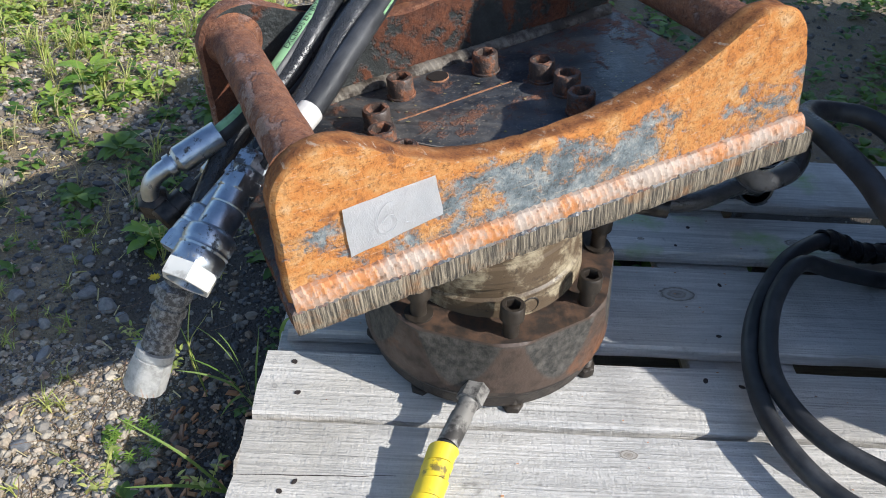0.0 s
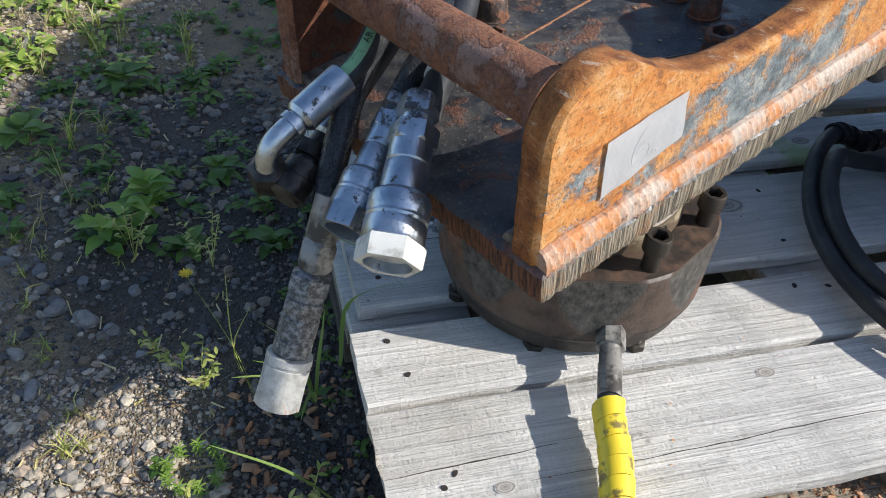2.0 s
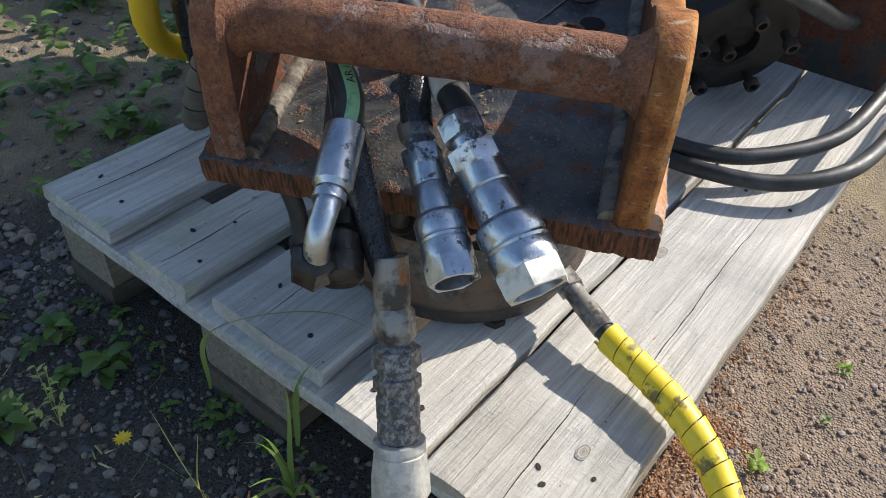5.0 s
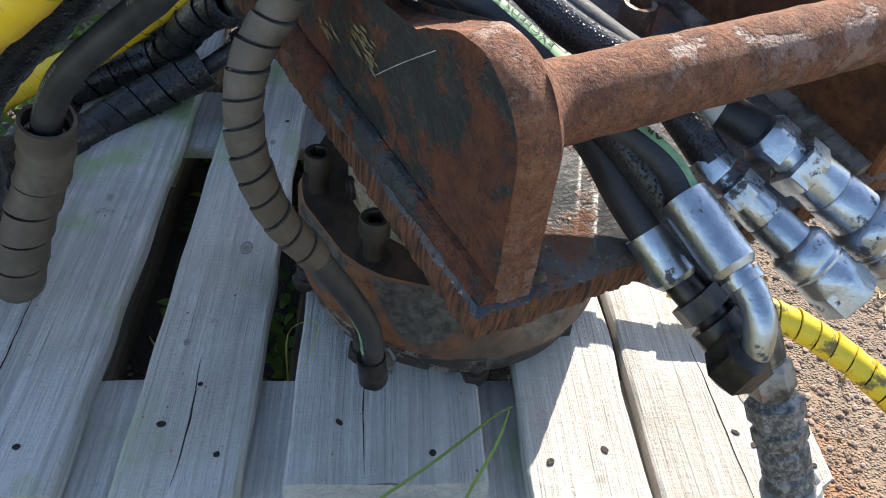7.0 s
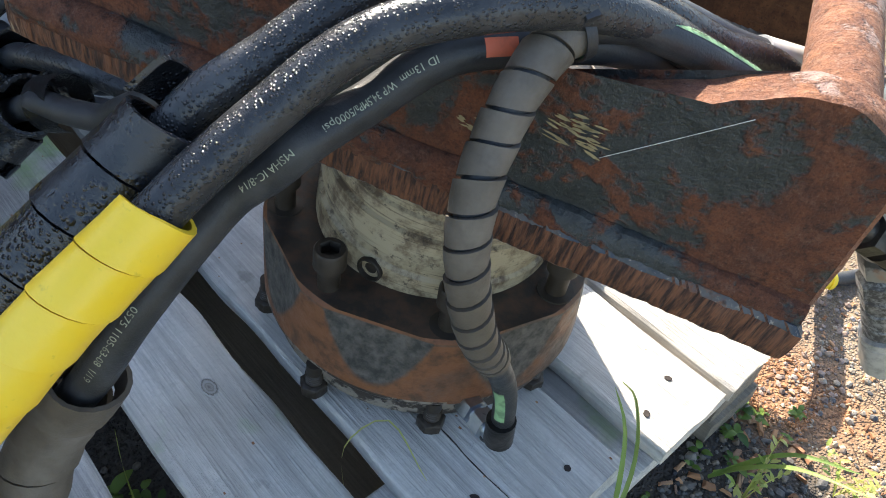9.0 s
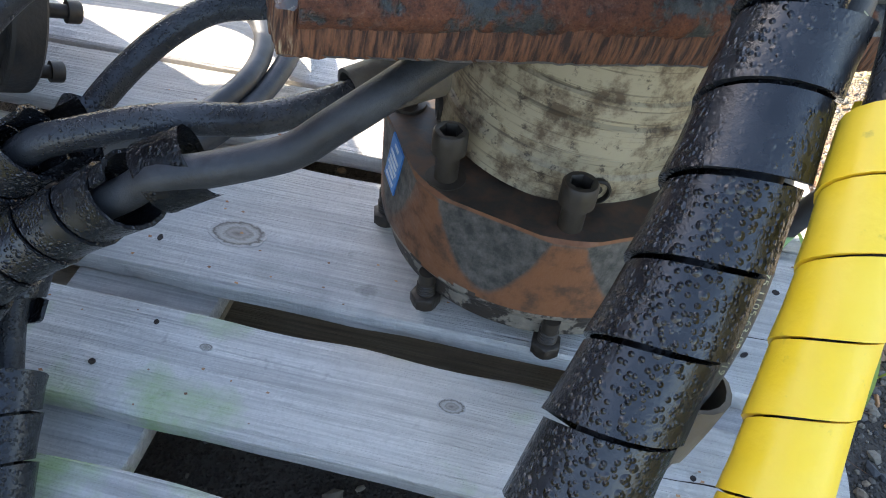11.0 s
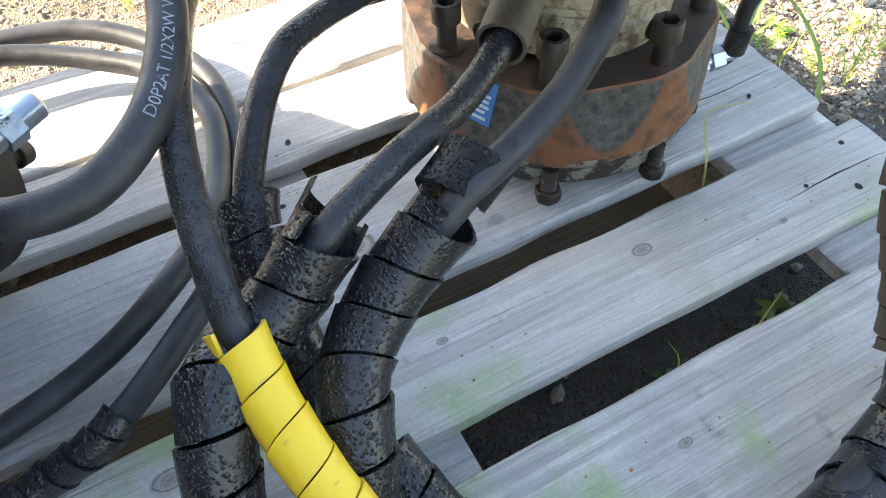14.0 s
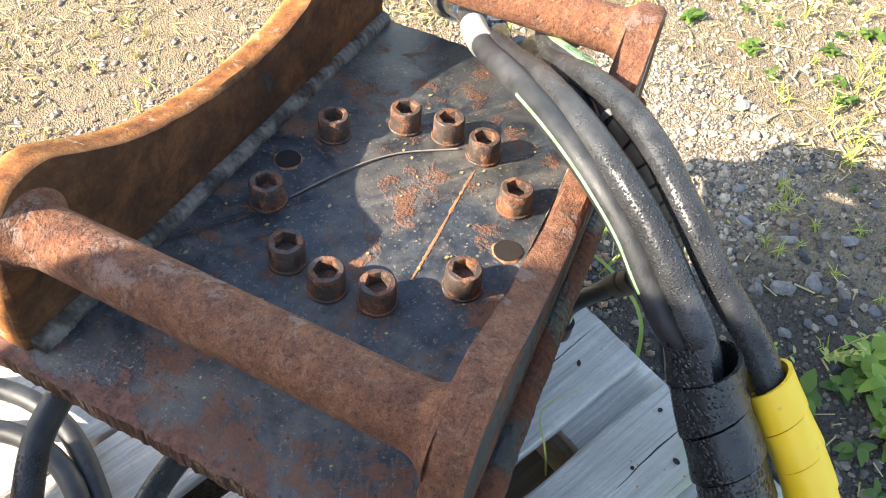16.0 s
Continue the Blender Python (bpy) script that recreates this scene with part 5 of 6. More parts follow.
wrap_text(NECK_HOSE, 0.0118, (-0.1335, 0.213, 0.508), "ID 13mm  WP 34,5MPa/5000psi", 0.0056, M["print"], hose_of("black hydraulic hose in wet black"), facing, True)
wrap_patch(NECK_HOSE, 0.0118, (-0.158, 0.130, 0.537), (-0.165, 0.115, 0.539), 0.010, M["red"], hose_of("black hydraulic hose in wet black"), facing, label="worn red printed label")
wrap_patch(NECK_HOSE, 0.0118, (-0.168, 0.110, 0.539), (-0.182, 0.082, 0.540), 0.008, M["green"], hose_of("black hydraulic hose in wet black"), facing, label="worn green printed label")
thin = hose_of("thin hydraulic hose")
wrap_patch(THIN_HOSE, 0.0098, (-0.222, 0.085, 0.560), (-0.306, -0.080, 0.476), 0.0095, M["green"], thin, (-0.25, -0.55, 0.8), label="green printed stripe")
wrap_text(THIN_HOSE, 0.0101, (-0.276, -0.030, 0.500), "AR / 4713", 0.0085, M["black_print"], thin, (-0.25, -0.55, 0.8), True)
wrap_text(THIN_HOSE, 0.0101, (-0.229, 0.072, 0.556), "EXCEEDS EN 857 2SC", 0.0085, M["black_print"], thin, (-0.25, -0.55, 0.8), True)
wrap_patch(THIN_HOSE, 0.0098, (-0.2045, 0.098, 0.232), (-0.205, 0.110, 0.28), 0.009, M["green"], thin, (-0.3, 0.9, 0.2), label="green printed stripe")
loop = hose_of("thick black hydraulic hose")
wrap_text(LOOP_HOSE, 0.0132, (0.500, 0.118, 0.275), "EN853-2SN", 0.0105, M["white_print"], loop, (-0.02, 0.78, 0.62))
wrap_text(LOOP_HOSE, 0.0132, (0.405, 0.138, 0.370), "D0P2AT 1/2X2W WP 27.5MPa", 0.0105, M["white_print"], loop, (-0.06, 0.66, 0.75))
wrap_text(LOOP_HOSE, 0.0132, (0.372, -0.126, 0.413), "ABA EN", 0.0105, M["white_print"], loop, (-0.5, -0.75, 0.4))
pair = hose_of("pair of black")
wrap_patch(PAIR_HOSE, 0.0118, (-0.110, 0.222, 0.554), (-0.158, 0.045, 0.530), 0.003, M["green"], pair, (0.8, -0.3, 0.25), label="thin yellow-green line")

# cable tie round the thin hose where its guard begins
bm = bmesh.new()
i = nearest(THIN_HOSE, (-0.196, 0.099, 0.5685))
way = (THIN_HOSE[i + 1] - THIN_HOSE[i - 1]).normalized()
m = Matrix.Translation(THIN_HOSE[i]) @ way.to_track_quat("Z", "Y").to_matrix().to_4x4()
ring_loft(bm, [[m @ Vector((r * math.cos(a), r * math.sin(a), z)) for r, z in ((0.0152, -0.003), (0.0164, -0.003), (0.0164, 0.003), (0.0152, 0.003))] for a in (2 * math.pi * j / 40 for j in range(41))], cap=False)
bmesh.ops.create_cube(bm, size=1.0, matrix=m @ pose(-0.010, 0.0155, 0.0, 0, 0, 30) @ Matrix.Diagonal((0.010, 0.007, 0.008, 1)))
part("cable_tie", bm, M["hose"], thin, "black cable tie with its head")

# grubby white wrap on one hose under the bar
part("tape_wrap", tube(along(PAIR_HOSE, 0.86, 0.94), 0.0136, 16), M["tape"], pair, "dirty white tape wrap")

# data plate on the drum
k = Mat("blue_enamel", 0.35)
M["blue"] = k.done(k.mix(k.ramp(k.noise(60.0, 4), (0.5, 0.0), (0.7, 0.5)), (0.03, 0.16, 0.42), (0.10, 0.24, 0.46)), [], 0.35)
k = Mat("dull_white_print", 0.5)
M["dull_white"] = k.done(k.mix(k.noise(90.0, 3), (0.60, 0.64, 0.68), (0.42, 0.46, 0.50)), [], 0.5)
a = radians(29.5)
face = IN @ pose(0.1530 * math.cos(a), 0.1530 * math.sin(a), 0.0895, 0, 0, 30.8 + 90) @ pose(0, 0, 0, 84) @ pose(0, 0, 0, 0, 0, -8)
bm = bmesh.new()
bmesh.ops.create_cube(bm, size=1.0, matrix=face @ Matrix.Diagonal((0.030, 0.047, 0.0016, 1)))
bmesh.ops.bevel(bm, geom=bm.edges[:], offset=0.0005, segments=1)
plate = part("data_plate", bm, M["blue"], rotator, "small blue data plate with white print")
for n, (y, w) in enumerate(((0.018, 0.010), (0.008, 0.022), (0.002, 0.020), (-0.004, 0.022), (-0.010, 0.016), (-0.017, 0.020))):
    bm = bmesh.new()
    bmesh.ops.create_cube(bm, size=1.0, matrix=face @ Matrix.Translation((0, y, 0.0011)) @ Matrix.Diagonal((w, 0.003, 0.0008, 1)))
    o = part("print_bar", bm, M["dull_white"], plate)

# turns of guard that have slipped loose on their hoses, and the sleeve at a port
def loose_turn(top, centre, way, r, length, start, sweep, material, label):
    bm = bmesh.new()
    rings = []
    n = 30
    for i in range(n + 1):
        a = radians(start + sweep * i / n)
        rings.append([Vector((r * (1 + 0.10 * i / n) * math.cos(a), r * (1 + 0.10 * i / n) * math.sin(a), length * (z - 0.5) + 0.016 * i / n)) for z in (0, 0.25, 0.5, 0.75, 1)])
    ring_loft(bm, rings, False, False)
    bmesh.ops.solidify(bm, geom=bm.faces[:], thickness=0.0028)
    bmesh.ops.transform(bm, verts=bm.verts, matrix=Matrix.Translation(centre) @ Vector(way).to_track_quat("Z", "Y").to_matrix().to_4x4())
    return part("guard_turn", bm, M[material], top, label, 50)


neck_top = hose_of("black hydraulic hose in wet black")
droop_top = hose_of("black hydraulic hose in black spiral")
loose_turn(neck_top, (0.208, 0.244, 0.353), (0.86, 0.30, -0.40), 0.0245, 0.036, -60, 300, "guard", "loose slipped turn of wet black guard")
loose_turn(droop_top, (0.304, 0.223, 0.338), (0.72, 0.55, -0.30), 0.0235, 0.034, 120, 250, "guard", "torn loose turn of wet black guard")
bm = tube(spline([(0.078, 0.097, 0.360), (0.102, 0.122, 0.362), (0.130, 0.149, 0.3595)], 0.006), 0.0205, 24, inner=0.0175)
part("port_sleeve", bm, M["guard_brown"], droop_top, "dull grey-brown plastic sleeve at the port")

# ---- the unit at the far end of the pallet ----
unit = thing("hydraulic_unit", "dark oily hydraulic unit with bolted round flange, leaning on pallet deck", "machine part")
k = Mat("black_oily_casting", 0.5)
mid = k.noise(35.0, 5, 0.65)
M["casting"] = k.done(k.mix(k.ramp(mid, (0.4, 0.0), (0.65, 1.0)), (0.008, 0.0075, 0.007), (0.032, 0.025, 0.020)), [(mid, 0.0012), (k.noise(200.0, 4), 0.0006)], k.ramp(mid, (0.3, 0.4), (0.7, 0.75)))
axis = Vector((-0.618, -0.689, -0.358)).normalized()
UNIT = Matrix.Translation((0.575, -0.078, 0.243)) @ axis.to_track_quat("Z", "Y").to_matrix().to_4x4() @ Matrix.Scale(0.88, 4)
part("flange", lathe([(0.06, -0.075), (0.098, -0.073), (0.098, -0.040), (0.112, -0.038), (0.115, -0.034), (0.115, -0.003), (0.112, 0.0), (0.062, 0.0), (0.058, -0.002), (0.055, -0.002), (0.045, -0.003), (0.043, -0.022), (0.002, -0.022)], 64, at=UNIT), M["casting"], unit, "round dark flange with open bore", 35)
part("body", lathe([(0.05, -0.20), (0.085, -0.195), (0.088, -0.19), (0.088, -0.11), (0.096, -0.105), (0.096, -0.070)], 48, at=UNIT), M["casting"], unit, "black ribbed body", 35)
for n in range(9):
    part("rib", lathe([(0.087, 0), (0.099, 0.001), (0.099, 0.006), (0.087, 0.007)], 48, at=UNIT @ pose(0, 0, -0.19 + 0.0095 * n)), M["casting"], unit)
for n, (a, r) in enumerate(((20, 0.088), (92, 0.088), (164, 0.088), (236, 0.088), (308, 0.088), (200, 0.016))):
    m = UNIT @ pose(r * math.cos(radians(a)), r * math.sin(radians(a)), 0.0 if n < 5 else -0.02)
    part("bolt_shank", lathe([(0.0085, -0.01), (0.0085, 0.026)], 18, at=m), M["dark_bolt"], unit)
    bm = bolt_mesh(0.0135, 0.016, 0.007)
    bmesh.ops.transform(bm, verts=bm.verts, matrix=m @ pose(0, 0, 0.025))
    part("bolt_head", bm, M["dark_bolt"], unit)
turned(unit, "fitting", (0.505, 0.035, 0.335), (0.455, 0.005, 0.338), [(0, 0.011), (0.3, 0.011), (0.31, 0.015), (0.6, 0.015), (0.61, 0.012), (0.95, 0.012), (1, 0.008), (0.9, 0.007)], M["zinc"], "bright zinc hose fitting", hexes=(2, 3))

# tall unseen plate added on the pallet's end, outlined to shade the rear deck
deck_blocker = thing("unseen_sun_blocker", "tall dark steel machine frame standing on end of pallet", "machine part")
def blocker_plate(pts, x0, x1):
    bm = bmesh.new()
    ring_loft(bm, [[Vector((x, y, z)) for y, z in pts] for x in (x0, x1)])
    bmesh.ops.bevel(bm, geom=[e for e in bm.edges if e.calc_face_angle(0) > 0.5], offset=0.004, segments=2)
    return bm
part("back_plate", blocker_plate([(-0.30, TOP + 0.0005), (0.48, TOP + 0.0005), (0.60, 0.42), (0.80, 0.58), (0.86, 0.80), (0.62, 1.10), (0.32, 1.22), (0.02, 1.265), (-0.16, 1.30), (-0.24, 1.24), (-0.285, 1.12), (-0.306, 0.98), (-0.276, 0.70), (-0.30, 0.66), (-0.372, 0.60), (-0.375, 0.54), (-0.30, 0.47)], 0.80, 0.826), M["rust_rear"], deck_blocker, "rusty dark steel plate")
# another unseen plate, added farther back to shade the ground behind the pallet
other = thing("unseen_sun_blocker", "dark steel machine frame standing on the ground behind pallet", "machine part")
part("back_plate", blocker_plate([(0.30, -0.012), (1.70, -0.012), (1.70, 0.85), (1.50, 1.05), (0.60, 1.05), (0.30, 0.70)], 1.45, 1.475), M["rust_rear"], other, "rusty dark steel plate")
for y in (0.45, 1.50):
    part("rib", blocker_plate([(y - 0.012, -0.012), (y + 0.012, -0.012), (y + 0.012, 0.40), (y - 0.012, 0.40)], 1.477, 1.56), M["rust_rear"], other)
for y in (-0.27, 0.41):
    part("rib", blocker_plate([(y - 0.012, TOP + 0.0005), (y + 0.012, TOP + 0.0005), (y + 0.012, 0.42), (y - 0.012, 0.42)], 0.828, 0.895), M["rust_rear"], deck_blocker)


# ---- nails, knots and cracks in the deck ----
k = Mat("rusty_nail_hole", 0.8)
M["nail"] = k.done(k.mix(k.noise(400.0, 2), (0.012, 0.009, 0.008), (0.05, 0.035, 0.028)), [], 0.8)
k = Mat("wood_knot", 0.85, shift=False)
span = k.t.nodes.new("ShaderNodeVectorMath")
span.operation = "LENGTH"
k.t.links.new(k.scaled((1.0, 1.0, 0.0)), span.inputs[0])
rg = k.math("ADD", span.outputs["Value"], k.math("MULTIPLY", k.math("SUBTRACT", k.noise(3.0, 4, 0.6), 0.5), 0.5))
col = k.ramp(rg, (0.0, (0.20, 0.17, 0.14)), (0.30, (0.37, 0.335, 0.29)), (0.42, (0.27, 0.24, 0.205)), (0.56, (0.44, 0.41, 0.365)), (0.70, (0.38, 0.35, 0.31)), (0.82, (0.16, 0.14, 0.115)), (0.93, (0.48, 0.455, 0.42)))
M["knot"] = k.done(col, [(k.noise(9.0, 4), 0.0008)], 0.85)
NAILS = [(-0.247, -0.114), (-0.259, -0.063), (-0.249, 0.041), (-0.216, 0.125), (-0.249, 0.229), (-0.172, 0.257), (-0.217, 0.283), (-0.229, -0.241), (-0.207, -0.288), (-0.265, -0.302), (-0.262, -0.288), (-0.243, -0.254),
         (0.261, -0.064), (0.305, -0.072), (0.286, 0.224), (0.317, 0.275), (0.300, 0.020), (0.330, 0.130), (-0.240, 0.400), (-0.225, 0.470), (0.300, 0.400), (0.325, 0.465), (0.350, -0.215), (0.345, -0.28)]
disc = None
rng = random.Random(5)
for n, (x, y) in enumerate(NAILS):
    m = Matrix.Translation((x, y, TOP + 0.0006)) @ Matrix.Rotation(rng.random() * 6, 4, "Z") @ Matrix.Diagonal((rng.uniform(0.55, 1.1), rng.uniform(0.5, 0.75), 1, 1))
    if disc is None:
        bm = lathe([(0.0042, -0.001), (0.0045, 0.0004), (0.0030, 0.0008), (0.0008, 0.0002)], 12)
        for q in bm.verts:
            q.co += Vector((1, 1, 0)) * 0.0009 * noise.noise(q.co * 400)
        disc = part("nail", bm, M["nail"], pallet, "rusty sunken nail")
        disc.matrix_basis = m
    else:
        twin("nail", disc, pallet, m)
knot = None
for x, y, r in ((0.142, -0.186, 0.010), (0.021, 0.242, 0.010), (-0.187, -0.265, 0.009), (0.234, 0.238, 0.005), (0.262, 0.105, 0.024), (0.11, 0.415, 0.006), (0.480, 0.245, 0.014), (-0.12, 0.28, 0.004)):
    m = Matrix.Translation((x, y, TOP + 0.0004)) @ Matrix.Diagonal((r * 1.2, r * 0.72, 0.6, 1))
    if knot is None:
        bm = lathe([(1.0, -0.001), (1.0, 0.0006), (0.86, 0.0011), (0.70, 0.0006), (0.2, 0.0009), (0.05, 0.0009)], 24)
        for q in bm.verts:
            d = 1 + 0.16 * noise.noise(Vector((q.co.x * 2, q.co.y * 2, 3)))
            q.co.x, q.co.y = q.co.x * d, q.co.y * d
        knot = part("knot", bm, M["knot"], pallet, "dark wood knot")
        knot.matrix_basis = m
    else:
        twin("knot", knot, pallet, m)


def crack(points, w):
    bm = bmesh.new()
    path = spline([(x, y, TOP + 0.0003) for x, y in points], 0.01)
    rows = []
    for i, p in enumerate(path):
        ww = w * (0.25 + math.sin(math.pi * i / (len(path) - 1))) * (1 + 0.5 * noise.noise(p * 90))
        y = p.y + 0.0012 * noise.noise(p * 40)
        rows.append([Vector((p.x, y - ww, p.z)), Vector((p.x, y, p.z + 0.0005)), Vector((p.x, y + ww, p.z))])
    ring_loft(bm, rows, False, False)
    return part("crack", bm, M["nail"], pallet, "long drying crack")


crack([(-0.16, -0.263), (0.0, -0.262), (0.2, -0.258), (0.36, -0.262)], 0.0005)
crack([(-0.297, -0.235), (-0.20, -0.232), (-0.12, -0.228)], 0.0006)
crack([(-0.28, 0.262), (-0.22, 0.259), (-0.14, 0.262)], 0.0007)
crack([(-0.27, 0.10), (-0.2, 0.104), (-0.1, 0.10)], 0.0006)
crack([(-0.287, 0.452), (-0.18, 0.446), (-0.05, 0.448)], 0.0007)

# ---- loose cover of the ground ----
def ico():
    bm = bmesh.new()
    bmesh.ops.create_icosphere(bm, subdivisions=1, radius=1.0)
    v = np.array([q.co[:] for q in bm.verts])
    f = np.array([[q.index for q in g.verts] for g in bm.faces])
    bm.free()
    return v, f


def fine_ico():
    bm = bmesh.new()
    bmesh.ops.create_icosphere(bm, subdivisions=2, radius=1.0)
    v = np.array([q.co[:] for q in bm.verts])
    f = np.array([[q.index for q in g.verts] for g in bm.faces])
    bm.free()
    return v, f


def joined(name, verts, faces, material, label, category, smooth=False):
    me = bpy.data.meshes.new(name)
    me.from_pydata(verts.tolist(), [], faces.tolist())
    me.materials.append(material)
    if smooth:
        me.polygons.foreach_set("use_smooth", [True] * len(me.polygons))
    ob = new(name, me)
    return tagged(ob, label, category, kind="stuff")


def scatter_stones(count, zone, sizes, shape, r):
    """Squashed, dented stones strewn over a zone (x0, x1, y0, y1)."""
    v0, f0 = shape
    vs, fs = [], []
    n = 0
    while n < count:
        x, y = r.uniform(zone[0], zone[1]), r.uniform(zone[2], zone[3])
        if -0.29 < x < 0.89 and -0.29 < y < 0.49 and r.random() < 0.75:
            n += 1
            continue
        s = sizes[0] * (sizes[1] / sizes[0]) ** (r.random() ** 2.2)
        d = 1 + 0.28 * (r.random(v0.shape) - 0.5) + 0.22 * np.sin(v0[:, ::-1] * 3 + r.random(3) * 6)
        p = v0 * d * s * np.array([1.0, r.uniform(0.6, 1.0), r.uniform(0.45, 0.8)])
        a = r.random() * 6.28
        c, q = math.cos(a), math.sin(a)
        p = np.stack([p[:, 0] * c - p[:, 1] * q, p[:, 0] * q + p[:, 1] * c, p[:, 2]], 1)
        p += (x, y, ground_height(x, y) + s * 0.22)
        fs.append(f0 + tally(vs))
        vs.append(p)
        n += 1
    return vs, fs


def tally(vs):
    return len(vs) * (len(vs[0]) if vs else 0)


def gravel_material(name, *tones):
    k = Mat(name, 0.85, shift=False)
    grain = k.noise(160.0, 4, 0.6)
    col = k.ramp(k.island(), *((i / (len(tones) - 1), c) for i, c in enumerate(tones)))
    col = k.mix(k.ramp(grain, (0.42, 0.0), (0.7, 0.55)), col, (0.10, 0.095, 0.09))
    return k.done(col, [(grain, 0.0012)], 0.85)


# shaded and sunlit copies of the gravel: the light is in the tones
M["stone"] = gravel_material("shaded_mixed_stone", (0.035, 0.036, 0.040), (0.08, 0.080, 0.083), (0.18, 0.165, 0.145), (0.14, 0.115, 0.088), (0.30, 0.265, 0.21), (0.22, 0.155, 0.10))
M["sunlit_stone"] = gravel_material("sunlit_pale_stone", (0.040, 0.040, 0.045), (0.12, 0.118, 0.12), (0.38, 0.33, 0.26), (0.45, 0.39, 0.30), (0.38, 0.30, 0.21), (0.56, 0.49, 0.38), (0.36, 0.24, 0.16))
k = Mat("grey_stone", 0.85)
grain = k.noise(90.0, 5, 0.65)
col = k.ramp(k.random(), (0.0, (0.13, 0.135, 0.145)), (0.5, (0.24, 0.23, 0.22)), (1.0, (0.33, 0.30, 0.26)))
M["lone_stone"] = k.done(k.mix(k.ramp(grain, (0.4, 0.0), (0.7, 0.7)), col, (0.10, 0.095, 0.09)), [(grain, 0.0025)], 0.85)
k = Mat("reddish_grit", 0.9, shift=False)
isl = k.island()
col = k.ramp(isl, (0.0, (0.16, 0.12, 0.10)), (0.4, (0.30, 0.22, 0.175)), (0.75, (0.38, 0.30, 0.25)), (1.0, (0.26, 0.24, 0.23)))
M["grit"] = k.done(col, [(k.noise(200.0, 3), 0.0008)], 0.9)
gen = np.random.default_rng(11)
small, fine = ico(), fine_ico()


def stones(label, material, *zones):
    vs, fs = [], []
    for shape_zones in zones:
        count, zone, sizes = shape_zones
        a, b = scatter_stones(count, zone, sizes, small, gen)
        base = tally(vs)
        fs += [q + base for q in b]
        vs += a
    return joined("gravel", np.concatenate(vs), np.concatenate(fs), material, label, "gravel")


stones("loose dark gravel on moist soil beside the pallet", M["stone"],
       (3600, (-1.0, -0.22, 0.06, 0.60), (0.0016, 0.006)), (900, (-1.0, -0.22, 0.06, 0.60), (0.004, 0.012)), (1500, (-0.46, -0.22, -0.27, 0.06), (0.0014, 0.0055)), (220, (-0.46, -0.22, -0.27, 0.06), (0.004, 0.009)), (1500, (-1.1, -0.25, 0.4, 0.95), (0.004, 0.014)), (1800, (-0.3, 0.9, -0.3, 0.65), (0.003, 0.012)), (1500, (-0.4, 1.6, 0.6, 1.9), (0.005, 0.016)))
stones("dry pale gravel of mixed sizes on open ground", M["sunlit_stone"],
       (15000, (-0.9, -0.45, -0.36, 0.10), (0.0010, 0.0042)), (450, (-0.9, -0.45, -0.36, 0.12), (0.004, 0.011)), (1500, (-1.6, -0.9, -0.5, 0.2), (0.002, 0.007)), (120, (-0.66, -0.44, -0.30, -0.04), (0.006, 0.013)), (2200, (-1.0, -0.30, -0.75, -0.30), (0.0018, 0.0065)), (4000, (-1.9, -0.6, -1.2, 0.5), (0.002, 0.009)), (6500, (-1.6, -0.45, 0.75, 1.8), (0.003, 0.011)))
stones("fine reddish grit on bare soil", M["grit"], (6500, (-0.36, 0.75, -0.85, -0.30), (0.0015, 0.006)), (5000, (-1.2, 0.6, -1.7, -0.7), (0.002, 0.009)))
# larger stones, one by one
stone_bits = []
for n, (x, y, s) in enumerate(((-0.63, -0.095, 0.022), (-0.67, 0.075, 0.026), (-0.62, 0.19, 0.030), (-0.66, 0.215, 0.026), (-0.585, 0.165, 0.020), (-0.59, 0.010, 0.014), (-0.645, -0.17, 0.017), (-0.53, -0.19, 0.018), (-0.56, 0.24, 0.018), (-0.70, 0.14, 0.022),
                              (-0.545, 0.115, 0.015), (-0.60, -0.24, 0.014), (-0.72, 0.02, 0.019), (-0.50, -0.10, 0.013), (-0.77, 0.20, 0.024), (-0.80, 0.05, 0.018), (-0.56, -0.05, 0.012), (-0.48, -0.23, 0.016), (-0.88, -0.10, 0.024), (-0.95, 0.95, 0.045), (-0.80, 1.05, 0.04), (-0.69, 0.30, 0.022), (-0.74, 0.33, 0.02), (-0.63, 0.27, 0.016), (-1.05, -0.15, 0.022), (-1.0, 0.10, 0.02))):
    v0, f0 = fine
    p = v0.copy()
    for cut in range(9):
        way = gen.normal(size=3)
        way /= np.linalg.norm(way)
        p -= np.outer(np.maximum(0, p @ way - gen.uniform(0.55, 0.85)), way)
    s *= 0.72
    p = p * (1 + 0.05 * (gen.random(v0.shape) - 0.5)) * s * np.array([1.0, gen.uniform(0.6, 0.95), gen.uniform(0.5, 0.8)])
    me = bpy.data.meshes.new("stone")
    me.from_pydata(p.tolist(), [], f0.tolist())
    me.materials.append(M["lone_stone"])
    ob = new("stone", me)
    ob.matrix_world = Matrix.Translation((x, y, ground_height(x, y) + s * 0.12)) @ Matrix.Rotation(n * 1.3, 4, "Z")
    tagged(ob, "angular grey stone half sunk in the gravel", "stone", "stones beside the pallet")

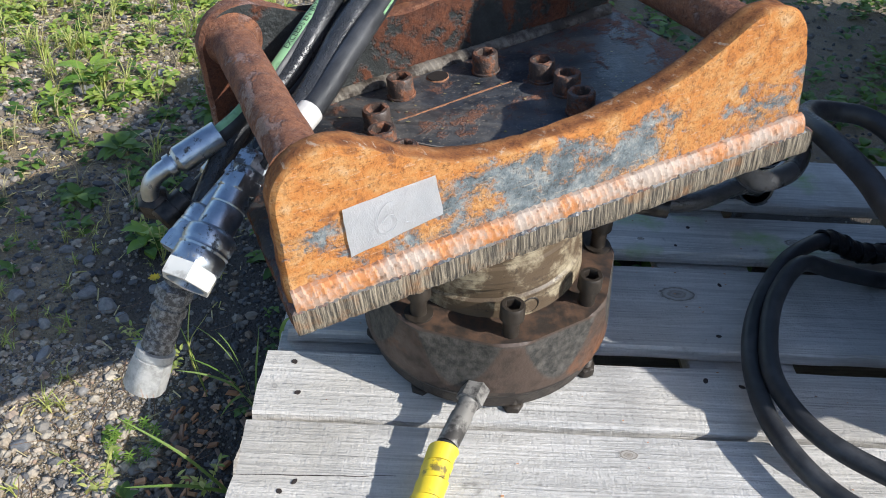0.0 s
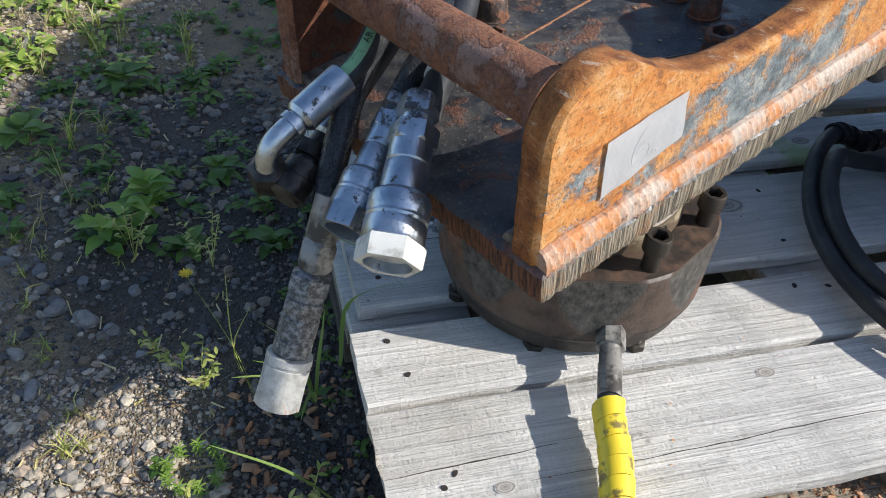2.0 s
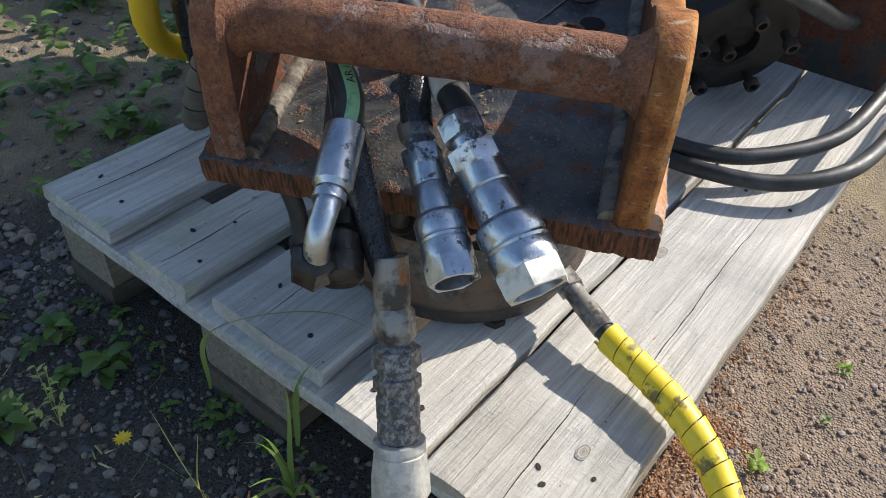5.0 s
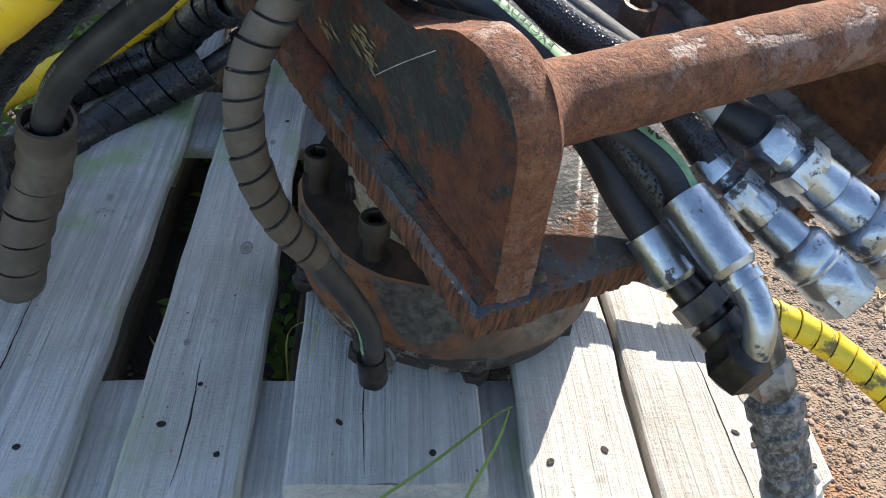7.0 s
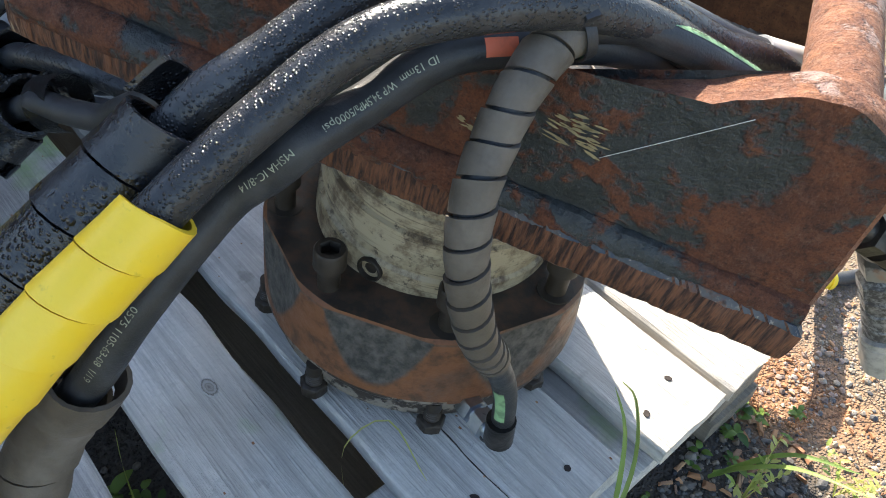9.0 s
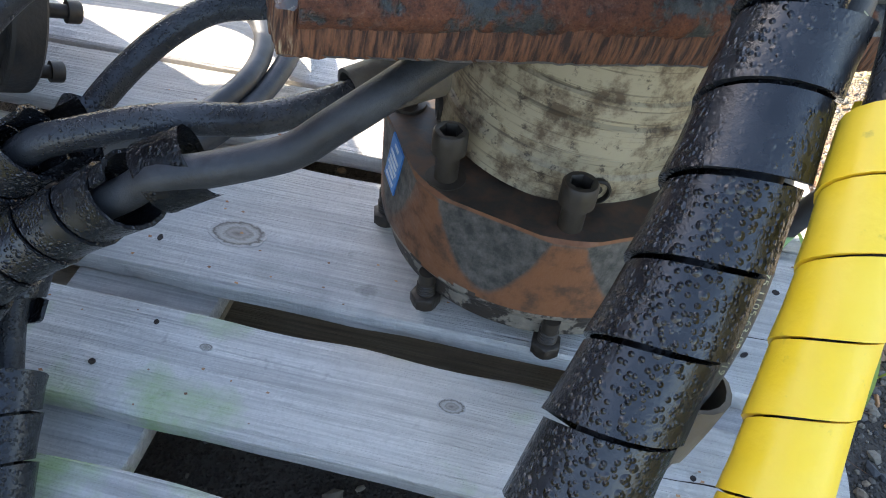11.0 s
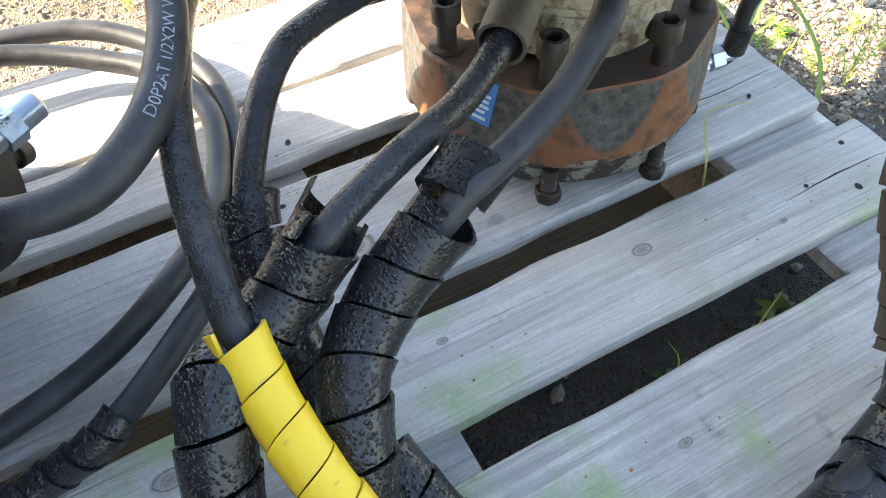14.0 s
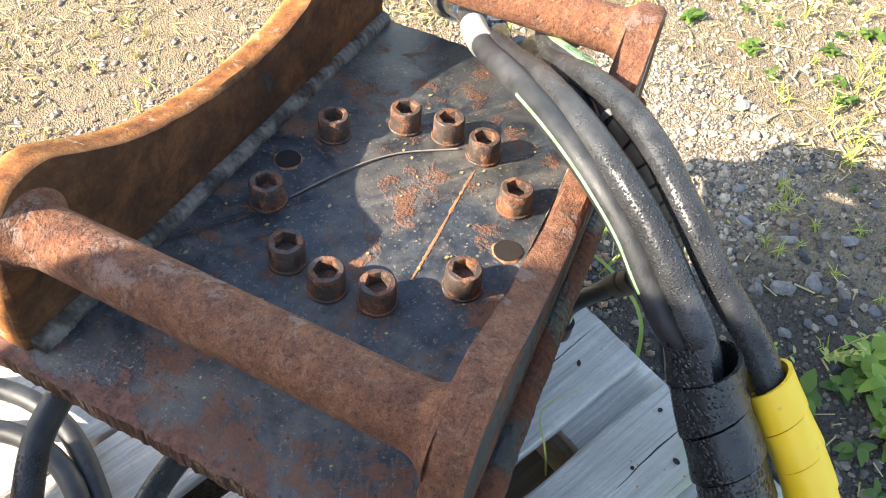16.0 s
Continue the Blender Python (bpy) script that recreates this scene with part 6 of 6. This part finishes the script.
# dead grass and straw littered over the open ground
vs, fs = [], []
for n in range(34000):
    x, y = (gen.uniform(-2.0, -0.42), gen.uniform(-1.4, 1.9)) if n % 3 else (gen.uniform(-1.0, 0.9), gen.uniform(-2.0, -0.62))
    if noise.noise((x * 4, y * 4, 7.0)) < gen.uniform(-0.5, 0.35) or (x > -0.85 and y > -0.6 and gen.random() < 0.85):
        continue
    l, w, a = gen.uniform(0.003, 0.016), gen.uniform(0.0004, 0.0011), gen.random() * 6.28
    c, q, z, m = math.cos(a), math.sin(a), ground_height(x, y) + 0.003, len(vs)
    for i, j in ((-1, -1), (1, -1), (1, 1), (-1, 1)):
        vs.append((x + i * l * c - j * w * q, y + i * l * q + j * w * c, z + gen.random() * 0.005))
    fs.append((m, m + 1, m + 2, m + 3))
k = Mat("dead_straw", 0.8, shift=False)
M["litter"] = k.done(k.ramp(k.island(), (0.0, (0.52, 0.42, 0.20)), (0.5, (0.60, 0.50, 0.26)), (0.8, (0.40, 0.36, 0.12)), (1.0, (0.26, 0.17, 0.09))), [], 0.8)
joined("straw_litter", np.array(vs), np.array(fs), M["litter"], "dead straw littered over the gravel", "straw")

# wood crumbs along the front of the pallet
vs, fs = [], []
CHIP = np.array([[-1, -0.5, 0], [1, -0.35, 0], [0.9, 0.45, 0], [-0.8, 0.5, 0], [-0.7, -0.3, 0.35], [0.8, -0.2, 0.45], [0.6, 0.3, 0.4], [-0.6, 0.3, 0.3]])
CHIP_FACES = np.array([[4, 5, 6, 7], [0, 1, 5, 4], [1, 2, 6, 5], [2, 3, 7, 6], [3, 0, 4, 7]])


def chip(x, y, z, s):
    a, t = gen.random() * 6.28, gen.uniform(-0.5, 0.5)
    d = CHIP * (s, s * gen.uniform(0.5, 1.2), s * gen.uniform(0.6, 1.6)) * (1 + 0.3 * (gen.random(CHIP.shape) - 0.5))
    d[:, 2] += t * d[:, 0]
    c, q = math.cos(a), math.sin(a)
    fs.append(CHIP_FACES + 8 * len(vs))
    vs.append(np.stack([d[:, 0] * c - d[:, 1] * q, d[:, 0] * q + d[:, 1] * c, d[:, 2]], 1) + (x, y, z))


for n in range(12000):
    x = gen.uniform(-0.36, 0.10) if n % 4 else gen.uniform(-0.27, 0.50)
    y = -0.302 - abs(gen.normal(0, 0.045))
    if noise.noise((x * 16, y * 16, 2.0)) + 0.5 * noise.noise((x * 45, y * 45, 5.0)) < gen.uniform(-0.25, 0.35):
        continue
    chip(x, y, ground_height(x, y) + 0.001 + 0.012 * max(0.0, 1 - (-0.30 - y) / 0.05) * gen.random(), 0.0010 * 3.2 ** (gen.random() ** 2))
for n in range(1800):
    x, y = gen.uniform(-0.14, 0.29), gen.uniform(-0.299, -0.225)
    chip(x, y, 0.0216 + 0.003 * gen.random(), 0.0010 * 5.0 ** (gen.random() ** 2.5))
for n in range(700):
    x, y = gen.uniform(-0.80, -0.28), gen.uniform(-0.80, -0.26)
    chip(x, y, ground_height(x, y) + 0.002, gen.uniform(0.0015, 0.006))
for n in range(120):
    x, y = gen.uniform(-0.46, -0.29), gen.uniform(-0.32, 0.05)
    chip(x, y, ground_height(x, y) + 0.002, gen.uniform(0.003, 0.011))
k = Mat("rotten_wood_crumbs", 0.9, shift=False)
M["crumbs"] = k.done(k.ramp(k.island(), (0.0, (0.20, 0.10, 0.055)), (0.35, (0.46, 0.22, 0.10)), (0.7, (0.56, 0.32, 0.17)), (1.0, (0.22, 0.15, 0.11))), [], 0.9)
joined("wood_crumbs", np.concatenate(vs), np.concatenate(fs), M["crumbs"], "orange-brown crumbs of rotten wood along pallet", "wood crumbs")


# ---- plants ----
def leaf_material(name, a, b, dry=0.0):
    k = Mat(name, 0.55, shift=False)
    vary = k.math("FRACT", k.math("ADD", k.island(), k.random()))
    col = k.ramp(vary, (0.0, a), (0.7, b), (1.0, (0.30, 0.28, 0.07) if dry else b))
    k.b.inputs["Subsurface Weight"].default_value = 0.0
    k.b.inputs["Transmission Weight"].default_value = 0.0
    m = k.done(col, [(k.noise(260.0, 3), 0.0005)], 0.5)
    tr = k.t.nodes.new("ShaderNodeBsdfTranslucent")
    k.t.links.new(col, tr.inputs["Color"])
    add = k.t.nodes.new("ShaderNodeMixShader")
    add.inputs[0].default_value = 0.35
    out = k.t.nodes["Material Output"]
    k.t.links.new(k.b.outputs[0], add.inputs[1])
    k.t.links.new(tr.outputs[0], add.inputs[2])
    k.t.links.new(add.outputs[0], out.inputs["Surface"])
    return m


M["leaf"] = leaf_material("weed_leaf", (0.045, 0.105, 0.018), (0.15, 0.245, 0.042))
M["leaf_bright"] = leaf_material("young_leaf", (0.13, 0.26, 0.030), (0.29, 0.41, 0.065))
M["blade"] = leaf_material("grass_blade", (0.30, 0.40, 0.07), (0.56, 0.56, 0.18), 1.0)
M["long"] = leaf_material("long_grass", (0.15, 0.26, 0.05), (0.27, 0.37, 0.10))
M["dry"] = leaf_material("dry_grass", (0.36, 0.30, 0.14), (0.44, 0.38, 0.20), 1.0)
# lit copy of the weed leaf: sunshine on open gravel put into the green
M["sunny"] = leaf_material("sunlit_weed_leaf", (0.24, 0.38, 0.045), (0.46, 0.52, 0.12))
M["stem"] = leaf_material("dead_stem", (0.10, 0.055, 0.035), (0.26, 0.16, 0.09))
k = Mat("yellow_petal", 0.6)
M["petal"] = k.done(k.mix(k.noise(300.0), (0.80, 0.52, 0.02), (0.85, 0.62, 0.05)), [], 0.6)


class Green:
    """Collects leaves and blades into one mesh."""

    def __init__(self):
        self.v, self.f = [], []

    def leaf(self, base, way, length, width, droop, r, lobes=0.0):
        way = Vector(way).normalized()
        side = way.cross(Vector((0, 0, 1)))
        side = side.normalized() if side.length > 1e-4 else Vector((1, 0, 0))
        up = side.cross(way).normalized()
        n, p, d = 6, Vector(base), way.copy()
        k0 = len(self.v)
        for i in range(n + 1):
            t = i / n
            w = width * (math.sin(math.pi * min(1, 0.08 + 0.92 * t ** 0.8)) ** 0.8) * (1 + lobes * math.sin(i * 2.9))
            fold = 0.22 * w
            self.v += [tuple(p - side * w + up * fold), tuple(p), tuple(p + side * w + up * fold)]
            d = (d - Vector((0, 0, 1)) * droop / n).normalized()
            p = p + d * (length / n)
        for i in range(n):
            a = k0 + 3 * i
            self.f += [(a, a + 1, a + 4, a + 3), (a + 1, a + 2, a + 5, a + 4)]

    def blade(self, pts, width):
        path = spline(pts, 0.014)
        k0 = len(self.v)
        for i, p in enumerate(path):
            t = i / max(1, len(path) - 1)
            tan = path[min(i + 1, len(path) - 1)] - path[max(0, i - 1)]
            side = tan.cross(Vector((0.3, 0.2, 1))).normalized()
            w = width * (1 - t) ** 0.6 * (0.5 + 0.5 * min(1, t * 6)) + 0.0002
            self.v += [tuple(p - side * w), tuple(p + Vector((0, 0, -w * 0.5))), tuple(p + side * w)]
        for i in range(len(path) - 1):
            a = k0 + 3 * i
            self.f += [(a, a + 1, a + 4, a + 3), (a + 1, a + 2, a + 5, a + 4)]

    def leaf_of(self, top, material):
        me = bpy.data.meshes.new("leaf")
        me.from_pydata(self.v, [], self.f)
        me.materials.append(M[material])
        me.polygons.foreach_set("use_smooth", [True] * len(me.polygons))
        ob = new("leaf", me)
        ob.parent = top
        return ob

    def done(self, name, material, label, category, kind=""):
        me = bpy.data.meshes.new(name)
        me.from_pydata(self.v, [], self.f)
        me.materials.append(M[material])
        me.polygons.foreach_set("use_smooth", [True] * len(me.polygons))
        return tagged(new(name, me), label, category, kind=kind)


def weed(g, x, y, size, leaves, r, tall=0.0):
    z = ground_height(x, y)
    for i in range(leaves):
        a = i * 2.4 + r.random()
        h = tall * r.random()
        rise = r.uniform(0.25, 1.0)
        g.leaf((x + 0.1 * size * math.cos(a), y + 0.1 * size * math.sin(a), z + h), (math.cos(a), math.sin(a), rise), size * r.uniform(0.45, 0.85), size * r.uniform(0.15, 0.24), r.uniform(0.4, 1.6), r, 0.06)


def tuft(g, x, y, size, blades, r, width=0.0016):
    z = ground_height(x, y)
    for i in range(blades):
        a = r.random() * 6.28
        s = size * r.uniform(0.5, 1.1)
        b = r.uniform(0.2, 0.8)
        g.blade([(x + r.uniform(-0.01, 0.01), y + r.uniform(-0.01, 0.01), z), (x + 0.3 * s * b * math.cos(a), y + 0.3 * s * b * math.sin(a), z + 0.55 * s), (x + s * b * math.cos(a), y + s * b * math.sin(a), z + s * r.uniform(0.5, 0.95))], width)


r = random.Random(3)
# single weeds that stand out
for x, y, size, n, tall, key, words in ((-0.545, 0.435, 0.060, 22, 0.05, "leaf_bright", "leafy bright green weed on gravel"), (-0.361, 0.305, 0.050, 12, 0.03, "leaf", "low broad-leaved weed beside pallet"), (-0.487, 0.317, 0.050, 12, 0.02, "leaf", "low broad-leaved weed beside pallet"),
                                  (-0.603, 0.36, 0.05, 12, 0.02, "leaf", "low broad-leaved weed beside pallet"), (-0.43, 0.50, 0.055, 14, 0.03, "leaf", "low broad-leaved weed beside pallet"), (-0.783, 0.496, 0.06, 12, 0.02, "leaf", "flat green weed on gravel"), (-0.763, 0.673, 0.07, 14, 0.03, "leaf", "flat green weed on gravel"),
                                  (-0.935, 0.971, 0.09, 20, 0.06, "leaf_bright", "leafy bright green weed on gravel"), (-0.60, 0.84, 0.07, 18, 0.04, "leaf", "low broad-leaved weed on gravel"), (-0.60, 0.34, 0.05, 16, 0.05, "leaf_bright", "leafy bright green weed on gravel"), (-0.570, 0.375, 0.05, 16, 0.06, "leaf_bright", "leafy bright green weed on gravel"),
                                  (0.062, -0.395, 0.020, 8, 0.02, "leaf_bright", "small green seedling on soil"), (0.055, -0.345, 0.014, 6, 0.01, "leaf_bright", "small green seedling on soil"), (0.30, -0.43, 0.018, 8, 0.015, "leaf_bright", "small green seedling on soil"), (0.19, -0.44, 0.015, 6, 0.01, "leaf", "small green seedling on soil"), (-0.10, -0.345, 0.020, 5, 0.01, "leaf_bright", "small green seedling on soil")):
    top = thing("weed", words, "weed", at=Matrix.Translation((x, y, ground_height(x, y))))
    for i in range(n):
        g = Green()
        a = i * 2.4 + r.random()
        g.leaf((0.1 * size * math.cos(a), 0.1 * size * math.sin(a), tall * r.random()), (math.cos(a), math.sin(a), r.uniform(0.25, 1.0)), size * r.uniform(0.45, 0.85), size * r.uniform(0.15, 0.24), r.uniform(0.4, 1.6), r, 0.06)
        g.leaf_of(top, key)
# feathery sprig
g = Green()
for i in range(9):
    a = i * 0.7
    bx, by = -0.481 + 0.03 * math.cos(a), -0.085 + 0.03 * math.sin(a)
    g0 = ground_height(bx, by)
    for j in range(26):
        b = j * 2.4
        h = 0.008 + 0.020 * j / 26
        g.leaf((bx, by, g0 + h), (math.cos(b), math.sin(b), 0.35), 0.010, 0.0009, 0.3, r)
g.done("feathery_weed", "leaf_bright", "small feathery light green weed on gravel", "weed")
# flowering stalk
g = Green()
for tip in ((-0.466, 0.052, 0.172), (-0.425, 0.075, 0.155), (-0.40, 0.045, 0.12)):
    g.blade([(-0.405, 0.000, 0.0), (-0.425, 0.02, 0.08), tip], 0.0013)
stalk = g.done("flowering_weed", "blade", "thin stalked weed with one yellow flower", "weed")
bm = bmesh.new()
for i in range(14):
    a = i * 2.4
    v = [bm.verts.new(Vector((-0.466, 0.052, 0.172)) + Vector(q)) for q in ((0, 0, 0), (0.004 * math.cos(a) - 0.002 * math.sin(a), 0.004 * math.sin(a) + 0.002 * math.cos(a), 0.003), (0.009 * math.cos(a), 0.009 * math.sin(a), 0.004), (0.004 * math.cos(a) + 0.002 * math.sin(a), 0.004 * math.sin(a) - 0.002 * math.cos(a), 0.003))]
    bm.faces.new(v)
part("petals", bm, M["petal"], stalk, "yellow petals")
# dry sprigs
g = Green()
for x, y in ((-0.494, 0.067), (-0.47, 0.03), (-0.45, 0.26), (-0.56, 0.30), (-0.425, -0.251), (-0.49, -0.168), (-0.36, -0.16)):
    for i in range(5):
        a = r.random() * 6.28
        s = r.uniform(0.04, 0.09)
        tip = Vector((x + 0.5 * s * math.cos(a), y + 0.5 * s * math.sin(a), s))
        g.blade([(x, y, 0.0), (x + 0.2 * s * math.cos(a), y + 0.2 * s * math.sin(a), 0.55 * s), tip], 0.0009)
        for j in range(7):
            b = r.random() * 6.28
            q = Vector((x, y, 0)).lerp(tip, 0.4 + 0.09 * j)
            g.leaf(q, (math.cos(b), math.sin(b), 0.6), 0.012, 0.0022, 0.6, r)
g.done("dry_sprigs", "blade", "thin yellowing sprigs on gravel", "weed", "stuff")
# thin brown stems lying about
g = Green()
for n in range(60):
    x, y = r.uniform(-0.75, -0.30), r.uniform(-0.45, 0.25)
    a, l = r.random() * 6.28, r.uniform(0.02, 0.07)
    z = ground_height(x, y) + 0.004
    g.blade([(x, y, z), (x + l * math.cos(a), y + l * math.sin(a), z + r.uniform(0.0, 0.02)), (x + 2 * l * math.cos(a + 0.3), y + 2 * l * math.sin(a + 0.3), z + r.uniform(0.0, 0.03))], 0.0006)
g.done("dead_stems", "stem", "thin brown dead stems lying on gravel", "weed stems", "stuff")
# low weeds over the gravel
g = Green()
for n in range(330):
    x, y = r.uniform(-1.35, -0.33), r.uniform(-0.35, 1.5)
    if noise.noise((x * 2.2, y * 2.2, 4.0)) + 0.35 * (y - 0.1) < 0.02:
        continue
    weed(g, x, y, r.uniform(0.014, 0.038), r.randint(6, 13), r, 0.018)
for n in range(150):
    x, y = r.uniform(-1.7, -0.35), r.uniform(0.35, 1.9)
    weed(g, x, y, r.uniform(0.015, 0.042), r.randint(6, 12), r, 0.03)
for n in range(46):
    weed(g, r.uniform(-0.36, -0.29), r.uniform(-0.30, 0.5), r.uniform(0.012, 0.024), r.randint(3, 6), r, 0.012)
for n in range(60):
    weed(g, r.uniform(-0.26, 0.55), r.uniform(0.17, 0.23) if n % 2 else r.uniform(0.31, 0.36), r.uniform(0.02, 0.04), r.randint(3, 7), r, 0.03)
for n in range(420):
    weed(g, r.uniform(-0.3, 1.8), r.uniform(0.62, 2.2), r.uniform(0.03, 0.07), r.randint(6, 12), r, 0.05)
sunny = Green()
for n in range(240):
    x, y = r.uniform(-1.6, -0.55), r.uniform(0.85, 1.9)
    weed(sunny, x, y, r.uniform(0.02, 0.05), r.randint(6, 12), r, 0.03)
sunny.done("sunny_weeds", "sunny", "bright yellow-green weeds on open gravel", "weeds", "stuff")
g.done("low_weeds", "leaf", "low green weeds scattered over the gravel", "weeds", "stuff")
g = Green()
for n in range(150):
    x, y = r.uniform(-1.9, -0.45), r.uniform(0.6, 2.0)
    tuft(g, x, y, r.uniform(0.05, 0.12), r.randint(8, 18), r)
for n in range(90):
    x, y = r.uniform(-1.6, -0.55), r.uniform(-0.9, 0.6)
    if noise.noise((x * 3, y * 3, 9.0)) < 0.05:
        continue
    tuft(g, x, y, r.uniform(0.03, 0.07), r.randint(5, 11), r, 0.0011)
for n in range(520):
    x, y = r.uniform(-2.0, -0.6), r.uniform(-1.6, 0.7)
    if noise.noise((x * 2.5, y * 2.5, 2.0)) > -0.05:
        tuft(g, x, y, r.uniform(0.02, 0.05), r.randint(7, 14), r, 0.0011)
for n in range(200):
    tuft(g, r.uniform(-1.7, 0.7), r.uniform(-2.0, -0.65), r.uniform(0.03, 0.07), r.randint(4, 9), r, 0.0011)
g.done("grass_tufts", "blade", "yellow-green grass tufts on gravel", "grass", "stuff")
g = Green()
for n in range(130):
    x, y = r.uniform(-1.5, -0.6), r.uniform(0.4, 1.9)
    tuft(g, x, y, r.uniform(0.04, 0.10), r.randint(5, 9), r, 0.0012)
for n in range(260):
    tuft(g, r.uniform(-1.9, 0.6), r.uniform(-2.0, -0.5), r.uniform(0.015, 0.05), r.randint(5, 10), r, 0.0010)
g.done("dry_grass", "dry", "straw-coloured dry grass on gravel", "grass", "stuff")
# long blades at the pallet's edge
for points, wide in (
    ([(-0.310, 0.160, 0.02), (-0.325, 0.120, 0.150), (-0.300, 0.040, 0.215), (-0.262, -0.010, 0.220), (-0.235, -0.035, 0.195)], 0.0022),
    ([(-0.300, 0.020, 0.02), (-0.290, 0.015, 0.130), (-0.262, -0.012, 0.178), (-0.235, -0.025, 0.195)], 0.0028),
    ([(-0.338, -0.010, -0.005), (-0.352, -0.012, 0.080), (-0.375, -0.018, 0.135), (-0.398, -0.025, 0.166)], 0.0030),
    ([(-0.337, -0.008, -0.005), (-0.346, -0.010, 0.070), (-0.360, -0.010, 0.120), (-0.375, -0.010, 0.145)], 0.0034),
    ([(-0.338, -0.012, -0.005), (-0.360, -0.020, 0.050), (-0.395, -0.024, 0.072), (-0.430, -0.025, 0.078)], 0.0030),
    ([(-0.335, -0.006, -0.005), (-0.329, -0.003, 0.060), (-0.322, 0.000, 0.110), (-0.318, 0.004, 0.144)], 0.0026),
    ([(-0.339, -0.012, -0.005), (-0.358, -0.022, 0.060), (-0.382, -0.030, 0.095), (-0.405, -0.034, 0.112)], 0.0028),
    ([(-0.336, -0.012, -0.005), (-0.340, -0.035, 0.045), (-0.350, -0.060, 0.060), (-0.360, -0.085, 0.055)], 0.0026),
    ([(-0.32, -0.16, 0.0), (-0.37, -0.20, 0.07), (-0.43, -0.22, 0.09)], 0.0030),
    ([(-0.32, -0.17, 0.0), (-0.38, -0.17, 0.09), (-0.45, -0.16, 0.14)], 0.0028),
):
    g = Green()
    g.blade(points, wide * 1.45)
    g.done("wild_grass", "long", "long green grass at the pallet's edge", "grass")["group"] = "grass beside the pallet"
for points, wide in (
    ([(-0.115, 0.188, 0.06), (-0.108, 0.180, 0.150), (-0.125, 0.150, 0.178), (-0.190, 0.160, 0.176)], 0.0014),
    ([(0.03, 0.335, 0.0), (0.035, 0.332, 0.09), (0.05, 0.325, 0.12)], 0.0013),
    ([(-0.06, 0.335, 0.0), (-0.065, 0.335, 0.07), (-0.085, 0.330, 0.115)], 0.0016),
):
    g = Green()
    g.blade(points, wide)
    g.done("wild_grass", "blade", "thin grass growing up through the pallet gap", "grass")
# dry stalk and seed flakes lying on the coupler plate
g = Green()
bm = tube([TILT @ p for p in spline([(0.0388, -0.0822, PLATE_TOP + 0.001), (-0.0145, -0.058, PLATE_TOP + 0.002), (-0.0587, -0.0294, PLATE_TOP + 0.0015), (-0.0976, 0.0199, PLATE_TOP + 0.001)], 0.005)], 0.0010, 6)
straw = tube([TILT @ p for p in spline([(-0.110, rear_line(-0.110) + 0.001, 0.025), (-0.142, rear_line(-0.142) + 0.002, 0.056), (-0.171, rear_line(-0.171) + 0.001, 0.083)], 0.006)], 0.00024, 5)
tagged(mesh_object("dry_stalk", straw, M["tape"], True), "thin pale straw clinging to the rusty side plate", "grass stalk")
tagged(mesh_object("dry_stalk", bm, M["knot"], True), "dry pale grass stalk lying on the steel plate", "grass stalk")
vs, fs = [], []
for n in range(70):
    u, v = gen.uniform(-0.24, 0.24), gen.uniform(-0.135, 0.12)
    s = gen.uniform(0.0010, 0.0022)
    c = TILT @ Vector((u, v, PLATE_TOP + 0.0006))
    a = gen.random() * 6.28
    for e in range(4):
        vs.append((c.x + s * math.cos(a + e * 1.57) * (1.5 if e % 2 else 0.8), c.y + s * math.sin(a + e * 1.57), c.z + 0.0006 * gen.random() + 0.0004))
    fs.append((4 * n, 4 * n + 1, 4 * n + 2, 4 * n + 3))
joined("seed_flakes", np.array(vs), np.array(fs), M["dry"], "tiny pale seed flakes on the steel plate", "seeds")
vs, fs = [], []
for n in range(150):
    x, y = gen.uniform(-0.27, 0.45), gen.uniform(-0.30, 0.50)
    if not any(a + 0.004 < y < b - 0.004 for a, b, _ in BOARDS):
        continue
    s, a, m = gen.uniform(0.0010, 0.0024), gen.random() * 6.28, len(vs)
    for e in range(4):
        vs.append((x + s * math.cos(a + e * 1.57), y + 0.7 * s * math.sin(a + e * 1.57), TOP + 0.0012 + 0.001 * gen.random()))
    fs.append((m, m + 1, m + 2, m + 3))
joined("deck_crumbs", np.array(vs), np.array(fs), M["crumbs"], "tiny brown crumbs on the deck boards", "crumbs")
